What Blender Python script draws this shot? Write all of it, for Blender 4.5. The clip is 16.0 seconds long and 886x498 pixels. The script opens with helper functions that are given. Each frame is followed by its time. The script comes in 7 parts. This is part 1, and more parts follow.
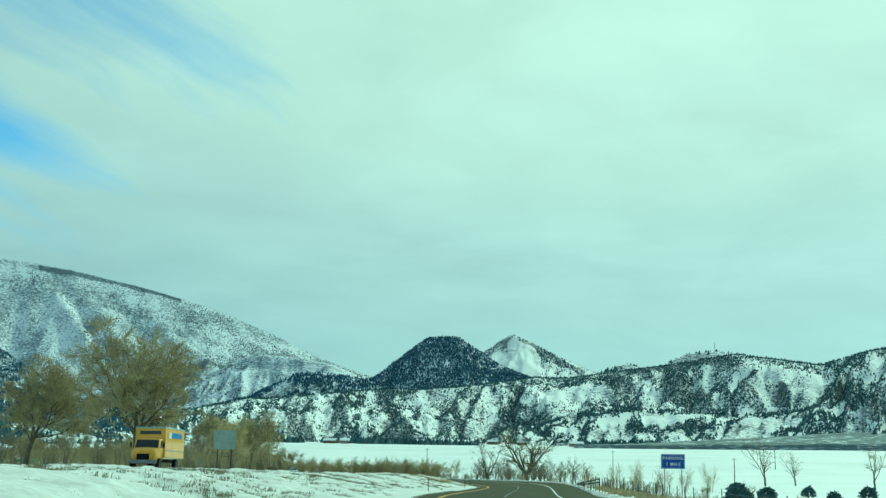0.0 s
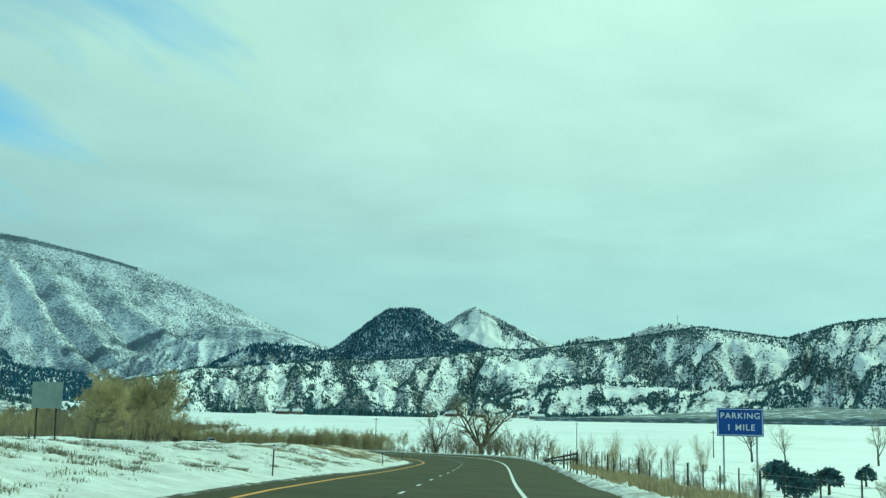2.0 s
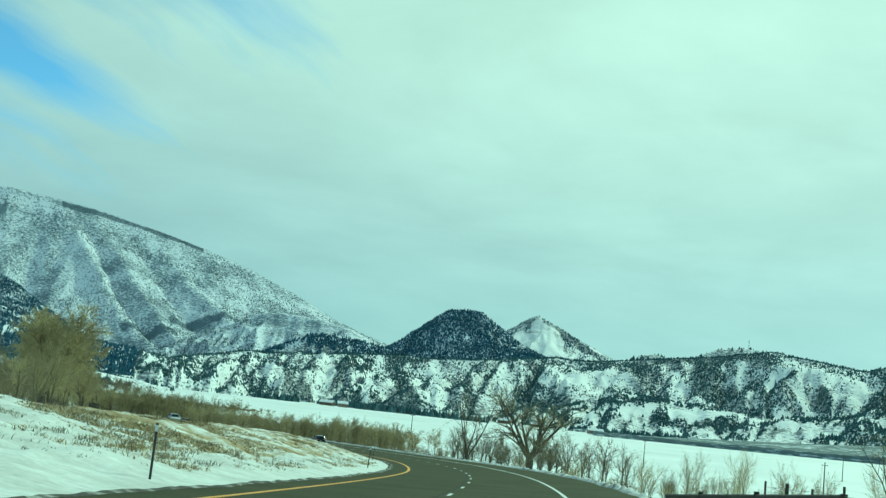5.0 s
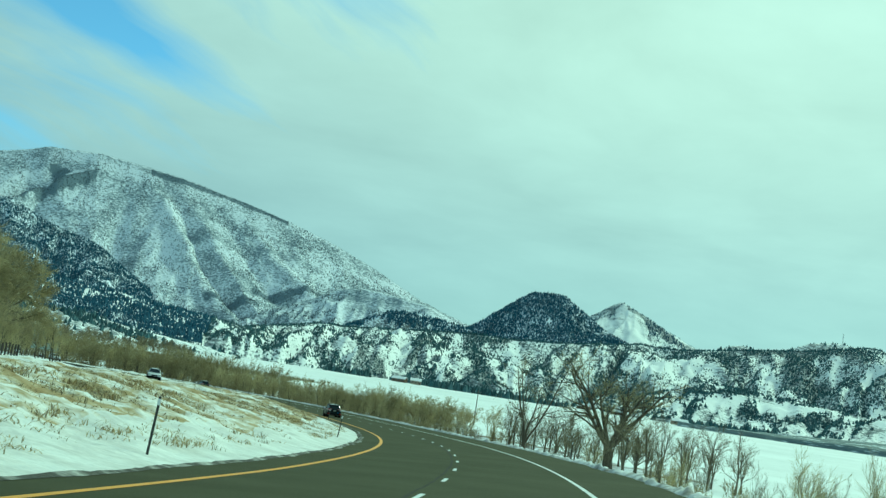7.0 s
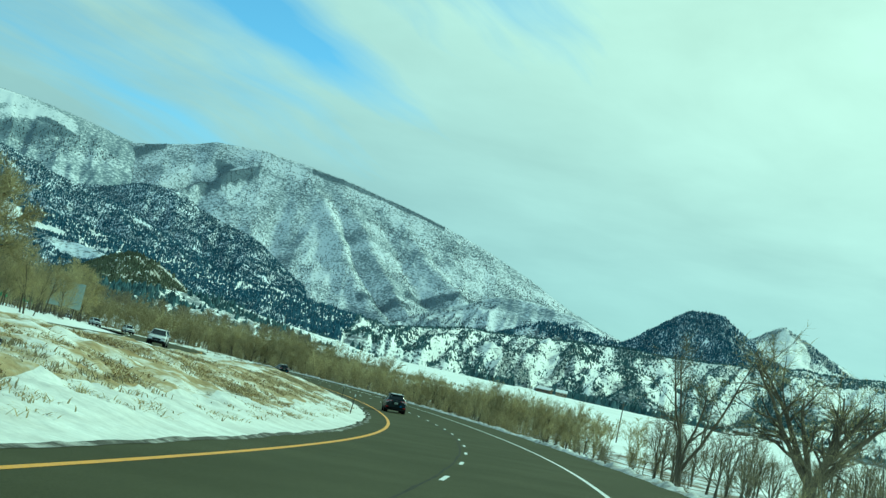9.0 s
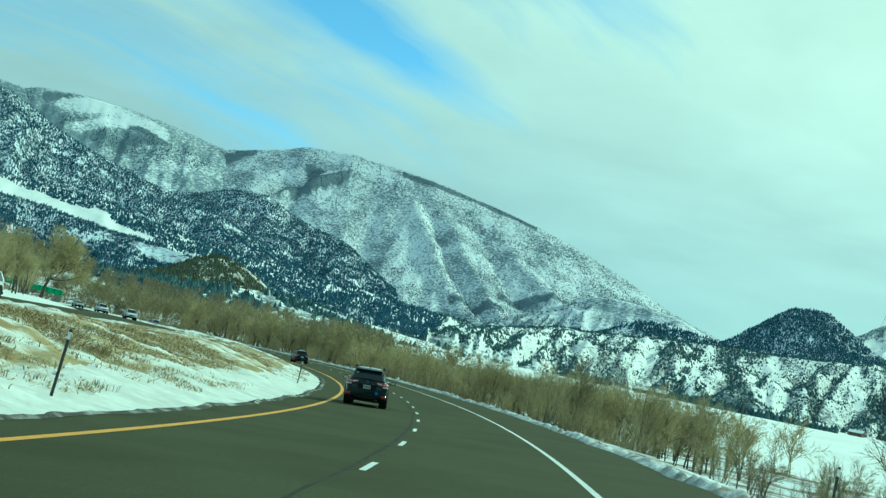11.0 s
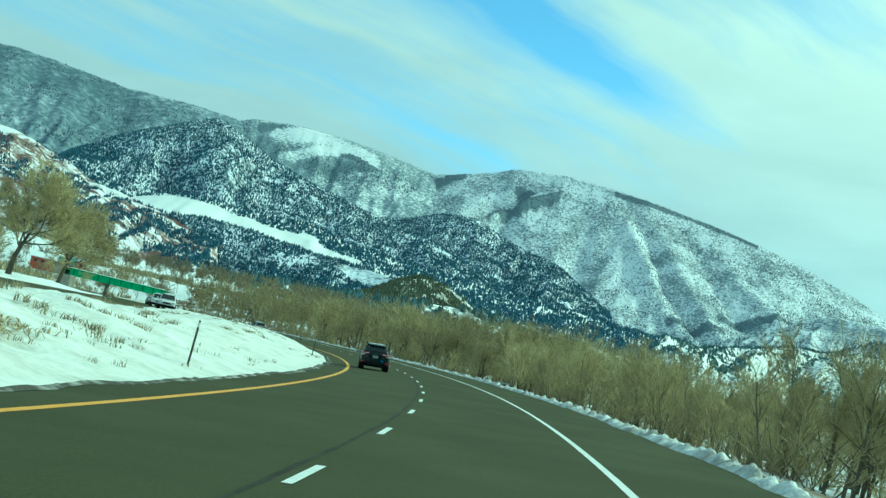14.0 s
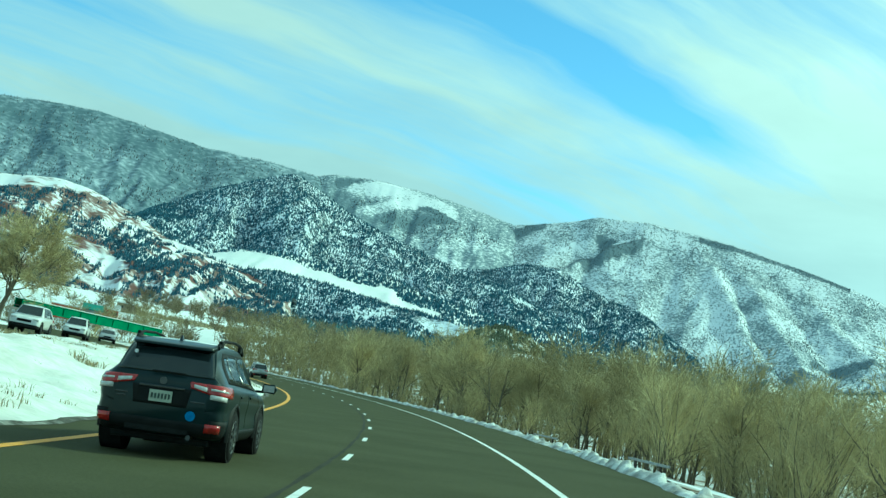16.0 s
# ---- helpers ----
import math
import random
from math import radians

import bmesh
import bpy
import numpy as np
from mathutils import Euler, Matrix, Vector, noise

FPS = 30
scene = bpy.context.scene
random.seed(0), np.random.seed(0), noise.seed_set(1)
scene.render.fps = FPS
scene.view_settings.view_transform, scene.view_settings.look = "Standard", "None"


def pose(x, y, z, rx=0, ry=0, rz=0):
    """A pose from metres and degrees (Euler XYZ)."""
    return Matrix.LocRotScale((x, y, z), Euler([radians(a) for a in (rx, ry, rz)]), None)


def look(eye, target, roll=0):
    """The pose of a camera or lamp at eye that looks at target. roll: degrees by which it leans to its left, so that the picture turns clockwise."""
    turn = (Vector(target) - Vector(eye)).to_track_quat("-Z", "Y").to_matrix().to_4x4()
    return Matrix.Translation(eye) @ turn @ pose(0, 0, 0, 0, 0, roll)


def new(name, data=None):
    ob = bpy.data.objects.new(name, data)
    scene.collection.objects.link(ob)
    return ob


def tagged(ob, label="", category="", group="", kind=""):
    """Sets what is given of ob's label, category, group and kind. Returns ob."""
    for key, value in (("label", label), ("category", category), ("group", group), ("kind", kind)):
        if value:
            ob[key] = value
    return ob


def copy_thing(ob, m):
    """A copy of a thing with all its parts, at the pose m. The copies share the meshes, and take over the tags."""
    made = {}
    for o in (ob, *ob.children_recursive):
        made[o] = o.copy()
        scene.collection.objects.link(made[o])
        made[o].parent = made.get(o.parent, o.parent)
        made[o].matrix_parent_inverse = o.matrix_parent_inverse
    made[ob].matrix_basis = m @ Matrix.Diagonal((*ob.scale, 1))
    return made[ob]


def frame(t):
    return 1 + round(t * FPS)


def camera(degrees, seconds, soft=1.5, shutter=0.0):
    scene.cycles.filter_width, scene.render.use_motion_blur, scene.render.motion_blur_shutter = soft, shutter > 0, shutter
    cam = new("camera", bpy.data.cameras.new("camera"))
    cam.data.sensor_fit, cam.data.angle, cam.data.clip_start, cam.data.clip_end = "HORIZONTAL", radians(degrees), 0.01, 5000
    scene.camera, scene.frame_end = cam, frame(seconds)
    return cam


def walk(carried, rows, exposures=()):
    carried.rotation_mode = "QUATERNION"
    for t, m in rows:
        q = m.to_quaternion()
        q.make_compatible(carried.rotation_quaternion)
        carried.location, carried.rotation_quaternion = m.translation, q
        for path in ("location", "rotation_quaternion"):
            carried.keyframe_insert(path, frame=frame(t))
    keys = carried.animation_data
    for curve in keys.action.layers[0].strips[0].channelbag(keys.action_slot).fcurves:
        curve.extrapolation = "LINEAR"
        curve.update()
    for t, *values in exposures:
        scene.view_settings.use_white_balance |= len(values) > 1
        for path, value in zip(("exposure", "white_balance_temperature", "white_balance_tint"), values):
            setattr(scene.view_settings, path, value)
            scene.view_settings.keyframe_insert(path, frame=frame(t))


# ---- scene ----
from mathutils.bvhtree import BVHTree

# seconds, eye x y z, yaw to the left of +y, pitch up, lean
PATH = [
    (0.0, 1.45, 0.00, 1.36, 8.69, 10.31, 0.77),
    (0.5, 0.92, 11.44, 1.40, 7.92, 10.61, 0.83),
    (1.0, 0.21, 22.98, 1.44, 7.28, 10.10, 0.42),
    (1.5, -0.70, 34.63, 1.48, 7.23, 9.48, 0.49),
    (2.0, -1.35, 46.40, 1.52, 6.95, 9.14, 1.13),
    (2.5, -2.17, 58.28, 1.56, 7.55, 9.90, 1.35),
    (3.0, -3.12, 70.27, 1.58, 8.78, 10.50, 1.74),
    (3.5, -4.18, 82.36, 1.59, 9.15, 10.48, 2.29),
    (4.0, -5.21, 94.59, 1.60, 9.50, 10.15, 3.47),
    (4.5, -6.17, 106.93, 1.62, 9.82, 9.67, 4.89),
    (5.0, -7.11, 119.40, 1.67, 10.11, 9.21, 6.18),
    (5.5, -8.08, 131.99, 1.74, 10.35, 8.92, 6.94),
    (6.0, -9.18, 144.69, 1.83, 11.06, 8.42, 8.17),
    (6.5, -10.42, 157.50, 1.92, 12.43, 7.72, 8.76),
    (7.0, -11.85, 170.41, 2.00, 13.91, 7.93, 8.92),
    (7.5, -13.53, 183.40, 2.06, 15.67, 7.86, 9.50),
    (8.0, -15.54, 196.47, 2.12, 17.48, 7.56, 11.17),
    (8.5, -17.89, 209.60, 2.17, 18.95, 7.36, 12.34),
    (9.0, -20.64, 222.77, 2.21, 21.03, 7.11, 12.77),
    (9.5, -23.82, 235.97, 2.25, 22.99, 6.53, 13.16),
    (10.0, -27.41, 249.19, 2.29, 24.33, 6.28, 13.14),
    (10.5, -31.41, 262.41, 2.32, 24.74, 6.28, 12.84),
    (11.0, -35.85, 275.62, 2.36, 25.22, 6.36, 12.16),
    (11.5, -40.73, 288.80, 2.41, 25.81, 6.47, 11.36),
    (12.0, -46.05, 301.94, 2.49, 26.55, 6.54, 10.74),
    (12.5, -51.80, 315.02, 2.60, 27.51, 6.51, 10.57),
    (13.0, -57.98, 328.05, 2.72, 31.08, 6.18, 11.07),
    (13.5, -64.59, 340.99, 2.86, 33.12, 5.90, 11.41),
    (14.0, -71.62, 353.84, 3.01, 34.93, 5.47, 12.02),
    (14.5, -79.08, 366.59, 3.17, 35.96, 5.18, 12.04),
    (15.0, -87.05, 379.18, 3.32, 36.76, 5.65, 11.44),
    (15.5, -95.44, 391.62, 3.48, 38.08, 6.39, 11.32),
    (16.0, -104.25, 403.92, 3.64, 39.02, 7.13, 11.04),
]


def row_pose(x, y, z, yaw, pitch, lean):
    a, b = radians(yaw), radians(pitch)
    ahead = Vector((-math.sin(a) * math.cos(b), math.cos(a) * math.cos(b), math.sin(b)))
    eye = Vector((x, y, z))
    return look(eye, eye + 50 * ahead, lean)


EXPOSURES = [(0.0, -0.05, 5180, -46), (7.0, -0.04, 5180, -46), (9.0, 0.08, 5160, -47), (12.5, 0.16, 5020, -49), (14.5, 0.32, 5020, -50), (16.0, 0.40, 5040, -50)]
cam = camera(38.54, 16.0, soft=1.4)
walk(cam, [(r[0], row_pose(*r[1:])) for r in PATH], EXPOSURES)

# ---- sky and sun ----
SUN_AZ, SUN_EL = radians(28), radians(36)      # to the right of +y
world = bpy.data.worlds.new("sky")
scene.world = world
world.use_nodes = True
wt = world.node_tree
wt.nodes.clear()


def wnode(kind, **kw):
    n = wt.nodes.new(kind)
    for k, v in kw.items():
        if k in n.inputs:
            n.inputs[k].default_value = v
    return n


def build_world():
    L = wt.links.new
    sky = wt.nodes.new("ShaderNodeTexSky")
    sky.sky_type, sky.sun_disc = "NISHITA", False
    sky.sun_elevation, sky.sun_rotation = SUN_EL, SUN_AZ
    sky.altitude, sky.air_density, sky.dust_density, sky.ozone_density = 1900.0, 1.0, 0.5, 2.5
    tc = wt.nodes.new("ShaderNodeTexCoord")
    sep = wt.nodes.new("ShaderNodeSeparateXYZ")
    L(tc.outputs["Generated"], sep.inputs[0])
    # clouds lie on a flat layer overhead: x / z, y / z
    up = wnode("ShaderNodeMath"); up.operation = "ADD"; up.inputs[1].default_value = 0.16
    L(sep.outputs["Z"], up.inputs[0])
    dx = wnode("ShaderNodeMath"); dx.operation = "DIVIDE"
    dy = wnode("ShaderNodeMath"); dy.operation = "DIVIDE"
    L(sep.outputs["X"], dx.inputs[0]); L(up.outputs[0], dx.inputs[1])
    L(sep.outputs["Y"], dy.inputs[0]); L(up.outputs[0], dy.inputs[1])
    comb = wt.nodes.new("ShaderNodeCombineXYZ")
    L(dx.outputs[0], comb.inputs[0]); L(dy.outputs[0], comb.inputs[1])
    warp = wnode("ShaderNodeTexNoise", Scale=0.9, Detail=3.0, Roughness=0.5)
    L(comb.outputs[0], warp.inputs["Vector"])
    off = wt.nodes.new("ShaderNodeVectorMath"); off.operation = "MULTIPLY_ADD"
    off.inputs[1].default_value = (0.55, 0.55, 0.0)
    L(warp.outputs["Color"], off.inputs[0]); L(comb.outputs[0], off.inputs[2])
    turn = wt.nodes.new("ShaderNodeMapping")
    turn.inputs["Rotation"].default_value = (0, 0, radians(STREAK_TURN))
    L(off.outputs[0], turn.inputs["Vector"])
    mp = wt.nodes.new("ShaderNodeMapping")
    mp.inputs["Scale"].default_value = (2.4, 0.34, 1.0)
    mp.inputs["Location"].default_value = STREAK_SHIFT
    L(turn.outputs[0], mp.inputs["Vector"])
    n1 = wnode("ShaderNodeTexNoise", Scale=1.0, Detail=8.0, Roughness=0.58)
    L(mp.outputs[0], n1.inputs["Vector"])
    ramp = wt.nodes.new("ShaderNodeValToRGB")
    ramp.color_ramp.elements[0].position, ramp.color_ramp.elements[1].position = 0.38, 0.61
    # the sheet of cloud thickens towards the sun's side
    sunv = (math.sin(SUN_AZ), math.cos(SUN_AZ), 0.0)
    dot = wt.nodes.new("ShaderNodeVectorMath"); dot.operation = "DOT_PRODUCT"
    dot.inputs[1].default_value = sunv
    L(tc.outputs["Generated"], dot.inputs[0])
    thick = wt.nodes.new("ShaderNodeMapRange")
    thick.inputs["From Min"].default_value, thick.inputs["From Max"].default_value = 0.50, 0.82
    thick.inputs["To Min"].default_value, thick.inputs["To Max"].default_value = 0.02, 0.34
    L(dot.outputs["Value"], thick.inputs["Value"])
    add = wnode("ShaderNodeMath"); add.operation = "ADD"
    L(n1.outputs["Fac"], add.inputs[0]); L(thick.outputs[0], add.inputs[1])
    # a long opening between two banks of cloud
    cross = wt.nodes.new("ShaderNodeSeparateXYZ")
    L(turn.outputs[0], cross.inputs[0])
    gap = add.outputs[0]
    # the openings close towards the horizon
    low = wt.nodes.new("ShaderNodeMapRange"); low.interpolation_type = "SMOOTHSTEP"
    low.inputs["From Min"].default_value, low.inputs["From Max"].default_value = 0.165, 0.27
    L(sep.outputs["Z"], low.inputs["Value"])
    for centre, width, depth in GAPS:
        far = wnode("ShaderNodeMath"); far.operation = "SUBTRACT"; far.inputs[1].default_value = centre
        L(cross.outputs["X"], far.inputs[0])
        away = wnode("ShaderNodeMath"); away.operation = "ABSOLUTE"
        L(far.outputs[0], away.inputs[0])
        less = wt.nodes.new("ShaderNodeMapRange"); less.interpolation_type = "SMOOTHSTEP"
        less.inputs["From Min"].default_value, less.inputs["From Max"].default_value = 0.0, width
        less.inputs["To Min"].default_value, less.inputs["To Max"].default_value = depth, 0.0
        L(away.outputs[0], less.inputs["Value"])
        part_of = wnode("ShaderNodeMath"); part_of.operation = "MULTIPLY"
        L(less.outputs[0], part_of.inputs[0]); L(low.outputs[0], part_of.inputs[1])
        sub = wnode("ShaderNodeMath"); sub.operation = "SUBTRACT"
        L(gap, sub.inputs[0]); L(part_of.outputs[0], sub.inputs[1])
        gap = sub.outputs[0]
    L(gap, ramp.inputs["Fac"])
    # brightness of the cloud: brighter round the veiled sun
    sund = (math.sin(SUN_AZ) * math.cos(SUN_EL), math.cos(SUN_AZ) * math.cos(SUN_EL), math.sin(SUN_EL))
    dot2 = wt.nodes.new("ShaderNodeVectorMath"); dot2.operation = "DOT_PRODUCT"
    dot2.inputs[1].default_value = sund
    L(tc.outputs["Generated"], dot2.inputs[0])
    glow = wt.nodes.new("ShaderNodeMapRange"); glow.interpolation_type = "SMOOTHSTEP"
    glow.inputs["From Min"].default_value, glow.inputs["From Max"].default_value = 0.35, 1.0
    glow.inputs["To Min"].default_value, glow.inputs["To Max"].default_value = CLOUD[0], CLOUD[1]
    L(dot2.outputs["Value"], glow.inputs["Value"])
    n2 = wnode("ShaderNodeTexNoise", Scale=2.6, Detail=5.0, Roughness=0.55)
    L(off.outputs[0], n2.inputs["Vector"])
    var = wt.nodes.new("ShaderNodeMapRange")
    var.inputs["To Min"].default_value, var.inputs["To Max"].default_value = 0.80, 1.20
    L(n2.outputs["Fac"], var.inputs["Value"])
    lum = wnode("ShaderNodeMath"); lum.operation = "MULTIPLY"
    L(glow.outputs[0], lum.inputs[0]); L(var.outputs[0], lum.inputs[1])
    ccol = wt.nodes.new("ShaderNodeMix"); ccol.data_type = "RGBA"; ccol.blend_type = "MULTIPLY"
    ccol.inputs["Factor"].default_value = 1.0
    # warm round the sun, cooler away from it; greyer low over the land
    warm = wt.nodes.new("ShaderNodeMapRange"); warm.interpolation_type = "SMOOTHSTEP"
    warm.inputs["From Min"].default_value, warm.inputs["From Max"].default_value = 0.45, 0.85
    L(dot2.outputs["Value"], warm.inputs["Value"])
    hue = wt.nodes.new("ShaderNodeMix"); hue.data_type = "RGBA"
    hue.inputs["A"].default_value, hue.inputs["B"].default_value = (0.97, 0.985, 1.0, 1), (1.0, 0.985, 0.90, 1)
    L(warm.outputs[0], hue.inputs["Factor"]); L(hue.outputs["Result"], ccol.inputs["A"])
    grey = wt.nodes.new("ShaderNodeMapRange"); grey.interpolation_type = "SMOOTHSTEP"
    grey.inputs["From Min"].default_value, grey.inputs["From Max"].default_value = 0.02, 0.32
    grey.inputs["To Min"].default_value, grey.inputs["To Max"].default_value = 0.69, 1.0
    L(sep.outputs["Z"], grey.inputs["Value"])
    dull = wnode("ShaderNodeMath"); dull.operation = "MULTIPLY"
    L(lum.outputs[0], dull.inputs[0]); L(grey.outputs[0], dull.inputs[1])
    L(dull.outputs[0], ccol.inputs["B"])
    mix = wt.nodes.new("ShaderNodeMix"); mix.data_type = "RGBA"
    thin = wnode("ShaderNodeMath"); thin.operation = "MULTIPLY"; thin.inputs[1].default_value = 0.94
    # thinner cloud low over the land
    veil = wt.nodes.new("ShaderNodeMapRange"); veil.interpolation_type = "SMOOTHSTEP"
    veil.inputs["From Min"].default_value, veil.inputs["From Max"].default_value = 0.02, 0.34
    veil.inputs["To Min"].default_value, veil.inputs["To Max"].default_value = LOW_CLOUD, 1.0
    L(sep.outputs["Z"], veil.inputs["Value"])
    full = wnode("ShaderNodeMath"); full.operation = "MULTIPLY"
    L(ramp.outputs["Color"], full.inputs[0]); L(veil.outputs[0], full.inputs[1])
    L(full.outputs[0], thin.inputs[0])
    L(thin.outputs[0], mix.inputs["Factor"])
    bright = wt.nodes.new("ShaderNodeMix"); bright.data_type = "RGBA"; bright.blend_type = "MULTIPLY"
    bright.inputs["Factor"].default_value = 1.0
    bright.inputs["B"].default_value = (SKY_GAIN, SKY_GAIN, SKY_GAIN, 1)
    L(sky.outputs[0], bright.inputs["A"])
    L(bright.outputs["Result"], mix.inputs["A"]); L(ccol.outputs["Result"], mix.inputs["B"])
    bg = wt.nodes.new("ShaderNodeBackground"); bg.inputs["Strength"].default_value = 0.1
    out = wt.nodes.new("ShaderNodeOutputWorld")
    L(mix.outputs["Result"], bg.inputs["Color"]); L(bg.outputs[0], out.inputs["Surface"])


STREAK_TURN, STREAK_SHIFT = 20, (0.0, 0.0, 0.0)
GAPS = [(-1.64, 0.20, 0.18), (-2.15, 0.15, 0.12), (-2.75, 0.18, 0.11)]
CLOUD, SKY_GAIN, LOW_CLOUD = (6.0, 9.0), 1.5, 0.84
build_world()

sun = new("sun", bpy.data.lights.new("sun", "SUN"))
sun.data.energy, sun.data.angle, sun.data.color = 2.7, radians(4.0), (1.0, 0.93, 0.76)
sun.matrix_world = look((0, 0, 0), (-math.sin(SUN_AZ) * math.cos(SUN_EL), -math.cos(SUN_AZ) * math.cos(SUN_EL), -math.sin(SUN_EL)))


# ---- materials ----
def material(name, base, rough=0.8, second=None, scale=1.0, detail=5.0, spread=(0.35, 0.65), fine=0.0, fine_scale=20.0,
             bump=0.0, bump_scale=5.0, metal=0.0, by_object=0.0, by_island=0.0, spec=0.4, coat=0.0, stretch=(1, 1, 1)):
    """Two colours mixed by a noise, finer grain over it, and relief."""
    m = bpy.data.materials.new(name)
    m.use_nodes = True
    t = m.node_tree
    L = t.links.new
    b = t.nodes["Principled BSDF"]
    b.inputs["Roughness"].default_value, b.inputs["Metallic"].default_value = rough, metal
    b.inputs["Specular IOR Level"].default_value, b.inputs["Coat Weight"].default_value = spec, coat
    tc = t.nodes.new("ShaderNodeTexCoord")
    mp = t.nodes.new("ShaderNodeMapping")
    mp.inputs["Scale"].default_value = stretch
    L(tc.outputs["Object"], mp.inputs["Vector"])
    second = second or tuple(0.8 * c for c in base)
    n = t.nodes.new("ShaderNodeTexNoise")
    n.inputs["Scale"].default_value, n.inputs["Detail"].default_value = scale, detail
    L(mp.outputs[0], n.inputs["Vector"])
    r = t.nodes.new("ShaderNodeValToRGB")
    r.color_ramp.elements[0].position, r.color_ramp.elements[1].position = spread
    r.color_ramp.elements[0].color, r.color_ramp.elements[1].color = (*base, 1), (*second, 1)
    L(n.outputs["Fac"], r.inputs["Fac"])
    col = r.outputs["Color"]
    if fine:
        g = t.nodes.new("ShaderNodeTexNoise")
        g.inputs["Scale"].default_value, g.inputs["Detail"].default_value = fine_scale, 4.0
        L(mp.outputs[0], g.inputs["Vector"])
        mr = t.nodes.new("ShaderNodeMapRange")
        mr.inputs["From Min"].default_value, mr.inputs["From Max"].default_value = 0.3, 0.7
        mr.inputs["To Min"].default_value, mr.inputs["To Max"].default_value = 1 - fine, 1 + fine
        L(g.outputs["Fac"], mr.inputs["Value"])
        mx = t.nodes.new("ShaderNodeMix"); mx.data_type = "RGBA"; mx.blend_type = "MULTIPLY"
        mx.inputs["Factor"].default_value = 1.0
        L(col, mx.inputs["A"]); L(mr.outputs[0], mx.inputs["B"])
        col = mx.outputs["Result"]
    for amount, node, socket in ((by_object, "ShaderNodeObjectInfo", "Random"), (by_island, "ShaderNodeNewGeometry", "Random Per Island")):
        if amount:
            o = t.nodes.new(node)
            mr = t.nodes.new("ShaderNodeMapRange")
            mr.inputs["To Min"].default_value, mr.inputs["To Max"].default_value = 1 - amount, 1 + amount
            L(o.outputs[socket], mr.inputs["Value"])
            mx = t.nodes.new("ShaderNodeMix"); mx.data_type = "RGBA"; mx.blend_type = "MULTIPLY"
            mx.inputs["Factor"].default_value = 1.0
            L(col, mx.inputs["A"]); L(mr.outputs[0], mx.inputs["B"])
            col = mx.outputs["Result"]
    L(col, b.inputs["Base Color"])
    if bump:
        bn = t.nodes.new("ShaderNodeTexNoise")
        bn.inputs["Scale"].default_value, bn.inputs["Detail"].default_value = bump_scale, 6.0
        L(mp.outputs[0], bn.inputs["Vector"])
        bp = t.nodes.new("ShaderNodeBump")
        bp.inputs["Strength"].default_value, bp.inputs["Distance"].default_value = 1.0, bump
        L(bn.outputs["Fac"], bp.inputs["Height"]); L(bp.outputs[0], b.inputs["Normal"])
    return m


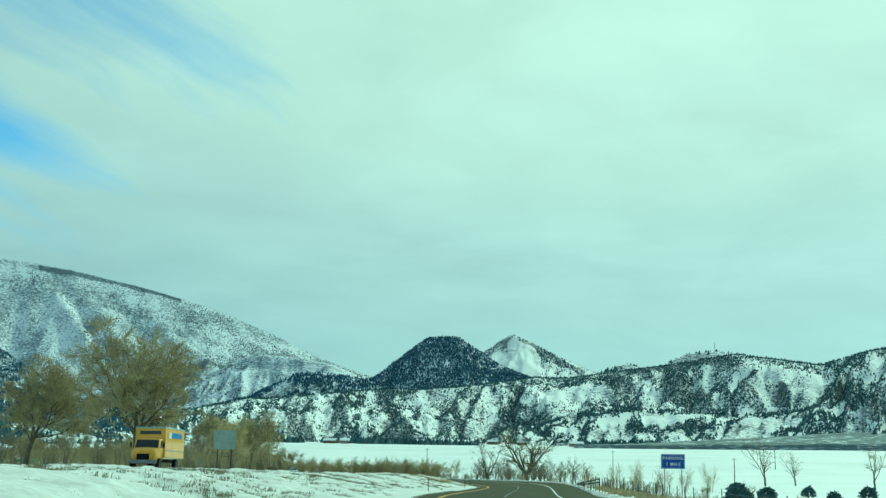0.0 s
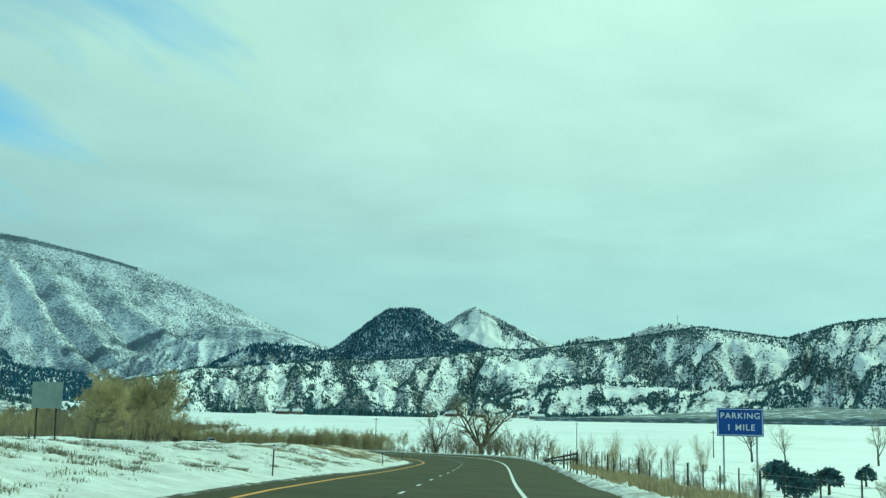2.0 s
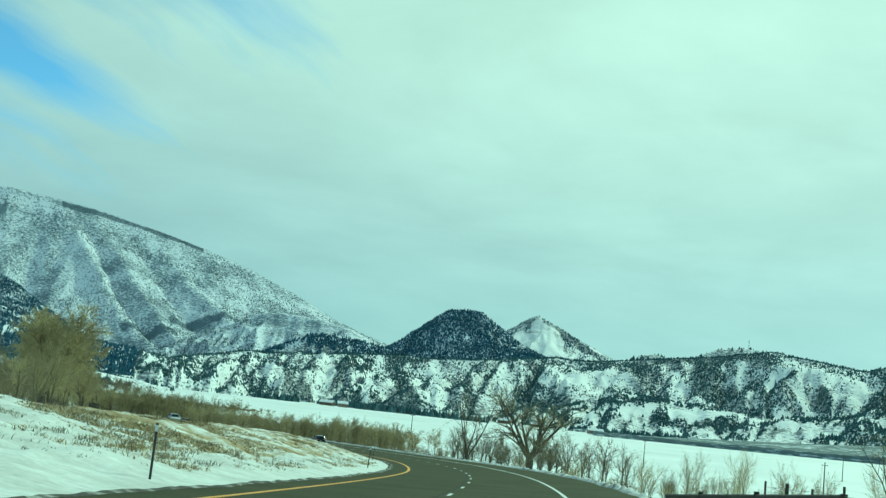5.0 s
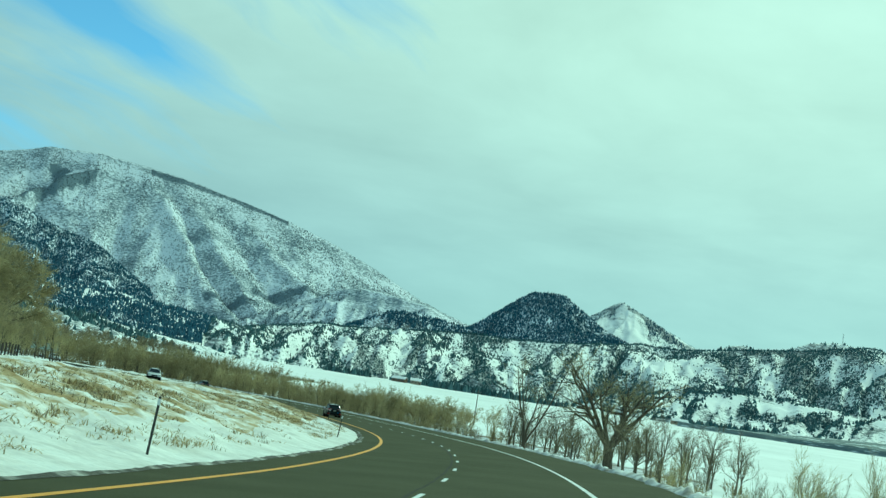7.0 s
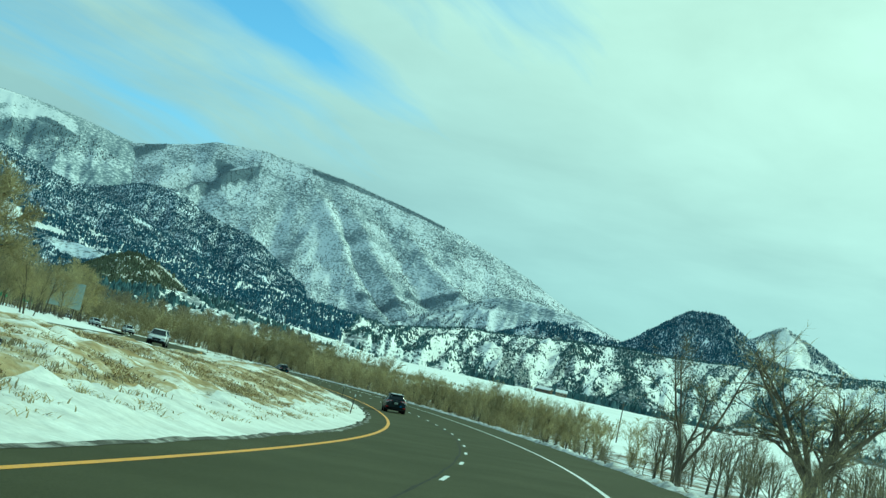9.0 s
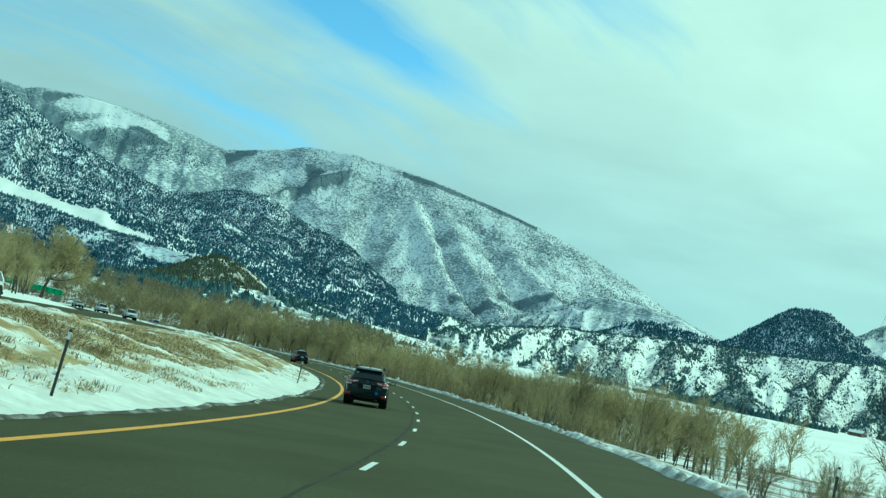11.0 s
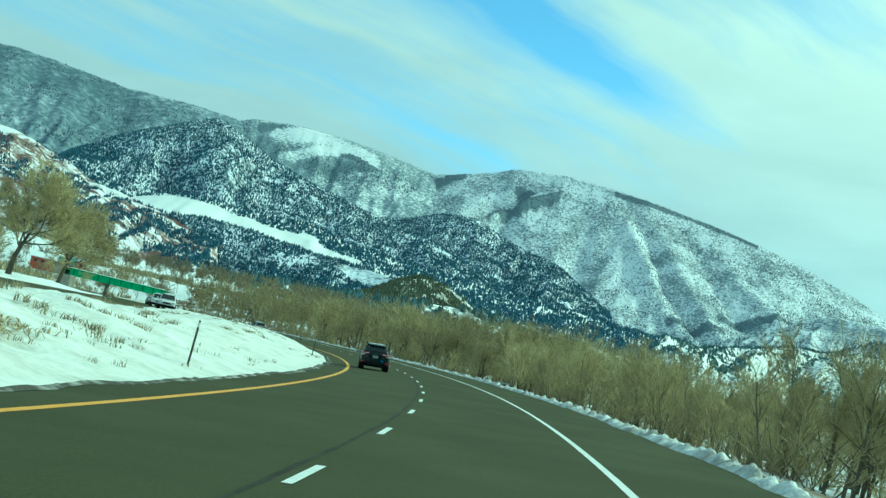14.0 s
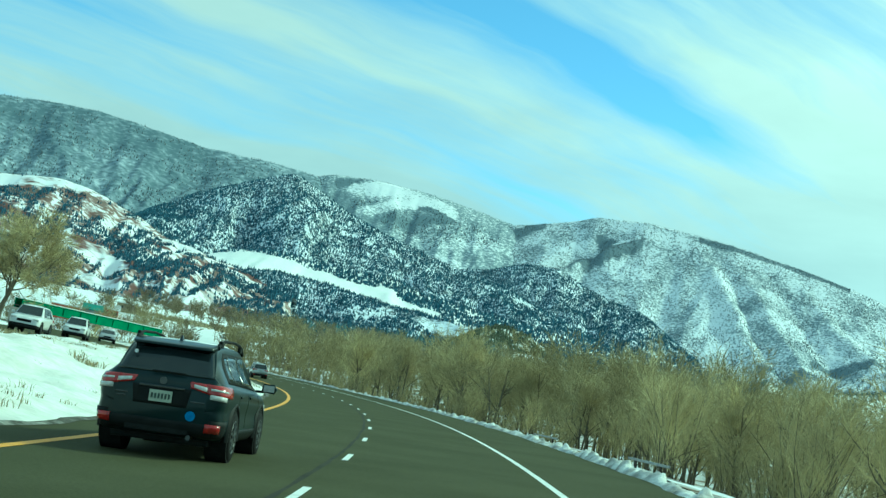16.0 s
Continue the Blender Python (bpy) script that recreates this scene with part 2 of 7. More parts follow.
def slope_material(name, snow, brush, forest, patch=0.01, dots=0.12, cover=0.45, soil=None, soft=1.0, lumps=0.0, woods=0.0, bands=1.0):
    """Snow on a hillside with low brush showing through in patches and dots; woods: how far the mesh's own woodland cover decides."""
    m = bpy.data.materials.new(name)
    m.use_nodes = True
    t = m.node_tree
    L = t.links.new
    b = t.nodes["Principled BSDF"]
    b.inputs["Roughness"].default_value = 0.85
    b.inputs["Specular IOR Level"].default_value = 0.2
    tc = t.nodes.new("ShaderNodeTexCoord")
    place = t.nodes.new("ShaderNodeMapping")
    place.inputs["Scale"].default_value = (1, 1, bands)
    L(tc.outputs["Object"], place.inputs["Vector"])
    big = t.nodes.new("ShaderNodeTexNoise")
    big.inputs["Scale"].default_value, big.inputs["Detail"].default_value, big.inputs["Roughness"].default_value = patch, 7.0, 0.6
    L(tc.outputs["Object"], big.inputs["Vector"])
    dot = t.nodes.new("ShaderNodeTexNoise")
    dot.inputs["Scale"].default_value, dot.inputs["Detail"].default_value, dot.inputs["Roughness"].default_value = dots, 3.0, 0.6
    L(place.outputs[0], dot.inputs["Vector"])
    s = t.nodes.new("ShaderNodeMath"); s.operation = "MULTIPLY_ADD"; s.inputs[1].default_value = 0.8
    L(big.outputs["Fac"], s.inputs[0]); L(dot.outputs["Fac"], s.inputs[2])
    total = s.outputs[0]
    if woods:
        at = t.nodes.new("ShaderNodeAttribute"); at.attribute_name = "woods"
        wm = t.nodes.new("ShaderNodeMath"); wm.operation = "MULTIPLY_ADD"; wm.inputs[1].default_value = woods
        wo = t.nodes.new("ShaderNodeMath"); wo.operation = "SUBTRACT"; wo.inputs[1].default_value = 0.5
        L(at.outputs["Fac"], wo.inputs[0]); L(wo.outputs[0], wm.inputs[0]); L(total, wm.inputs[2])
        total = wm.outputs[0]
    r = t.nodes.new("ShaderNodeValToRGB")
    c = 0.9 + (0.5 - cover) * 0.5
    e = r.color_ramp.elements
    e[0].position, e[1].position = (c - 0.05 * soft) / 2, (c + 0.06 * soft) / 2
    e[0].color, e[1].color = (*snow, 1), (*brush, 1)
    x = e.new(min(0.99, (c + 0.25 * max(1.0, 0.6 * soft)) / 2)); x.color = (*forest, 1)
    h = t.nodes.new("ShaderNodeMath"); h.operation = "MULTIPLY"; h.inputs[1].default_value = 0.5
    L(total, h.inputs[0]); L(h.outputs[0], r.inputs["Fac"])
    col = r.outputs["Color"]
    if soil:
        n3 = t.nodes.new("ShaderNodeTexNoise"); n3.inputs["Scale"].default_value = patch * 2.2; n3.inputs["Detail"].default_value = 6.0
        L(tc.outputs["Object"], n3.inputs["Vector"])
        r3 = t.nodes.new("ShaderNodeValToRGB")
        r3.color_ramp.elements[0].position, r3.color_ramp.elements[1].position = 0.52, 0.62
        L(n3.outputs["Fac"], r3.inputs["Fac"])
        mx = t.nodes.new("ShaderNodeMix"); mx.data_type = "RGBA"
        L(r3.outputs["Color"], mx.inputs["Factor"]); L(col, mx.inputs["A"]); mx.inputs["B"].default_value = (*soil, 1)
        col = mx.outputs["Result"]
    L(col, b.inputs["Base Color"])
    if lumps:
        bn = t.nodes.new("ShaderNodeTexNoise")
        bn.inputs["Scale"].default_value, bn.inputs["Detail"].default_value = 2.2, 6.0
        L(tc.outputs["Object"], bn.inputs["Vector"])
        bp = t.nodes.new("ShaderNodeBump")
        bp.inputs["Strength"].default_value, bp.inputs["Distance"].default_value = 1.0, lumps
        L(bn.outputs["Fac"], bp.inputs["Height"]); L(bp.outputs[0], b.inputs["Normal"])
    return m


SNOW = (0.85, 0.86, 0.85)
M_SNOW = material("snow", SNOW, 0.7, (0.76, 0.77, 0.78), scale=0.25, fine=0.06, fine_scale=6.0, bump=0.12, bump_scale=1.4)
M_FIELD = material("field_snow", SNOW, 0.7, (0.74, 0.75, 0.74), scale=0.02, detail=8.0, fine=0.05, fine_scale=0.35, bump=0.25, bump_scale=0.2)
M_DIRTY = material("ploughed_snow", (0.66, 0.66, 0.65), 0.8, (0.20, 0.18, 0.15), scale=1.1, spread=(0.42, 0.68), fine=0.15, fine_scale=14.0, bump=0.1, bump_scale=5.0)
M_ROAD = material("asphalt", (0.053, 0.052, 0.0235), 0.92, (0.068, 0.067, 0.033), spec=0.12, scale=0.35, fine=0.22, fine_scale=28.0, bump=0.004, bump_scale=60.0, stretch=(1, 1, 1))
M_SEAL = material("joint_sealant", (0.024, 0.022, 0.017), 0.9, (0.045, 0.042, 0.03), scale=1.5, spec=0.15)
M_WHITE = material("white_road_paint", (0.74, 0.74, 0.72), 0.6, (0.45, 0.45, 0.43), scale=5.0, spread=(0.5, 0.85), fine=0.1, fine_scale=40)
M_YELLOW = material("yellow_road_paint", (0.70, 0.34, 0.025), 0.6, (0.46, 0.24, 0.04), scale=4.0, spread=(0.5, 0.85), fine=0.1, fine_scale=40)
M_RIDGE = slope_material("snowy_ridge", SNOW, (0.30, 0.32, 0.33), (0.12, 0.14, 0.14), patch=0.014, dots=0.20, cover=0.46, woods=0.26, bands=2.6)
# snow and brush are kept bluish, which paints distance haze into them
M_HAZYMOUNT = slope_material("hazy_snowy_mountain", (0.74, 0.77, 0.82), (0.34, 0.38, 0.42), (0.15, 0.19, 0.23), patch=0.0075, dots=0.11, cover=0.52, soft=1.1, woods=0.20, bands=1.8)
# bluish snow and undergrowth: haze over far forest, put into the colours
M_HAZYFOREST = slope_material("hazy_forested_slope", (0.68, 0.73, 0.80), (0.15, 0.18, 0.21), (0.05, 0.066, 0.078), patch=0.012, dots=0.16, cover=0.48)
M_REDHILL = slope_material("red_soil_slope", (0.74, 0.75, 0.78), (0.22, 0.15, 0.13), (0.10, 0.08, 0.07), patch=0.009, dots=0.1, cover=0.60, soil=(0.12, 0.06, 0.052), woods=0.4)
M_SAGE = slope_material("sage_flat", (0.60, 0.64, 0.66), (0.15, 0.19, 0.20), (0.10, 0.13, 0.14), patch=0.02, dots=0.10, cover=0.72, bands=8.0)
# the blue cast is distance haze painted into the needle colour
M_HAZYPINE = material("hazy_evergreen", (0.045, 0.098, 0.145), 0.9, (0.080, 0.142, 0.190), scale=0.05, by_island=0.45, spec=0.1)
# lightened towards blue to paint in haze; the near bushes share this colour
M_HAZYJUNIPER = material("juniper", (0.065, 0.115, 0.125), 0.9, (0.10, 0.15, 0.155), scale=0.05, by_island=0.45, spec=0.1)
M_BARK = material("bark", (0.135, 0.115, 0.078), 0.9, (0.07, 0.06, 0.042), scale=3.0, fine=0.25, fine_scale=18.0, bump=0.03, bump_scale=9.0, stretch=(1, 1, 0.25), by_object=0.12)
M_TWIG = material("twigs", (0.43, 0.36, 0.18), 0.9, (0.30, 0.25, 0.13), scale=0.5, by_object=0.25)
M_TWIG2 = material("pale_twigs", (0.52, 0.44, 0.225), 0.9, (0.37, 0.31, 0.165), scale=0.5, by_object=0.25)
M_DARKTWIG = material("dark_twigs", (0.25, 0.21, 0.125), 0.9, (0.15, 0.125, 0.078), scale=0.5, by_object=0.25)
M_SAGEBRUSH = material("sagebrush", (0.36, 0.31, 0.18), 0.95, (0.22, 0.19, 0.115), scale=1.0, by_object=0.2, by_island=0.3)
M_SAGECLUMP = material("grey_sage", (0.27, 0.25, 0.16), 0.95, (0.17, 0.155, 0.095), scale=1.0, by_island=0.35)
M_GRASS = material("dry_grass", (0.48, 0.40, 0.23), 0.95, (0.38, 0.30, 0.16), scale=0.4, by_island=0.3)
# grey of bare trees, with a little blue haze painted in
M_HAZYGREYWOOD = material("hazy_leafless_grey_woods", (0.19, 0.22, 0.24), 0.95, (0.13, 0.155, 0.175), scale=0.012, by_island=0.3, spec=0.1)
M_MEDIAN = slope_material("snow_over_dead_grass", (0.76, 0.75, 0.70), (0.40, 0.32, 0.17), (0.30, 0.215, 0.10), patch=0.22, dots=0.9, cover=0.57, soft=1.8, lumps=0.14)
M_ROADSNOW = material("roadside_snow", (0.76, 0.76, 0.72), 0.8, (0.60, 0.59, 0.55), scale=0.9, detail=8.0, fine=0.08, fine_scale=5.0, bump=0.10, bump_scale=1.6)
M_GRIME = material("grimy_snow_rim", (0.42, 0.41, 0.37), 0.85, (0.06, 0.055, 0.042), scale=1.3, detail=9.0, spread=(0.34, 0.52), fine=0.2, fine_scale=16.0, bump=0.08, bump_scale=7.0)
# snow and woods dulled and blued, so the air's haze is painted on
M_HAZYFARWOOD = slope_material("hazy_far_wooded_mountain", (0.46, 0.52, 0.58), (0.20, 0.25, 0.295), (0.11, 0.155, 0.19), patch=0.0035, dots=0.05, cover=0.86, soft=2.0)
M_PINYONHILL = slope_material("brown_rocky_hill", (0.62, 0.63, 0.62), (0.21, 0.20, 0.155), (0.14, 0.135, 0.10), patch=0.014, dots=0.14, cover=0.66)
# the blue in all three tones imitates haze in front of the mountain
M_HAZYSNOWFIELD = slope_material("hazy_open_snowfields", (0.74, 0.77, 0.81), (0.30, 0.35, 0.39), (0.15, 0.195, 0.235), patch=0.0040, dots=0.10, cover=0.72, soft=1.2, woods=0.42, bands=1.6)
M_PINYON = material("pinyon", (0.075, 0.090, 0.060), 0.9, (0.12, 0.125, 0.08), scale=0.05, by_island=0.4, spec=0.1)


# ---- road line and ground heights ----
STEP = 4.0
S_ALL = np.arange(-160.0, 1000.0, STEP)
BEND_S = np.array([-50, 40, 90, 140, 200, 270, 340, 410, 500, 650])
BEND = np.array([1.147, 1.55, -0.646, 0.631, 2.181, 2.199, 1.981, 1.908, 2.08, 2.135]) / 1000
GRADE = np.array([0.73, 0.397, 0.03, 0.755, 0.402, 0.224, 0.992, 1.101, 0.708, 0.608]) / 100
_k = np.interp(S_ALL, BEND_S, BEND)
_k[S_ALL < -50] = 0.0
_g = np.interp(S_ALL, BEND_S, GRADE)
_th = np.concatenate([[0], np.cumsum((_k[1:] + _k[:-1]) / 2 * STEP)])
_th -= np.interp(0, S_ALL, _th)
_mid = (_th[1:] + _th[:-1]) / 2
_x = np.concatenate([[0], np.cumsum(-np.sin(_mid) * STEP)])
_y = np.concatenate([[0], np.cumsum(np.cos(_mid) * STEP)])
_z = np.concatenate([[0], np.cumsum((_g[1:] + _g[:-1]) / 2 * STEP)])
_x, _y, _z = (a - np.interp(0, S_ALL, a) for a in (_x, _y, _z))
_bank = np.maximum(27.95 * _k, -0.01)


def road(s, u):
    """World x, y, z of the road's own plane at s along and u to the right of the line that the camera keeps to."""
    a = np.interp(s, S_ALL, _th)
    return (np.interp(s, S_ALL, _x) + u * np.cos(a), np.interp(s, S_ALL, _y) + u * np.sin(a),
            np.interp(s, S_ALL, _z) + u * np.interp(s, S_ALL, _bank))


def heading(s):
    return float(np.interp(s, S_ALL, _th))


def along(x, y):
    """s and u of places near the road."""
    x, y = np.asarray(x, float), np.asarray(y, float)
    s = np.empty(x.shape)
    flat_x, flat_y, flat_s = x.ravel(), y.ravel(), s.ravel()
    for i in range(0, len(flat_x), 4000):
        d2 = (flat_x[i:i + 4000, None] - _x) ** 2 + (flat_y[i:i + 4000, None] - _y) ** 2
        flat_s[i:i + 4000] = S_ALL[d2.argmin(1)]
    s = flat_s.reshape(x.shape)
    for _ in range(4):
        a = np.interp(s, S_ALL, _th)
        dx, dy = x - np.interp(s, S_ALL, _x), y - np.interp(s, S_ALL, _y)
        s = np.clip(s - np.sin(a) * dx + np.cos(a) * dy, S_ALL[0], S_ALL[-1])
    a = np.interp(s, S_ALL, _th)
    dx, dy = x - np.interp(s, S_ALL, _x), y - np.interp(s, S_ALL, _y)
    return s, np.cos(a) * dx + np.sin(a) * dy


def lattice(ix, iy, seed):
    h = (ix.astype(np.int64) * 374761393 + iy.astype(np.int64) * 668265263 + seed * 974634777) & 0xFFFFFFFF
    h = ((h ^ (h >> 13)) * 1274126177) & 0xFFFFFFFF
    return ((h ^ (h >> 16)) & 0xFFFF) / 65535.0


def vnoise(x, y, seed=0):
    x, y = np.asarray(x, float), np.asarray(y, float)
    ix, iy = np.floor(x), np.floor(y)
    fx, fy = x - ix, y - iy
    fx, fy = fx * fx * (3 - 2 * fx), fy * fy * (3 - 2 * fy)
    a, b = lattice(ix, iy, seed), lattice(ix + 1, iy, seed)
    c, d = lattice(ix, iy + 1, seed), lattice(ix + 1, iy + 1, seed)
    return (a * (1 - fx) + b * fx) * (1 - fy) + (c * (1 - fx) + d * fx) * fy


def fbm(x, y, octaves=4, seed=0, gain=0.5):
    total, amp, norm = 0.0, 1.0, 0.0
    for o in range(octaves):
        total = total + amp * vnoise(x * 2 ** o, y * 2 ** o, seed + o)
        norm, amp = norm + amp, amp * gain
    return total / norm


def smooth(a, b, x):
    t = np.clip((x - a) / (b - a), 0, 1)
    return t * t * (3 - 2 * t)


ROAD_L, ROAD_R = -7.6, 4.3          # edges of the asphalt
OPP_S, OPP_U = np.array([-160, 100, 320, 500, 1000]), np.array([-33.0, -33.0, -30.0, -24.5, -21.0])
OPP_DZ = np.array([1.5, 1.5, 0.75, 0.35, 0.3])


def opposite(s):
    """Offset and height above the road line of the other carriageway's middle."""
    return np.interp(s, OPP_S, OPP_U), np.interp(s, OPP_S, OPP_DZ)


def plain(x, y):
    r = np.hypot(x, y)
    z = np.interp(r, [0, 300, 430, 600, 750, 1000, 1380, 1700, 2600, 5000], [-0.8, -0.2, 2.0, 5.0, 13.0, 24.0, 39.0, 55.0, 90.0, 120.0])
    return z + 1.2 * (fbm(x / 90, y / 90, 3, 5) - 0.5) * smooth(60, 250, r)


def ground_height(x, y, detail=True):
    s, u = along(x, y)
    z0 = np.interp(s, S_ALL, _z)
    bank = np.interp(s, S_ALL, _bank)
    ou, odz = opposite(s)
    lump = (fbm(x / 5.0, y / 5.0, 3, 11) - 0.5)
    # median: rises from the asphalt's edge to a low crest, falls to the other carriageway
    left_edge = ROAD_L * bank
    crest_u = ROAD_L - 0.52 * (ROAD_L - (ou + 5.4))
    crest = odz * 0.70 + 0.12 + 0.25 * (fbm(s / 40, s * 0, 2, 3) - 0.5)
    m1 = left_edge + (crest - left_edge) * (1 - smooth(crest_u, ROAD_L - 0.3, u))
    m2 = odz - 0.25 + (crest - odz + 0.25) * smooth(ou + 5.2, crest_u, u)
    med = np.where(u > crest_u, m1, m2) + 0.35 * lump * smooth(0, 3, ROAD_L - u)
    beyond = odz - 0.25 + 0.9 * smooth(5.4, 14, ou - u) + 0.4 * lump
    right_edge = ROAD_R * bank
    bankside = right_edge - 0.1 + (-1.1 - right_edge) * smooth(ROAD_R + 1.0, ROAD_R + 13, u) + 0.3 * lump * smooth(1, 4, u - ROAD_R)
    prof = np.where(u < ou - 5.2, beyond, np.where(u < ou + 5.2, odz - 0.4, np.where(u < ROAD_L, med, np.where(u < ROAD_R + 0.2, u * bank - 0.45, bankside))))
    z = z0 + prof
    w = np.where(u > 0, smooth(16, 75, u), smooth(12, 70, ou - u))
    return z * (1 - w) + plain(x, y) * w


def mesh_object(name, verts, faces, mat, parent=None, smooth_shade=True):
    me = bpy.data.meshes.new(name)
    verts = np.asarray(verts, np.float32).reshape(-1, 3)
    faces = np.asarray(faces, np.int32)
    n, k = faces.shape
    me.vertices.add(len(verts)); me.vertices.foreach_set("co", verts.ravel())
    me.loops.add(n * k); me.loops.foreach_set("vertex_index", faces.ravel())
    me.polygons.add(n); me.polygons.foreach_set("loop_start", np.arange(0, n * k, k, dtype=np.int32))
    me.update(calc_edges=True)
    me.polygons.foreach_set("use_smooth", np.full(n, smooth_shade))
    me.materials.append(mat)
    ob = new(name, me)
    if parent:
        ob.parent = parent
    return ob


def grid_faces(nu, nv):
    i = np.arange(nu * nv).reshape(nu, nv)
    return np.stack([i[:-1, :-1], i[1:, :-1], i[1:, 1:], i[:-1, 1:]], -1).reshape(-1, 4)


def sheet(name, X, Y, Z, mat, parent=None, flip=False):
    f = grid_faces(*X.shape)
    if flip:
        f = f[:, ::-1]
    return mesh_object(name, np.stack([X, Y, Z], -1), f, mat, parent)


def stretched(lo, hi, a, b, fine, growth=1.16):
    inner = list(np.arange(a, b + fine, fine))
    d, v = fine, inner[-1]
    while v < hi:
        d *= growth; v += d; inner.append(min(v, hi))
    d, v = fine, inner[0]
    while v > lo:
        d *= growth; v -= d; inner.insert(0, max(v, lo))
    return np.array(inner)


gx, gy = stretched(-4900, 4900, -330, 130, 5.0), stretched(-4900, 4900, -40, 640, 5.0)
GX, GY = np.meshgrid(gx, gy, indexing="ij")
GZ = ground_height(GX, GY) - 0.25
ground = tagged(sheet("ground", GX, GY, GZ, M_FIELD), "wide snow-covered valley floor", "ground", kind="structure")


def ribbon(name, s0, s1, ds, us, height, mat, parent=None, both=False):
    """A strip along the road; height(s, u) is above the road's own plane."""
    ss = np.arange(s0, s1 + ds, ds)
    S, U = np.meshgrid(ss, np.asarray(us, float), indexing="ij")
    X, Y, Z = road(S, U)
    return sheet(name, X, Y, Z + height(S, U), mat, parent, flip=True)


main_road = tagged(ribbon("road", -150, 980, 3.0, np.linspace(ROAD_L - 0.6, ROAD_R + 0.7, 14), lambda s, u: 0 * s, M_ROAD),
                   "grey asphalt two-lane carriageway of a divided highway", "road", kind="structure")


def opp_height(s, u):
    ou, odz = opposite(s)
    return odz - u * np.interp(s, S_ALL, _bank) + (u - ou) * 0.0


def opp_sheet(name, du, dz, mat, s0=-150, s1=900, parent=None):
    ss = np.arange(s0, s1, 4.0)
    S, D = np.meshgrid(ss, np.asarray(du, float), indexing="ij")
    ou, odz = opposite(S)
    X, Y, _ = road(S, ou + D)
    return sheet(name, X, Y, np.interp(S, S_ALL, _z) + odz + dz, mat, parent, flip=True)


opp_road = tagged(opp_sheet("opposite_road", np.linspace(-5.6, 5.6, 6), 0.0, M_ROAD), "grey asphalt opposite carriageway beyond the snowy median", "road", kind="structure")

LINE_R, LANE = 1.21, 3.66
flat = lambda h: (lambda s, u: 0 * s + h)
edge = tagged(ribbon("edge_line", -150, 980, 3.0, [LINE_R - 0.07, LINE_R + 0.07], flat(0.006), M_WHITE, main_road), "solid white edge line")
edge2 = tagged(ribbon("edge_line", -150, 980, 3.0, [LINE_R - 2 * LANE - 0.20, LINE_R - 2 * LANE - 0.02], flat(0.006), M_YELLOW, main_road), "solid yellow edge line")
S, TT = np.meshgrid(np.arange(-20, 700, 0.35), [-1.0, 1.0], indexing="ij")
U = LINE_R - LANE - 0.21 + 0.07 * (fbm(S / 2.5, S * 0, 3, 15) - 0.5) + TT * (0.015 + 0.045 * fbm(S / 1.2, S * 0 + 3, 3, 16))
X, Y, Z = road(S, U)
tagged(sheet("joint_seal", X, Y, Z + 0.004, M_SEAL, main_road, flip=True), "ragged dark sealant along the lane joint")
for i, du in enumerate((-5.0, 5.0)):
    opp_sheet("edge_line", [du - 0.06, du + 0.06], 0.008, M_WHITE if i == 0 else M_YELLOW, parent=opp_road)


def dash_mesh(s):
    ss = np.linspace(s, s + 2.2, 3)
    S, U = np.meshgrid(ss, [LINE_R - LANE - 0.055, LINE_R - LANE + 0.055], indexing="ij")
    X, Y, Z = road(S, U)
    return sheet("lane_dash", X, Y, Z + 0.008, M_WHITE, main_road, flip=True)


for i in range(-2, 84):
    s = 9.144 * i
    dash_mesh(s + np.interp(s, [195, 212, 231, 260, 290, 335, 360, 396, 422, 457], [2.8, 1.8, 3.1, 4.8, 6.5, 5.0, 3.3, 3.2, 1.8, 0.4]) - 1.2)

# median snow, modelled finely where the camera passes it
ss = np.concatenate([np.arange(-20, 60, 0.9), np.arange(60, 160, 0.5), np.arange(160, 385, 0.32), np.arange(385, 640, 0.7)])
tt = np.concatenate([np.linspace(0, 0.25, 20), np.linspace(0.265, 1.0, 54)])
S, TT = np.meshgrid(ss, tt, indexing="ij")
ou, odz = opposite(S)
edge_wave = 0.35 * (fbm(S / 3.0, S * 0 + 2, 3, 21) - 0.5)
U = (ROAD_L + edge_wave) * (1 - TT) + (ou + 5.0) * TT
X, Y, Zp = road(S, U)
lip = 0.16 * smooth(0.0, 0.12, TT) * (1 + 0.9 * (fbm(X / 1.2, Y / 1.2, 3, 31) - 0.5))
Z = ground_height(X, Y) + lip + (0.30 * (fbm(X / 2.4, Y / 2.4, 3, 41) - 0.5) + 0.40 * (fbm(X / 5.0, Y / 5.0, 2, 43) - 0.5)) * smooth(0.04, 0.2, TT) * (1 - 0.8 * smooth(0.9, 1, TT))
Z = Z + 0.36 * (fbm(X / 0.75, Y / 0.75, 3, 47, 0.65) - 0.5) * smooth(0.06, 0.18, TT) * smooth(1.0, 0.85, TT) * (0.85 + 0.15 * smooth(150, 180, S) * smooth(400, 370, S))
Z = np.where(TT < 1e-6, Zp - 0.02, np.where(TT > 0.999, np.interp(S, S_ALL, _z) + odz - 0.03, Z))
median = tagged(sheet("median", X, Y, Z, M_ROADSNOW), "snow-covered grassy median with a ploughed edge", "median", kind="structure")

median.data.materials.append(M_MEDIAN)
clean = 0.11 + 0.10 * fbm(S / 9.0, S * 0 + 4, 3, 45)
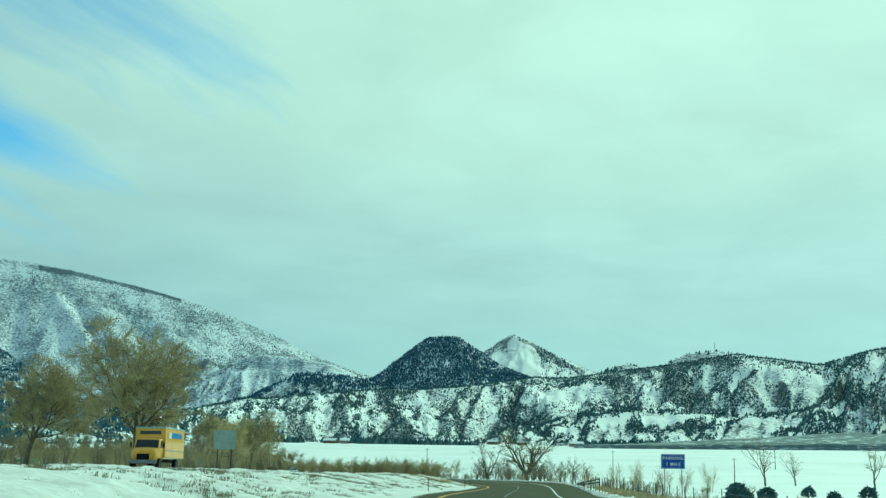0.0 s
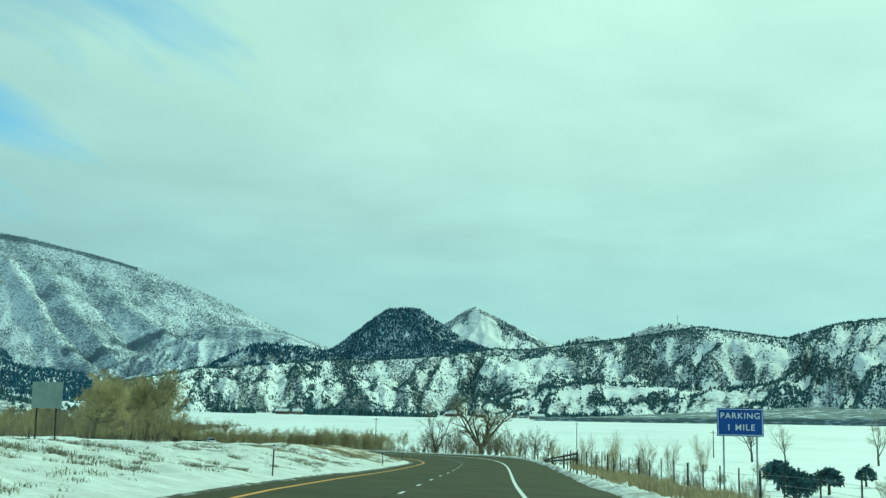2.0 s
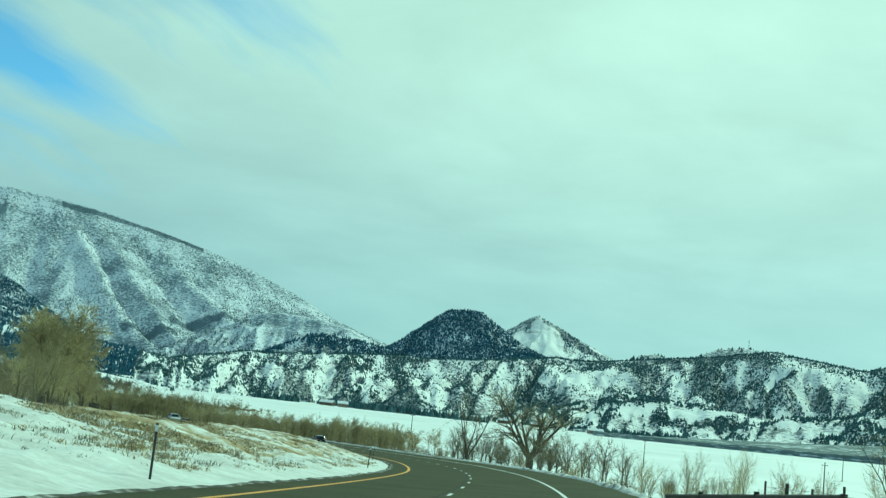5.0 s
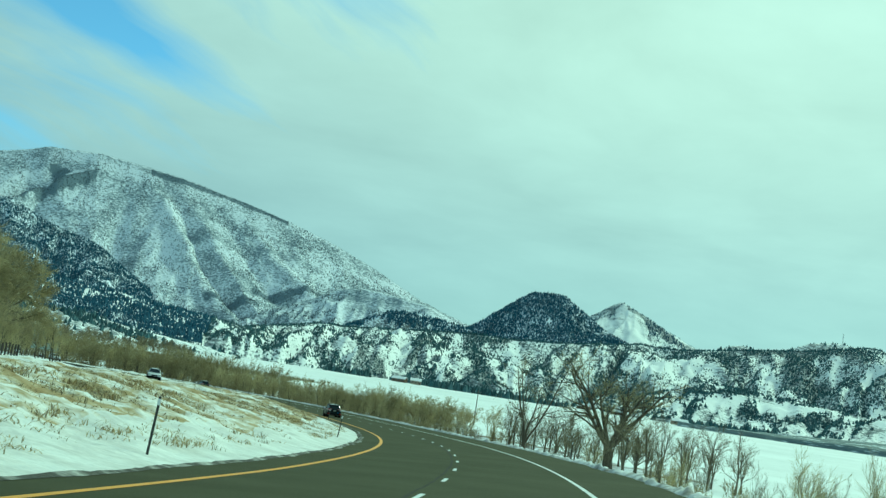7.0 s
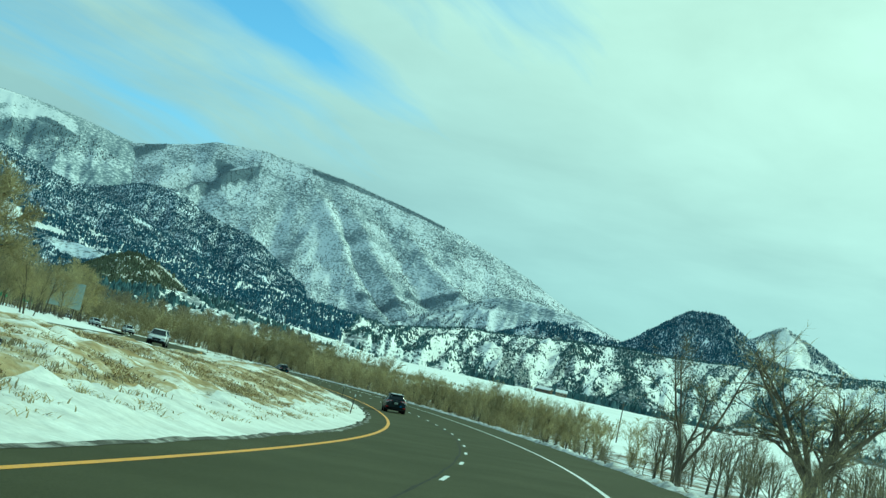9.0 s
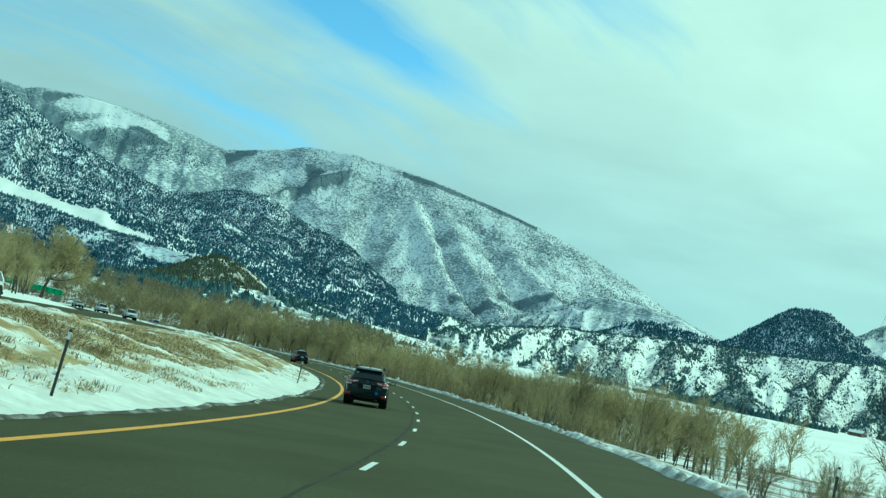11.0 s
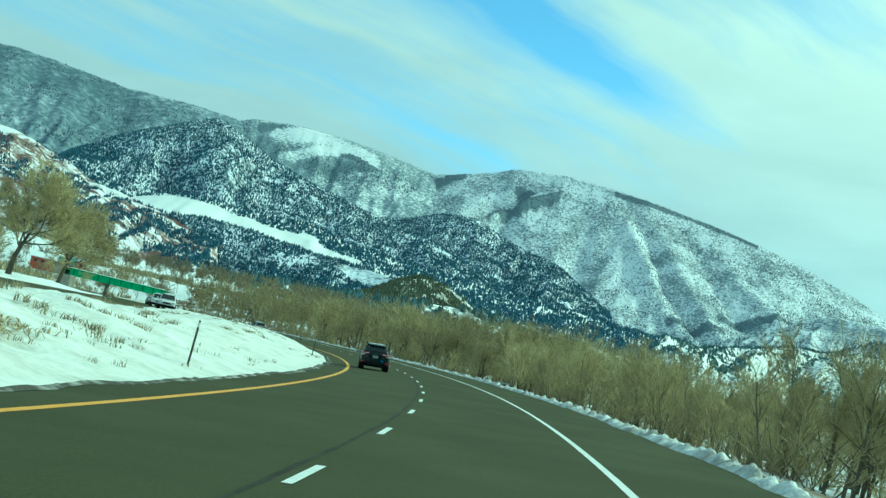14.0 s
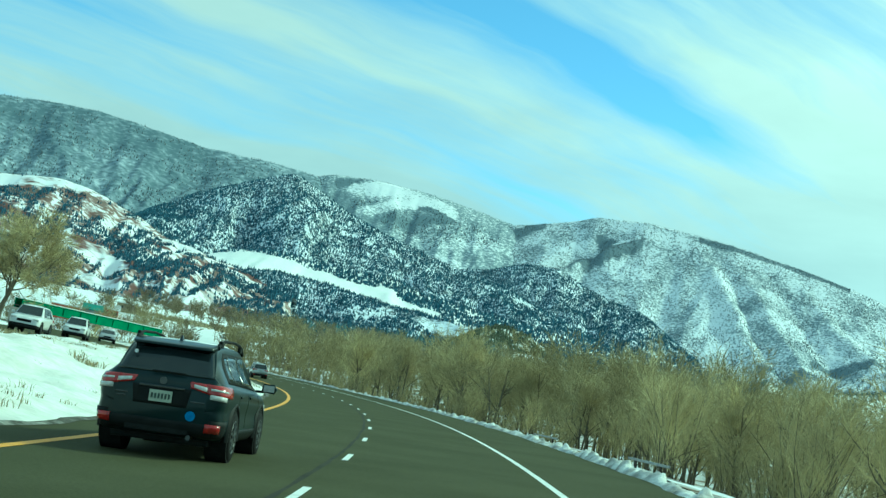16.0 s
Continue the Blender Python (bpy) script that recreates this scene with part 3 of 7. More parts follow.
median.data.polygons.foreach_set("material_index", ((TT > clean) & (TT < 0.62 + 0.2 * fbm(S / 6.0, S * 0 + 7, 3, 48)) & (S > 165) & (S < 372 + 30 * fbm(S / 8.0, TT * 3, 2, 46)))[:-1, :-1].astype(np.int32).ravel())

# grimy crust where the plough leaves the median's snow
ss = np.arange(-20, 640, 0.4)
S, TT = np.meshgrid(ss, np.linspace(0, 1, 7), indexing="ij")
U = ROAD_L + 0.22 + 0.5 * (fbm(S / 3.0, S * 0 + 2, 3, 21) - 0.5) - (0.10 + 0.22 * fbm(S / 2.0, S * 0 + 1, 3, 22)) * TT
X, Y, Zp = road(S, U)
Z = Zp + 0.008 + 0.10 * TT * fbm(X / 0.6, Y / 0.6, 3, 23) - 0.05 * smooth(0.8, 1.0, TT)
tagged(sheet("snow_rim", X, Y, Z, M_GRIME), "grimy crusted snow along the median's edge", "snow bank", kind="structure")

# ploughed windrow on the right-hand edge
ss = np.concatenate([np.arange(-20, 300, 0.5), np.arange(300, 520, 0.16), np.arange(520, 700, 0.6)])
tt = np.linspace(0, 1, 9)
S, TT = np.meshgrid(ss, tt, indexing="ij")
wave = 0.5 * (fbm(S / 4.0, S * 0, 3, 51) - 0.5)
wide = 0.38 + 0.40 * fbm(S / 6.0, S * 0 + 9, 2, 61)
wide = wide + 1.5 * smooth(135, 60, S)
U = ROAD_R + wave + wide * TT
X, Y, Zp = road(S, U)
tall = (0.07 + 0.17 * fbm(S / 1.4, S * 0 + 5, 3, 71)) * (1 + 2.4 * (fbm(X / 0.3, Y / 0.3, 3, 81) - 0.5))
Z = Zp + tall * np.sin(np.pi * TT) ** 0.8 - 0.03 - 0.3 * smooth(0.75, 1, TT)
windrow = tagged(sheet("snow_windrow", X, Y, Z, M_DIRTY), "low ridge of dirty ploughed snow along the shoulder", "snow bank", kind="structure")


# ---- hills and mountains ----
VIEW = np.array([-40.0, 220.0])          # the slopes fall towards the valley's middle
TREE_CONE = (np.array([[0, 0, 1.0]] + [[math.cos(a) * 0.36, math.sin(a) * 0.36, -0.05] for a in np.arange(3) * 2 * math.pi / 3]), np.array([[0, 1, 2], [0, 2, 3], [0, 3, 1]]))
TREE_ROUND = (np.array([[0, 0, 1.0]] + [[math.cos(a) * 0.52, math.sin(a) * 0.52, -0.1] for a in np.arange(4) * math.pi / 2] ),
              np.array([[0, 1 + i, 1 + (i + 1) % 4] for i in range(4)]))


def tree_stuff(name, pos, size, shape, mat, rng, label):
    """Many small distant trees as one mesh."""
    v, f = shape
    n = len(pos)
    a = rng.uniform(0, 6.28, n)
    jit = rng.uniform(0.75, 1.25, (n, len(v), 3))
    co = v[None] * jit * size[:, None, None]
    x = co[..., 0] * np.cos(a)[:, None] - co[..., 1] * np.sin(a)[:, None]
    y = co[..., 0] * np.sin(a)[:, None] + co[..., 1] * np.cos(a)[:, None]
    verts = np.stack([x, y, co[..., 2]], -1) + pos[:, None, :]
    faces = f[None] + (np.arange(n) * len(v))[:, None, None]
    ob = mesh_object(name, verts.reshape(-1, 3), faces.reshape(-1, 3), mat, smooth_shade=False)
    return tagged(ob, label, "trees", kind="stuff")


def hill(name, label, crest, run, base, mat, seed, nu=260, nv=70, gully=30.0, size=180.0, curve=1.25, jag=6.0, trees=None, back=0.5, ribs=(), aspect=0.5, snowfields=(), thickets_and_shade=(), dense=1.0, bare=0.0):
    """A ridge with a crest line, that falls towards the valley with spurs and gullies, and steeply behind."""
    rng = np.random.default_rng(seed)
    c = np.array(crest, float)
    d = np.concatenate([[0], np.cumsum(np.linalg.norm(np.diff(c[:, :2], axis=0), axis=1))])
    q = np.linspace(0, d[-1], nu)
    cx, cy, cz = (np.interp(q, d, c[:, i]) for i in range(3))
    k = max(1, nu // (len(c) * 7))
    ker = np.ones(2 * k + 1) / (2 * k + 1)
    pad = lambda a: np.convolve(np.pad(a, k, "edge"), ker, "valid")
    cx, cy, cz = pad(cx), pad(cy), pad(cz)
    cz = cz + jag * (fbm(q / (size * 0.35), q * 0 + seed, 4, seed) - 0.5)
    down = VIEW - np.stack([cx, cy], -1)
    down /= np.linalg.norm(down, axis=1)[:, None]
    v = np.concatenate([np.linspace(-back, -0.05, 8), np.linspace(0, 1, nv)])
    V = np.broadcast_to(v, (nu, len(v)))
    Q = np.broadcast_to(q[:, None], V.shape)
    X = cx[:, None] + down[:, :1] * run * V
    Y = cy[:, None] + down[:, 1:] * run * V
    wob = size * 0.35 * (fbm(Q / size, V * 2.0, 3, seed + 7) - 0.5) * smooth(0, 0.4, V)
    X, Y = X - down[:, 1:] * wob, Y + down[:, :1] * wob
    rise = cz[:, None] - base
    prof = np.where(V >= 0, (1 - np.clip(V, 0, 1)) ** curve, 1 + V * 1.3)
    spur = 1 - np.abs(2 * fbm(Q / size + 0.35 * V, V * 1.1 + seed, 4, seed + 3, 0.55) - 1) * 1.6
    cut = 1 - np.abs(2 * fbm(Q / (size * 0.28) + 0.9 * V, V * 2.2 + seed, 3, seed + 5, 0.55) - 1) * 1.6
    fine = fbm(X / 38.0, Y / 38.0, 4, seed + 9, 0.6) - 0.5
    env = np.where(V > 0, np.clip(4 * V * (1.05 - V), 0, 1) ** 0.8, 0)
    Z = base + rise * prof + env * (gully * (spur - 0.55) + gully * 0.42 * (cut - 0.55) + gully * 0.4 * fine) - 45.0 * smooth(0.9, 1.0, V)
    for q0, q1, high, wide in ribs:          # named spurs (+) and ravines (-) from crest to foot
        line = q0 + (q1 - q0) * V
        Z = Z + high * np.exp(-((Q - line) / (wide * (0.6 + 0.8 * np.clip(V, 0, 1)))) ** 2) * np.where(V > 0, smooth(0, 0.4, V) * smooth(1.0, 0.6, V), 0)
    # woodland cover: thicker on the flanks that face away from the sun; named thickets and open snowfields, each a
    # stroke from (q, v) to (q, v) and its half width; the thicket strokes also paint ravine shade
    lean = np.gradient(Z, axis=0) / (q[1] - q[0])
    cover = 0.5 + aspect * 0.5 * np.tanh(1.6 * lean) * np.where(V > 0, 1, 0)
    tall, ragged = np.mean(rise), fbm(Q / 16.0, V * np.mean(rise) / 9.0, 4, seed + 41, 0.6) - 0.5
    for strokes, amount in ((thickets_and_shade, dense), (snowfields, bare)):
        for q0, v0, q1, v1, w in strokes:
            ax, ay, bx, by = q0, v0 * tall, q1, v1 * tall
            t = np.clip(((Q - ax) * (bx - ax) + (V * tall - ay) * (by - ay)) / ((bx - ax) ** 2 + (by - ay) ** 2 + 1e-6), 0, 1)
            dist = np.hypot(Q - ax - t * (bx - ax), V * tall - ay - t * (by - ay))
            on = smooth(1.25, 0.6, dist / w + 1.1 * ragged)
            cover = cover + (amount - cover) * on
    ob = tagged(sheet(name, X, Y, Z, mat, flip=False), label, "hill", kind="structure")
    ob.data.attributes.new("woods", "FLOAT", "POINT").data.foreach_set("value", cover.astype(np.float32).ravel())
    if trees:
        for spec in trees:
            n = spec["n"]
            fu, fv = rng.uniform(0, nu - 1.001, n * 3), (8 + rng.uniform(0.0, 1, n * 3) ** spec.get("low", 1.0) * (nv - 1.001))
            iu, iv = fu.astype(int), fv.astype(int)
            a, b = fu - iu, fv - iv
            P = np.stack([X, Y, Z], -1)
            pos = (P[iu, iv] * ((1 - a) * (1 - b))[:, None] + P[iu + 1, iv] * (a * (1 - b))[:, None]
                   + P[iu, iv + 1] * ((1 - a) * b)[:, None] + P[iu + 1, iv + 1] * (a * b)[:, None])
            dens = fbm(pos[:, 0] / spec.get("patch", 120.0), pos[:, 1] / spec.get("patch", 120.0), 4, seed + 20, 0.6)
            dens = dens + spec.get("heed", 0.6) * (cover[iu, iv] - 0.5)
            keep = rng.uniform(0, 1, n * 3) < smooth(spec.get("lo", 0.4), spec.get("hi", 0.6), dens) * spec.get("cover", 1.0)
            if "clear" in spec:
                for (ax, ay, bx, by, w) in spec["clear"]:
                    t = np.clip(((pos[:, 0] - ax) * (bx - ax) + (pos[:, 1] - ay) * (by - ay)) / ((bx - ax) ** 2 + (by - ay) ** 2), 0, 1)
                    dist = np.hypot(pos[:, 0] - ax - t * (bx - ax), pos[:, 1] - ay - t * (by - ay))
                    keep &= dist > w * (0.75 + 0.5 * vnoise(pos[:, 0] / 30, pos[:, 1] / 30, seed))
            pos = pos[keep][:n]
            size_t = spec["size"] * rng.uniform(0.6, 1.35, len(pos))
            tree_stuff(spec.get("name", "hillside_trees"), pos, size_t, spec.get("shape", TREE_ROUND), spec.get("mat", M_HAZYJUNIPER), rng, spec["label"])
            if spec.get("rim"):
                m = spec["rim"]
                t = rng.uniform(0, nu - 1.001, m)
                i = t.astype(int); f = t - i
                rp = P[i, 8] * (1 - f)[:, None] + P[i + 1, 8] * f[:, None]
                tree_stuff("rim_trees", rp - np.array([0, 0, 0.5]), spec["size"] * spec.get("rim_size", 0.6) * rng.uniform(0.6, 1.3, m), spec.get("shape", TREE_ROUND), spec.get("mat", M_HAZYJUNIPER), rng, spec["label"])
    return ob


JUN = "scattered dark juniper and pinyon on the snowy slope"
hill("mesa_ridge", "long flat-topped ridge with snow gullies and scattered juniper", [
    (-604, 1516, 71), (-562, 1586, 87), (-522, 1653, 104), (-479, 1718, 111), (-412, 1766, 121), (-355, 1799, 127), (-296, 1831, 131),
    (-227, 1871, 139), (-158, 1928, 154), (-90, 1933, 155), (-6, 1935, 167), (68, 1913, 174), (147, 1879, 186), (191, 1845, 176),
    (253, 1796, 162), (283, 1751, 169), (311, 1706, 174), (349, 1657, 176), (427, 1576, 153), (519, 1442, 110)],
    430, 40, M_RIDGE, 3, nu=520, nv=110, gully=30, size=95, curve=1.15, jag=3, aspect=0.6,
    snowfields=[(275, 0.2, 286, 0.79, 11), (362, 0.1, 362, 0.84, 9), (210, 0.67, 228, 0.79, 10), (539, 0.2, 557, 0.54, 8), (622, 0.43, 724, 0.4, 13), (655, 0.57, 698, 0.4, 12), (442, 0.08, 460, 0.81, 10), (803, 0.25, 822, 0.66, 8),
                (963, 0.19, 1068, 0.26, 13), (937, 0.39, 959, 0.24, 11), (981, 0.43, 995, 0.56, 8), (955, 0.69, 995, 0.66, 7), (1169, 0.12, 1194, 0.27, 9), (1220, 0.19, 1245, 0.12, 10), (1234, 0.58, 1259, 0.43, 10), (1060, 0.44, 1082, 0.73, 6)],
    thickets_and_shade=[(300, 0.71, 362, 0.03, 6), (387, 0.0, 420, 0.88, 9), (492, 0.51, 521, 0.84, 10), (604, 0.22, 575, 0.63, 11), (565, 0.67, 666, 0.79, 8), (746, 0.18, 778, 0.39, 17), (847, 0.28, 894, 0.66, 19), (774, 0.01, 930, 0.09, 7), (908, 0.33, 923, 0.17, 13),
              (937, 0.57, 977, 0.55, 11), (1017, 0.39, 1017, 0.57, 9), (1086, 0.45, 1241, 0.67, 14), (1104, 0.15, 1151, 0.11, 9), (224, 0.24, 246, 0.9, 8), (322, 0.12, 452, 0.0, 4), (250, 0.88, 430, 0.92, 9)],
    ribs=[(330, 300, 9, 16), (604, 575, -14, 18), (640, 690, 8, 30), (870, 900, -8, 25), (950, 975, 9, 22)],
    trees=[dict(n=24000, size=1.7, label=JUN, patch=18, lo=0.16, hi=0.95, heed=0.34), dict(n=15000, size=2.4, label=JUN, patch=40, lo=0.36, hi=0.86, heed=0.5, rim=2200, rim_size=1.25)])
hill("foothill", "low snowy foothill dotted with juniper below the ridge", [
    (-124, 1530, 63), (-86, 1562, 78), (-47, 1594, 96), (-6, 1595, 92), (55, 1594, 88), (120, 1570, 80), (183, 1544, 86), (242, 1515, 98), (309, 1482, 113), (402, 1428, 109)],
    230, 38, M_RIDGE, 5, nu=240, nv=60, gully=14, size=70, curve=1.2, jag=3, aspect=0.7,
    snowfields=[(165, 0.27, 199, 0.31, 8), (59, 0.45, 76, 0.63, 6), (118, 0.47, 140, 0.31, 6), (290, 0.29, 325, 0.43, 6)],
    thickets_and_shade=[(12, 0.53, 101, 0.14, 4), (101, 0.14, 140, 0.31, 4), (152, 0.45, 162, 0.43, 6), (199, 0.45, 234, 0.37, 4)],
    trees=[dict(n=8000, size=2.5, label=JUN, patch=40, lo=0.36, hi=0.66, heed=0.5)])
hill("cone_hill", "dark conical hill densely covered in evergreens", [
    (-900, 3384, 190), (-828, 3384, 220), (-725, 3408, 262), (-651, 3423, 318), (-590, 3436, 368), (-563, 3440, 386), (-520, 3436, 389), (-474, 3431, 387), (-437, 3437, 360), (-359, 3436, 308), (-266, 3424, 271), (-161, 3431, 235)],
    520, 100, M_HAZYFOREST, 7, nu=220, nv=70, gully=22, size=120, curve=1.0, jag=4,
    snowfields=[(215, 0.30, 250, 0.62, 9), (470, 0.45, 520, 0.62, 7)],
    trees=[dict(n=34000, size=4.6, label="dense dark evergreens on the conical hill", patch=50, lo=0.10, hi=0.34, shape=TREE_CONE, mat=M_HAZYPINE, rim=200)])
hill("white_peak", "pointed snowy peak with a dark wooded shoulder", [
    (-760, 4388, 340), (-637, 4388, 399), (-521, 4404, 443), (-423, 4414, 506), (-363, 4400, 477), (-244, 4378, 416), (-148, 4382, 374), (-14, 4385, 339)],
    700, 120, M_RIDGE, 8, nu=220, nv=70, gully=40, size=170, curve=1.0, jag=8,
    snowfields=[(276, 0.22, 423, 0.39, 41), (344, 0.08, 434, 0.31, 23)], thickets_and_shade=[(344, 0.02, 483, 0.02, 9), (438, 0.05, 581, 0.07, 14), (336, 0.02, 276, 0.15, 7)],
    trees=[dict(n=5200, size=5.5, label="evergreens on the snowy peak", patch=60, lo=0.40, hi=0.85, heed=0.6, shape=TREE_CONE, mat=M_HAZYPINE, rim=160)])
hill("tower_hill", "low snowy hill that carries a radio mast", [
    (-140, 2533, 190), (-85, 2533, 206), (-29, 2484, 225), (-8, 2485, 227), (24, 2455, 210), (66, 2434, 226), (98, 2433, 240), (150, 2430, 247), (201, 2426, 239), (271, 2419, 212), (340, 2400, 190)],
    350, 100, M_RIDGE, 9, nu=160, nv=40, gully=8, size=90, jag=3,
    trees=[dict(n=1200, size=6.0, label=JUN, lo=0.45, hi=0.65, rim=60)])
hill("wooded_knoll", "wooded knoll in front of the mountain's foot", [
    (-1010, 2950, 170), (-926, 2993, 194), (-889, 3057, 226), (-844, 3121, 262), (-796, 3186, 270), (-694, 3261, 255), (-607, 3278, 232), (-540, 3290, 200)],
    480, 90, M_HAZYFOREST, 10, nu=160, nv=50, gully=20, size=120, jag=6, snowfields=[(177, 0.1, 227, 0.14, 11)],
    trees=[dict(n=9000, size=6.0, label="evergreens on the knoll", patch=80, lo=0.36, hi=0.55, shape=TREE_CONE, mat=M_HAZYPINE, rim=80)])
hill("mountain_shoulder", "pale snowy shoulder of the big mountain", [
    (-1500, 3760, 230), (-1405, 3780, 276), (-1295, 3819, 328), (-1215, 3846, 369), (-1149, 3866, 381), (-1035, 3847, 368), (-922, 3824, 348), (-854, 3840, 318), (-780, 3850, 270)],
    700, 90, M_HAZYMOUNT, 12, nu=200, nv=60, gully=45, size=200, jag=8,
    trees=[dict(n=2200, size=5.0, label="trees on the mountain shoulder", patch=100, lo=0.46, hi=0.66, shape=TREE_CONE, mat=M_HAZYGREYWOOD)])
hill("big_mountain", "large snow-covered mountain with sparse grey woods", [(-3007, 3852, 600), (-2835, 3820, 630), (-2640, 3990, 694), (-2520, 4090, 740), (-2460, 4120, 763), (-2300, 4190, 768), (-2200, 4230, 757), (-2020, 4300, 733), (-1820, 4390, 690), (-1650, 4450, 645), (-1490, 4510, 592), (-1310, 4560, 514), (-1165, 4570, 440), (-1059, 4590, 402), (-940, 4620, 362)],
    1150, 80, M_HAZYMOUNT, 14, nu=520, nv=190, gully=24, size=340, curve=1.25, jag=6, aspect=0.14, dense=2.0, bare=0.25,
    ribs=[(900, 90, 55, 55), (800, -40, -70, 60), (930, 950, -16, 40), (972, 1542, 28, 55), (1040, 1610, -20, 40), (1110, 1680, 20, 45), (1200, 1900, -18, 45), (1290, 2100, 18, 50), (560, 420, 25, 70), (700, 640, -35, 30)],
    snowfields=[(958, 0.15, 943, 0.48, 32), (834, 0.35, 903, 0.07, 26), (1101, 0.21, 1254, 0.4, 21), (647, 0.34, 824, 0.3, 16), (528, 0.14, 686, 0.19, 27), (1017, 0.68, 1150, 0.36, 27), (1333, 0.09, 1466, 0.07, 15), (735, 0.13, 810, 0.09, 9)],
    # the first two strokes paint the dark shade in the summit ravine
    thickets_and_shade=[(810, 0.13, 632, 0.32, 21), (691, 0.11, 785, 0.16, 19), (1022, 0.02, 1515, 0.0, 9), (1476, 0.5, 1698, 0.4, 11), (1308, 0.62, 1491, 0.6, 11), (360, 0.06, 469, 0.01, 16)],
    trees=[dict(n=42000, size=3.4, label="sparse leafless trees on the big mountain", patch=60, lo=0.22, hi=0.80, heed=0.35, shape=TREE_CONE, mat=M_HAZYGREYWOOD, rim=700)])
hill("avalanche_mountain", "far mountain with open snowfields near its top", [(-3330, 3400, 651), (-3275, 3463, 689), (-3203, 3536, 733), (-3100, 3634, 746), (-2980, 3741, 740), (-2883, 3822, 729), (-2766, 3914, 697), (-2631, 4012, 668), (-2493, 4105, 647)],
    1100, 150, M_HAZYSNOWFIELD, 16, nu=240, nv=90, gully=36, size=260, jag=8, aspect=0.15, dense=1.5,
    snowfields=[(281, 0.08, 451, 0.02, 32), (306, 0.23, 536, 0.06, 19), (446, 0.02, 636, 0.08, 20)], thickets_and_shade=[(506, 0.09, 611, 0.13, 11), (216, 0.04, 296, 0.03, 12), (391, 0.25, 636, 0.14, 12)],
    trees=[dict(n=4500, size=5.0, label="trees on the far mountain", patch=170, lo=0.48, hi=0.70, heed=0.8, shape=TREE_CONE, mat=M_HAZYGREYWOOD, rim=250)])
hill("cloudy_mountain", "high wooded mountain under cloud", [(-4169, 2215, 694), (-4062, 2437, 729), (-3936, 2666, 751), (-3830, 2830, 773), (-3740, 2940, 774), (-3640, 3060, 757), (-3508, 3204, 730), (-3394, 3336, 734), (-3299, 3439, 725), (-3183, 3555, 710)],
    1400, 120, M_HAZYFARWOOD, 18, nu=240, nv=90, gully=45, size=300, jag=10, aspect=0.15,
    trees=[dict(n=6000, size=6.0, label="trees on the high mountain", patch=150, lo=0.34, hi=0.6, shape=TREE_CONE, mat=M_HAZYGREYWOOD, rim=250)])
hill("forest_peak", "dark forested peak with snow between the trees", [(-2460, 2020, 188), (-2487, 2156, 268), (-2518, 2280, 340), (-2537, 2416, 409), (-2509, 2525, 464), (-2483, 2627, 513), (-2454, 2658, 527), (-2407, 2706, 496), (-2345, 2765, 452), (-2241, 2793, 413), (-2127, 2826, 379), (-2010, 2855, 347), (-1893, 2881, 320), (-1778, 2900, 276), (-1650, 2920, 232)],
    900, 90, M_HAZYFOREST, 20, nu=340, nv=90, gully=35, size=240, curve=1.15, jag=5,
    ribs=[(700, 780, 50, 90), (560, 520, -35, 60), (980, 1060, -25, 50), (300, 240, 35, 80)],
    trees=[dict(n=50000, size=4.6, label="dense evergreens on the forested peak", patch=50, lo=0.08, hi=0.42, cover=0.84, shape=TREE_CONE, mat=M_HAZYPINE, rim=300)])
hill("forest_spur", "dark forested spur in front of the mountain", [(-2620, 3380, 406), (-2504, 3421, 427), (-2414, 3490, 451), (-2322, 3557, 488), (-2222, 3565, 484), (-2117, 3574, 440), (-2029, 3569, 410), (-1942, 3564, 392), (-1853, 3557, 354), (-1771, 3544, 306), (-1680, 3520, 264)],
    1000, 80, M_HAZYFOREST, 22, nu=240, nv=80, gully=35, size=200, curve=1.1, jag=6,
    trees=[dict(n=42000, size=4.4, label="dense evergreens on the forested spur", patch=50, lo=0.08, hi=0.44, cover=0.80, shape=TREE_CONE, mat=M_HAZYPINE, rim=150)])
hill("red_hill", "hill of red soil with snow and juniper", [
    (-1813, 1234, 180), (-1764, 1328, 200), (-1727, 1392, 214), (-1682, 1462, 226), (-1653, 1504, 217), (-1617, 1554, 198), (-1549, 1559, 169), (-1479, 1566, 156), (-1398, 1583, 137), (-1300, 1600, 110)],
    600, 40, M_REDHILL, 24, nu=280, nv=80, gully=22, size=130, curve=1.15, jag=5,
    snowfields=[(183, 0.06, 264, 0.03, 13), (264, 0.03, 323, 0.02, 8), (449, 0.07, 514, 0.02, 7), (317, 0.52, 403, 0.62, 12), (331, 0.8, 417, 0.84, 7)],
    trees=[dict(n=15000, size=3.6, label="dark trees on the red hill", patch=60, lo=0.28, hi=0.60, heed=0.9, shape=TREE_CONE, mat=M_HAZYPINE)])
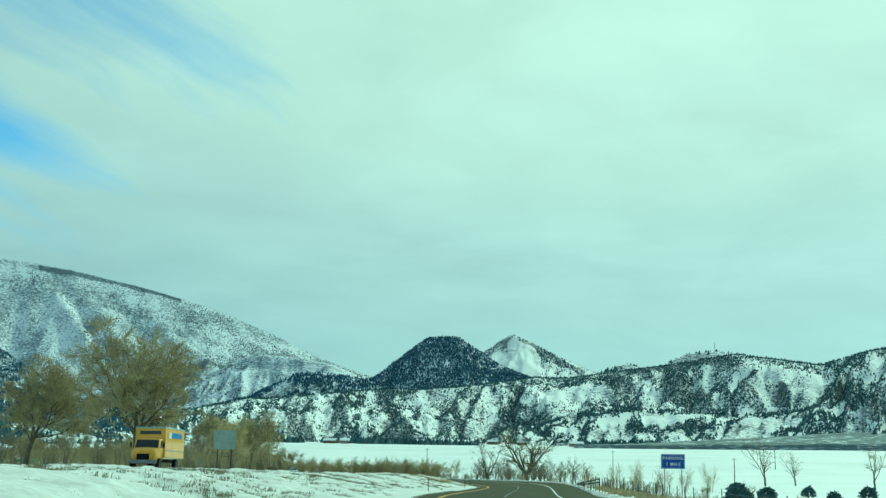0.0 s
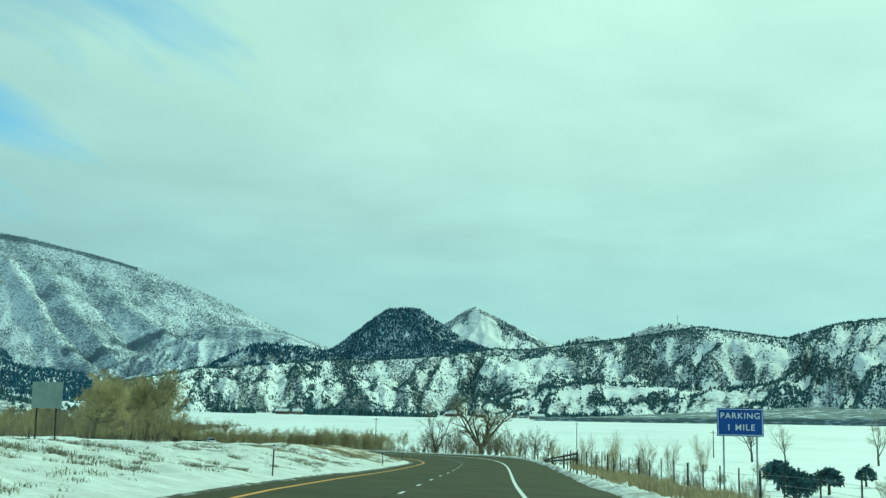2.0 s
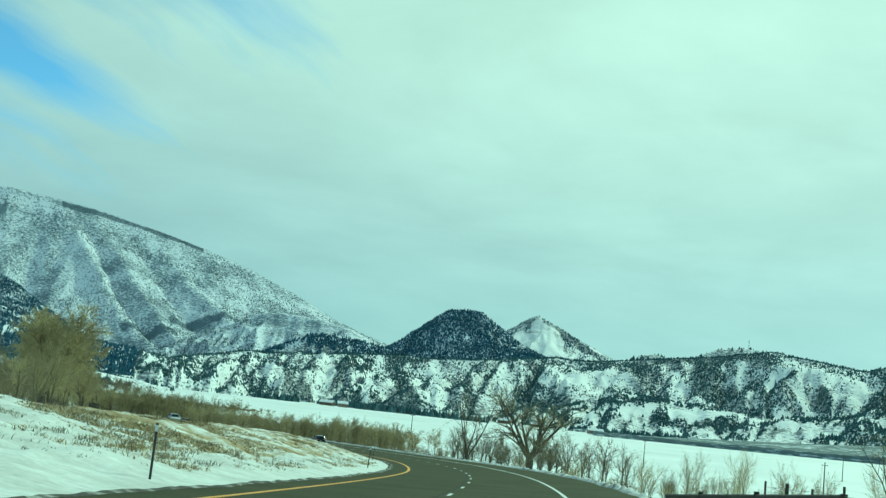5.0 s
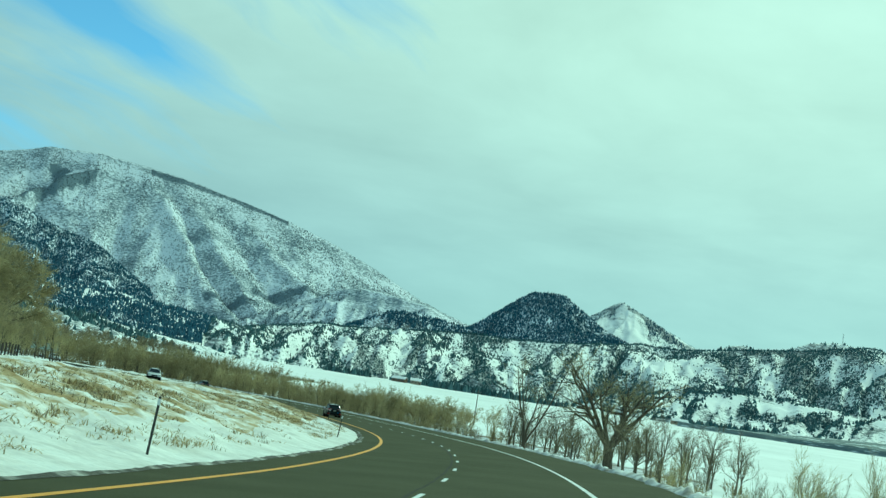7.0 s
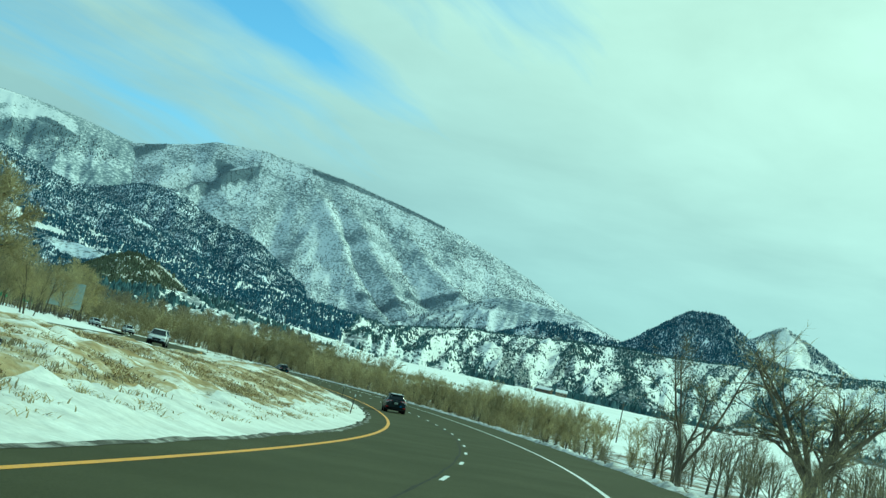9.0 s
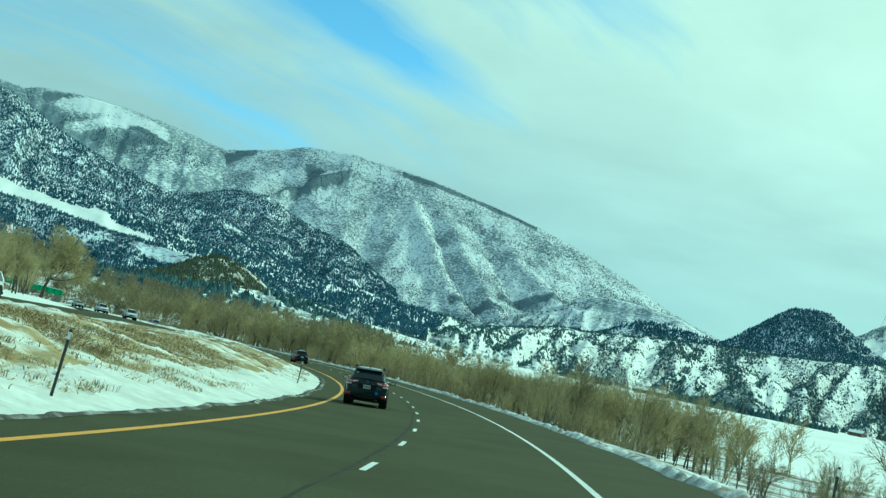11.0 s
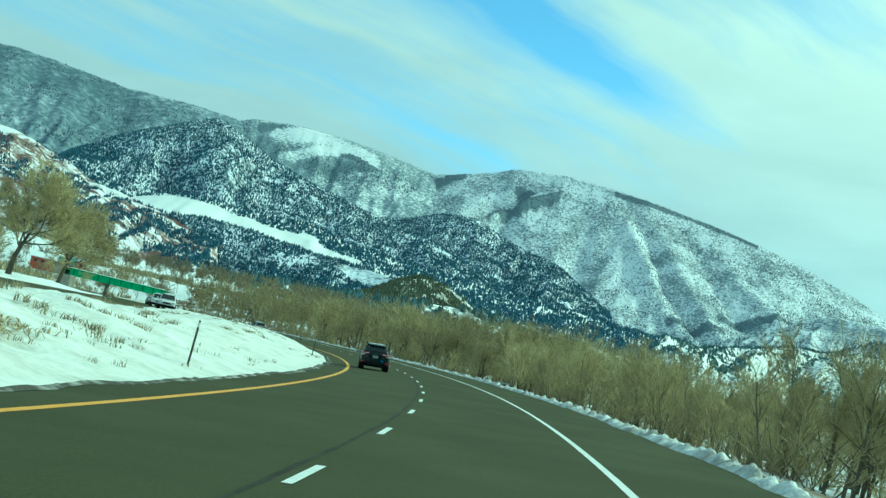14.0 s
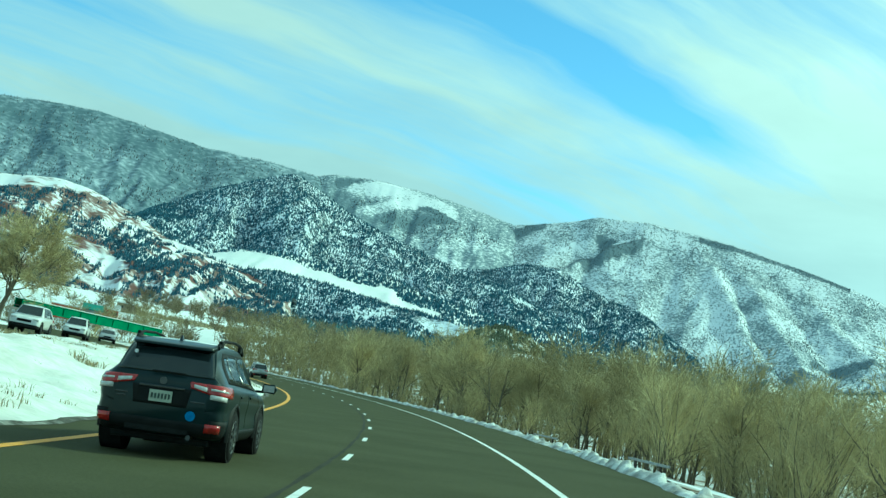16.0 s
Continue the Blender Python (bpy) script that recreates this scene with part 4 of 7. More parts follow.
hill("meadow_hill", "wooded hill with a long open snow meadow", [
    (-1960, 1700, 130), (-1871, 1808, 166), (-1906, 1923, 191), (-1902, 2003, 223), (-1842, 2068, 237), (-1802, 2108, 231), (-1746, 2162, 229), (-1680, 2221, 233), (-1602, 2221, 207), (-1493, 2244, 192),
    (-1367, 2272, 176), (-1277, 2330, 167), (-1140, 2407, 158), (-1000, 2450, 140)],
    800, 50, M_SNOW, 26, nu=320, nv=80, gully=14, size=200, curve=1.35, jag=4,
    trees=[dict(n=32000, size=5.4, label="dark evergreens round the snow meadow", patch=50, lo=0.15, hi=0.45, shape=TREE_CONE, mat=M_HAZYPINE,
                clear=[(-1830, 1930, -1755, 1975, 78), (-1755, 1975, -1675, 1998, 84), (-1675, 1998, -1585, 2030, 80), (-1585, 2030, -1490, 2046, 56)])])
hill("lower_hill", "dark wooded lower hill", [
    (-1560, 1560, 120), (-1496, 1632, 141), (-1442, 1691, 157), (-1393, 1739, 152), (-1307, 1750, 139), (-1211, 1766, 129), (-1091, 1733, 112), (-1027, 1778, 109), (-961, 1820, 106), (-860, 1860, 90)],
    330, 40, M_HAZYFOREST, 28, nu=240, nv=60, gully=12, size=120, curve=1.2, jag=4,
    trees=[dict(n=24000, size=3.4, label="dark evergreens on the lower hill", patch=45, lo=0.14, hi=0.42, shape=TREE_CONE, mat=M_HAZYPINE, rim=250,
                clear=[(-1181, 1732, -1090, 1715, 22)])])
hill("pinyon_hill", "rounded hill thick with pinyon", [
    (-1060, 1520, 50), (-1026, 1530, 67), (-984, 1538, 82), (-950, 1531, 96), (-928, 1546, 108), (-905, 1561, 106), (-880, 1581, 90), (-855, 1600, 66), (-800, 1620, 50)],
    420, 34, M_PINYONHILL, 30, nu=140, nv=50, gully=10, size=90, curve=1.1, jag=4,
    trees=[dict(n=7000, size=3.2, label="thick pinyon on the rounded hill", patch=24, lo=0.2, hi=0.6, mat=M_PINYON)])
hill("near_slope", "snowy slope dotted with juniper", [(-499, 800, 27), (-499, 867, 32), (-492, 932, 38), (-495, 989, 43), (-488, 1027, 45), (-467, 1061, 41), (-436, 1098, 37), (-406, 1144, 33)],
    160, 18, M_RIDGE, 32, nu=160, nv=30, gully=5, size=60, curve=1.2, jag=2,
    trees=[dict(n=1500, size=3.5, label=JUN, patch=40, lo=0.42, hi=0.6)])
hill("sage_flat", "grey sagebrush fan at the ridge's foot with little snow", [
    (-60, 1375, 38), (40, 1380, 44), (150, 1368, 50), (260, 1340, 56), (380, 1300, 63), (520, 1230, 72)],
    210, 34, M_SAGE, 34, nu=120, nv=30, gully=2, size=60, curve=1.0, jag=2)


# ---- bare trees, thickets and brush ----
def tube_chain(points, radii, sides):
    """A tapered tube along a bent line, in one piece."""
    p, r = np.array(points), np.array(radii)
    d = np.gradient(p, axis=0)
    d /= np.linalg.norm(d, axis=1)[:, None] + 1e-9
    ref = np.array([1.0, 0.2, 0.0]) if abs(d[0, 2]) > 0.8 else np.array([0.0, 0.1, 1.0])
    a = np.cross(d, ref)
    a /= np.linalg.norm(a, axis=1)[:, None]
    b = np.cross(d, a)
    ang = np.arange(sides) * 2 * math.pi / sides
    v = p[:, None] + (a[:, None] * np.cos(ang)[:, None] + b[:, None] * np.sin(ang)[:, None]) * r[:, None, None]
    n = len(p)
    i = np.arange(n * sides).reshape(n, sides)
    j = np.roll(i, -1, 1)
    return v.reshape(-1, 3), np.stack([i[:-1], i[1:], j[1:], j[:-1]], -1).reshape(-1, 4)


def ribbon_chain(points, radii, side):
    """A thin flat twig along a bent line."""
    p, r = np.array(points), np.array(radii)
    w = side[None] * r[:, None]
    v = np.stack([p - w, p + w], 1).reshape(-1, 3)
    i = np.arange(len(p) - 1)[:, None] * 2
    return v, i + np.array([0, 1, 3, 2])


def gather(chains):
    vs, fs, o = [], [], 0
    for v, f in chains:
        vs.append(v); fs.append(f + o); o += len(v)
    return np.concatenate(vs), np.concatenate(fs)


def branch(rng, out, at, way, length, r, level, plan):
    """Grows one limb and its side limbs; out[level] gathers the bent lines."""
    pieces, wander, lift = plan["pieces"][level], plan["wander"][level], plan["lift"][level]
    step, d = length / pieces, np.array(way, float)
    pts, rad, ways = [np.array(at, float)], [r], [d]
    for i in range(pieces):
        d = d + rng.normal(0, wander, 3) + np.array([0, 0, lift])
        d = d / np.linalg.norm(d)
        pts.append(pts[-1] + d * step); rad.append(r * (1 - plan.get("taper", (0.78,) * 6)[level] * (i + 1) / pieces)); ways.append(d)
    out[level].append((pts, rad))
    if level + 1 < len(plan["pieces"]):
        for n in range(plan["kids"][level]):
            f = rng.uniform(plan["from"][level], 1.0) * pieces
            i = min(pieces - 1, int(f))
            dd = ways[i + 1]
            side = rng.normal(0, 1, 3)
            side -= dd * (side @ dd)
            side /= np.linalg.norm(side)
            spread = rng.uniform(*plan["spread"][level])
            branch(rng, out, pts[i] + (pts[i + 1] - pts[i]) * (f - i), dd * math.cos(spread) + side * math.sin(spread),
                   length * plan["shrink"][level] * rng.uniform(0.65, 1.2) * (1.15 - 0.4 * f / pieces), max(rad[i + 1] * plan.get("thick", (0.62,) * 6)[level], plan["thin"]), level + 1, plan)


def tree(name, label, seed, height, trunk_r, plan, stems=1, bark=None, twig=None, lean=0.08, category="tree", fork=0.0, twig_r=0.026):
    rng = np.random.default_rng(seed)
    out = [[] for _ in plan["pieces"]]
    for k in range(stems):
        a = rng.uniform(0, 6.28)
        tilt = rng.normal(0, lean) if stems == 1 else rng.uniform(0.3 * lean, lean)
        way = np.array((math.cos(a) * tilt, math.sin(a) * tilt, 1.0))
        base = (0, 0, -0.4) if stems == 1 else (rng.normal(0, fork), rng.normal(0, fork), -0.4)
        branch(rng, out, base, way / np.linalg.norm(way), height * plan["bole"] * rng.uniform(0.75, 1.1), trunk_r, 0, plan)
    top = new(name)
    top.empty_display_size = 0.5
    tagged(top, label, category)
    if stems <= 3:
        for pts, rad in out[0]:
            mesh_object("trunk", *tube_chain(pts, rad, 7), bark or M_BARK, top)
        wood = []
    else:
        wood = [tube_chain(p, r, 4) for p, r in out[0]]
    wood += [tube_chain(p, r, 4) for lv in out[1:-2] for p, r in lv]
    fine, tips = [], []
    for p, r in out[-2]:
        if len(out) < 5:
            sd = rng.normal(0, 1, 3)
            fine.append(ribbon_chain(p, np.array(r) * 1.1 + 0.004, sd / np.linalg.norm(sd)))
        else:
            wood.append(tube_chain(p, r, 3))
    for p, r in out[-1]:
        sd = rng.normal(0, 1, 3)
        sd *= twig_r / np.linalg.norm(sd)
        tips += [p[0] - sd, p[0] + sd, p[-1]]
    wv, wf = gather(wood)
    if fine:
        tv, tf = gather(fine)
        crown = mesh_object("branch_frame", np.concatenate([wv, tv]), np.concatenate([wf, tf + len(wv)]), bark or M_BARK, top)
        crown.data.materials.append(twig or M_TWIG)
        crown.data.polygons.foreach_set("material_index", np.concatenate([np.zeros(len(wf), np.int32), np.ones(len(tf), np.int32)]))
    else:
        crown = mesh_object("branch_frame", wv, wf, bark or M_BARK, top)
    twigs = mesh_object("crown", np.array(tips), np.arange(len(tips)).reshape(-1, 3), twig or M_TWIG, top)
    twigs["label"] = "crown of fine bare twigs"
    return top


COTTONWOOD = dict(pieces=(6, 6, 4, 3, 1), wander=(0.05, 0.13, 0.18, 0.2, 0.25), lift=(0.02, 0.05, 0.06, 0.04, 0.0), kids=(9, 7, 7, 7), shrink=(0.85, 0.5, 0.5, 0.55),
                  spread=((0.5, 1.0), (0.4, 0.9), (0.4, 0.9), (0.4, 1.0)), thin=0.014, bole=0.52, **{"from": (0.35, 0.25, 0.2, 0.1)})
TWIGGY = dict(pieces=(6, 4, 2, 1), wander=(0.06, 0.13, 0.18, 0.22), lift=(0.02, 0.06, 0.06, 0.03), kids=(14, 9, 14), shrink=(0.5, 0.52, 0.8),
              spread=((0.4, 0.9), (0.3, 0.8), (0.3, 0.9)), thin=0.012, bole=0.85, **{"from": (0.30, 0.15, 0.1)})
WILLOW = dict(pieces=(5, 2, 1), wander=(0.08, 0.13, 0.2), lift=(0.03, 0.06, 0.05), kids=(9, 16), shrink=(0.42, 0.6),
              spread=((0.25, 0.6), (0.25, 0.7)), thin=0.010, bole=0.95, **{"from": (0.12, 0.1)})

M_DARKBARK = material("dark_bark", (0.12, 0.10, 0.068), 0.95, (0.06, 0.05, 0.035), scale=3.0, fine=0.25, fine_scale=18.0, bump=0.03, bump_scale=9.0, stretch=(1, 1, 0.25))
GROUND_Z = {}


def ground_at(x, y):
    return float(ground_height(np.array([x]), np.array([y]))[0])


def plant(ob, x, y, turn, scale, dz=-0.1):
    m = Matrix.Translation((x, y, ground_at(x, y) + dz)) @ Matrix.Rotation(turn, 4, "Z") @ Matrix.Diagonal((scale, scale, scale, 1))
    return m


def put_copy(ob, m):
    """copy_thing keeps the first one's scale, so the size goes in here."""
    made = copy_thing(ob, m)
    made.matrix_basis = m
    return made


# the two big cottonwoods by the shoulder: a short stout bole that forks into rising limbs
FORKED = dict(pieces=(4, 8, 5, 3, 1), wander=(0.05, 0.10, 0.17, 0.2, 0.25), lift=(0.02, 0.05, 0.04, 0.02, 0.0), kids=(7, 10, 8, 7), shrink=(4.3, 0.42, 0.5, 0.6),
              spread=((0.45, 1.15), (0.45, 0.95), (0.4, 0.9), (0.4, 1.0)), thin=0.016, bole=0.24, taper=(0.15, 0.8, 0.8, 0.8, 0.8), thick=(0.66, 0.6, 0.6, 0.6), **{"from": (0.78, 0.2, 0.15, 0.1)})
big = tree("cottonwood", "large bare cottonwood with a stout forked trunk beside the highway", 23, 15.0, 0.55, FORKED, stems=1, lean=0.05, bark=M_DARKBARK, twig=M_TWIG, twig_r=0.020)
big.matrix_basis = plant(big, -26.4, 331.0, 0.4, 1.22)
second = tree("cottonwood", "bare cottonwood with a narrow forked trunk on the snowy bank", 31, 11.5, 0.32, dict(FORKED, kids=(4, 9, 7, 6), shrink=(4.8, 0.36, 0.5, 0.6), spread=((0.2, 0.6), (0.45, 0.95), (0.4, 0.9), (0.4, 1.0))), stems=1, lean=0.05, bark=M_DARKBARK, twig=M_TWIG, twig_r=0.018)
second.matrix_basis = plant(second, -35.2, 318.6, 1.1, 0.86)
tall = tree("cottonwood", "tall full-crowned bare cottonwood beyond the opposite carriageway", 14, 15.0, 0.45, dict(COTTONWOOD, kids=(13, 10, 9, 14), shrink=(1.05, 0.58, 0.5, 0.8), spread=((0.6, 1.25), (0.4, 0.9), (0.4, 0.9), (0.4, 1.0))), stems=1, twig=M_TWIG2, twig_r=0.045)
tall.matrix_basis = plant(tall, -49.5, 127.0, 0.0, 1.0)

for s, u, k in ((139, -57, 0.8), (283, -46, 0.8), (352, -50, 1.0), (236, -51, 0.6), (497, -38, 0.75), (598, -34.5, 0.95), (312, -48, 0.7)):
    x, y, _z0 = road(s, u)
    put_copy(tall, plant(tall, float(x), float(y), 1.3 * s, k))

rng = np.random.default_rng(77)
protos = []
for i, (h, pl, st, tw) in enumerate([(8.5, TWIGGY, 1, M_TWIG), (9.5, TWIGGY, 2, M_TWIG2), (7.5, TWIGGY, 2, M_TWIG), (8.0, WILLOW, 9, M_TWIG2), (6.5, WILLOW, 10, M_TWIG), (9.0, TWIGGY, 1, M_TWIG2), (8.0, dict(TWIGGY, kids=(12, 8, 9)), 2, M_TWIG), (7.5, dict(TWIGGY, kids=(9, 7, 6)), 2, M_DARKTWIG), (6.0, dict(WILLOW, kids=(8, 10)), 8, M_DARKTWIG)]):
    protos.append(tree("bare_tree" if st < 5 else "willow_thicket",
                       ("slender leafless tree with fine olive twigs" if st < 5 else "many-stemmed leafless willow with tan twigs") + " in the roadside thicket",
                       100 + i, h, 0.13 if st < 5 else 0.045, pl, stems=st, twig=tw, twig_r=0.014, lean=0.15 if st < 5 else 0.45, fork=0.2 if st < 5 else 0.6, category="tree" if st < 5 else "shrub"))
for p in protos:
    p["group"] = "trees of the roadside thicket"
bush = tree("bare_bush", "low leafless brown bush in the snow", 140, 2.6, 0.03, dict(WILLOW, kids=(6, 7)), stems=11, twig=M_TWIG, lean=0.7, fork=0.4, category="shrub")
bush["group"] = "bushes along the highway"
used = set()


def scatter_trees(kinds, places, lo=0.75, hi=1.2):
    for x, y in places:
        i = kinds[rng.integers(len(kinds))]
        m = plant(protos[i], x, y, rng.uniform(0, 6.28), rng.uniform(lo, hi))
        if i not in used:
            used.add(i)
            protos[i].matrix_basis = m
        else:
            put_copy(protos[i], m)


def woods(name, label, kinds, places, seed, lo, hi, wide=0.035, mat=M_TWIG):
    """Trees too many and too far off to tell apart, joined."""
    r = np.random.default_rng(seed)
    shapes = []
    for k in range(4):
        out = [[] for _ in kinds["pieces"]]
        branch(r, out, (0, 0, -0.4), (0.03, 0.02, 1.0), 8.0 * kinds["bole"], 0.11, 0, kinds)
        v1, f1 = gather([tube_chain(p, q, 3) for p, q in out[0]] + [tube_chain(p, np.array(q) * 1.3, 3) for p, q in out[1]])
        tips = []
        for p, q in out[2] + out[3]:
            sd = r.normal(0, 1, 3)
            sd *= wide / np.linalg.norm(sd)
            tips += [p[0] - sd, p[0] + sd, p[-1]]
        f1 = np.concatenate([f1[:, [0, 1, 2]], f1[:, [0, 2, 3]]])
        shapes.append((np.concatenate([v1, np.array(tips)]), np.concatenate([f1, len(v1) + np.arange(len(tips)).reshape(-1, 3)])))
    vs, fs, o = [], [], 0
    for x, y in places:
        v, f = shapes[r.integers(4)]
        a, k = r.uniform(0, 6.28), r.uniform(lo, hi)
        rot = np.array([[math.cos(a), math.sin(a), 0], [-math.sin(a), math.cos(a), 0], [0, 0, 1]]) * k
        vs.append(v @ rot + np.array([x, y, ground_at(x, y) - 0.1])); fs.append(f + o); o += len(v)
    return tagged(mesh_object(name, np.concatenate(vs), np.concatenate(fs), mat), label, "woods", kind="stuff")


LIGHT = dict(TWIGGY, kids=(11, 7, 5))


def strip(n, s0, s1, u0, u1, keep=lambda s, u: True):
    out = []
    while len(out) < n:
        s, u = rng.uniform(s0, s1), rng.uniform(u0, u1)
        if keep(s, u):
            x, y, _ = road(s, u)
            out.append((float(x), float(y)))
    return out


# right-hand thicket below the shoulder: low beside the bend, taller further on
scatter_trees([0, 1, 2, 5], strip(62, 364, 412, 9.5, 24.0), 0.44, 0.70)
scatter_trees([0, 1, 2, 5], strip(74, 410, 472, 10.0, 24.0), 0.40, 0.66)
scatter_trees([0, 1, 2, 3, 5], strip(40, 470, 505, 10.0, 22.0), 0.50, 0.76)
scatter_trees([0, 1, 2, 5], strip(70, 503, 600, 10.0, 24.0), 0.75, 1.05)
woods("roadside_woods", "dense leafless woods where the highway bends", LIGHT, strip(110, 556, 680, 16.0, 46.0) + strip(40, 600, 800, 9.0, 40.0), 61, 0.95, 1.35)
woods("bend_woods", "leafless woods on the outside of the bend", LIGHT, strip(64, 510, 558, 14.0, 44.0), 66, 0.85, 1.15)
woods("bend_thicket", "leafless thicket below the outside of the bend", LIGHT, strip(110, 400, 512, 20.0, 46.0), 64, 0.55, 0.88)
scatter_trees([3, 4, 4], strip(56, 352, 620, 8.0, 14.0), 0.30, 0.50)
# the grove round the big cottonwoods
scatter_trees([7], strip(34, 294, 342, 17.0, 38.0), 0.62, 1.0)
scatter_trees([7, 8], strip(13, 288, 338, 15.0, 28.0), 0.34, 0.55)
scatter_trees([8], strip(10, 288, 338, 9.0, 14.0), 0.2, 0.32)
scatter_trees([6, 4, 0], strip(16, 338, 372, 11.0, 22.0), 0.28, 0.45)
scatter_trees([8, 8, 4], strip(22, 235, 300, 14.0, 34.0), 0.32, 0.55)
# loose trees out in the field
for x, y, k in ((37.0, 370.0, 0.74), (46.0, 377.0, 0.52), (63.0, 350.0, 0.66), (84.0, 392.0, 0.7)):
    put_copy(second, plant(second, x, y, 2.1 * x, k * 1.3))
scatter_trees([4, 4, 3, 6], [(6.5, 250.0), (1.5, 243.0), (-3.0, 252.0), (11.0, 258.0), (-7.5, 246.0), (15.0, 247.0)], 0.5, 0.72)
scatter_trees([8], strip(30, 108, 168, 10.0, 15.0), 0.16, 0.26)
# far side of the opposite carriageway
scatter_trees([0, 1, 2, 3, 5], strip(76, 262, 520, -47.0, -39.0, lambda s, u: not (296 < s < 344 and u > -44)), 0.48, 0.82)
woods("opposite_woods", "dense leafless woods beyond the opposite carriageway", LIGHT, strip(70, 262, 400, -72.0, -45.0), 62, 0.5, 0.85, mat=M_DARKTWIG)
woods("opposite_woods", "dense leafless woods beyond the opposite carriageway at the bend", LIGHT, strip(110, 400, 620, -72.0, -45.0), 67, 0.6, 0.98)
scatter_trees([8, 4], strip(50, 105, 275, -62.0, -41.0), 0.32, 0.58)


def bushes(places, lo, hi):
    for n, (x, y) in enumerate(places):
        m = plant(bush, x, y, rng.uniform(0, 6.28), rng.uniform(lo, hi))
        if not GROUND_Z.get("bush"):
            GROUND_Z["bush"] = True
            bush.matrix_basis = m
        else:
            put_copy(bush, m)


bushes(strip(18, 200, 300, 12.0, 40.0), 0.4, 0.8)
bushes(strip(60, 340, 600, 7.0, 13.0), 0.4, 0.9)
bushes(strip(10, 90, 170, 14.0, 40.0), 0.3, 0.5)


# ---- brush and grass on the median ----
def tufts(name, label, places, blades, height, spread, mat, seed, width=0.012):
    """Bunches of thin stalks standing on the snow, as one mesh."""
    r = np.random.default_rng(seed)
    P = np.array(places)
    n = len(P)
    k = blades
    base = np.repeat(P, k, 0) + np.concatenate([r.normal(0, spread * 0.35, (n * k, 2)), np.full((n * k, 1), -0.05)], 1)
    h = height * r.uniform(0.5, 1.2, (n, 1)).repeat(k, 1).ravel() * r.uniform(0.6, 1.1, n * k)
    a = r.uniform(0, 6.28, n * k)
    out = r.uniform(0.1, 0.75, n * k) * spread
    tip = base + np.stack([np.cos(a) * out, np.sin(a) * out, h], -1)
    w = width * r.uniform(0.6, 1.5, n * k)
    side = np.stack([-np.sin(a) * w, np.cos(a) * w, np.zeros(n * k)], -1)
    mid = (base + tip) / 2 + np.stack([np.cos(a) * -0.05, np.sin(a) * -0.05, 0.12 * h], -1)
    v = np.stack([base - side, base + side, mid + side * 0.8, mid - side * 0.8, tip], 1).reshape(-1, 3)
    o = (np.arange(n * k) * 5)[:, None]
    f = np.concatenate([o + np.array([0, 1, 2]), o + np.array([0, 2, 3]), o + np.array([3, 2, 4])], 0)
    return tagged(mesh_object(name, v, f, mat, smooth_shade=False), label, "grass" if mat is M_GRASS else "brush", kind="stuff")


def median_places(n, s0, s1, f0, f1, seed, patch=9.0, lo=0.45, hi=0.6):
    r = np.random.default_rng(seed)
    s = r.uniform(s0, s1, n * 6)
    f = r.uniform(f0, f1, n * 6)
    ou, _ = opposite(s)
    u = ROAD_L * (1 - f) + (ou + 5.0) * f
    x, y, _z0 = road(s, u)
    keep = r.uniform(0, 1, n * 6) < smooth(lo, hi, fbm(x / patch, y / patch, 3, seed))
    x, y = x[keep][:n], y[keep][:n]
    return np.stack([x, y, ground_height(x, y) + 0.15], -1)


tufts("sagebrush", "grey-green sagebrush clumps poking through the snow", median_places(1600, 30, 400, 0.18, 0.85, 5, 7.0, 0.36, 0.6), 18, 0.22, 0.50, M_SAGEBRUSH, 6, 0.013)
tufts("dry_grass", "golden dry grass on the snowy median", median_places(6000, 130, 392, 0.20, 0.80, 8, 6.0, 0.40, 0.60), 20, 0.17, 0.75, M_GRASS, 9, 0.020)
tufts("low_brush", "low straw-coloured grass half buried in the snow", median_places(4400, 150, 385, 0.07, 0.85, 17, 2.2, 0.40, 0.66), 12, 0.16, 0.6, M_GRASS, 18, 0.013)
tufts("sagebrush", "small grey clumps in the clean snow of the median", median_places(300, 392, 560, 0.25, 0.95, 25, 6.0, 0.36, 0.6), 30, 0.26, 0.5, M_SAGEBRUSH, 26, 0.013)
tufts("sagebrush", "grey-brown sagebrush clumps standing in the median's snow", median_places(2600, 40, 190, 0.10, 0.95, 35, 3.0, 0.30, 0.66), 18, 0.20, 0.42, M_SAGECLUMP, 36, 0.011)
tufts("weeds", "thin dry weeds at the snow's edge", median_places(220, 30, 560, 0.04, 0.25, 12), 14, 0.20, 0.3, M_SAGEBRUSH, 13, 0.008)
right = []
r_ = np.random.default_rng(31)
for s in r_.uniform(55, 150, 420):
    u = r_.uniform(6.2, 9.5)
    x, y, _z0 = road(s, u)
    right.append((float(x), float(y), ground_at(x, y) + 0.05))
tufts("dry_grass", "straw-coloured dry grass beside the fence", right, 30, 0.5, 0.4, M_GRASS, 32, 0.012)


# woods on the slope behind the overbridge
lane = np.array([[float(c) for c in road(q, w)[:2]] for q in range(400, 900, 6) for w in (0.0, -14.0, -28.0)])
far = []
while len(far) < 300:
    x, y = rng.uniform(-470, -250), rng.uniform(500, 740)
    if np.hypot(lane[:, 0] - x, lane[:, 1] - y).min() > 17 and vnoise(x / 40, y / 40, 5) > 0.34:
        far.append((x, y))
woods("hillside_woods", "brown leafless woods on the slope behind the overbridge", LIGHT, far, 63, 0.7, 1.15, 0.075, M_DARKTWIG)

brush = []
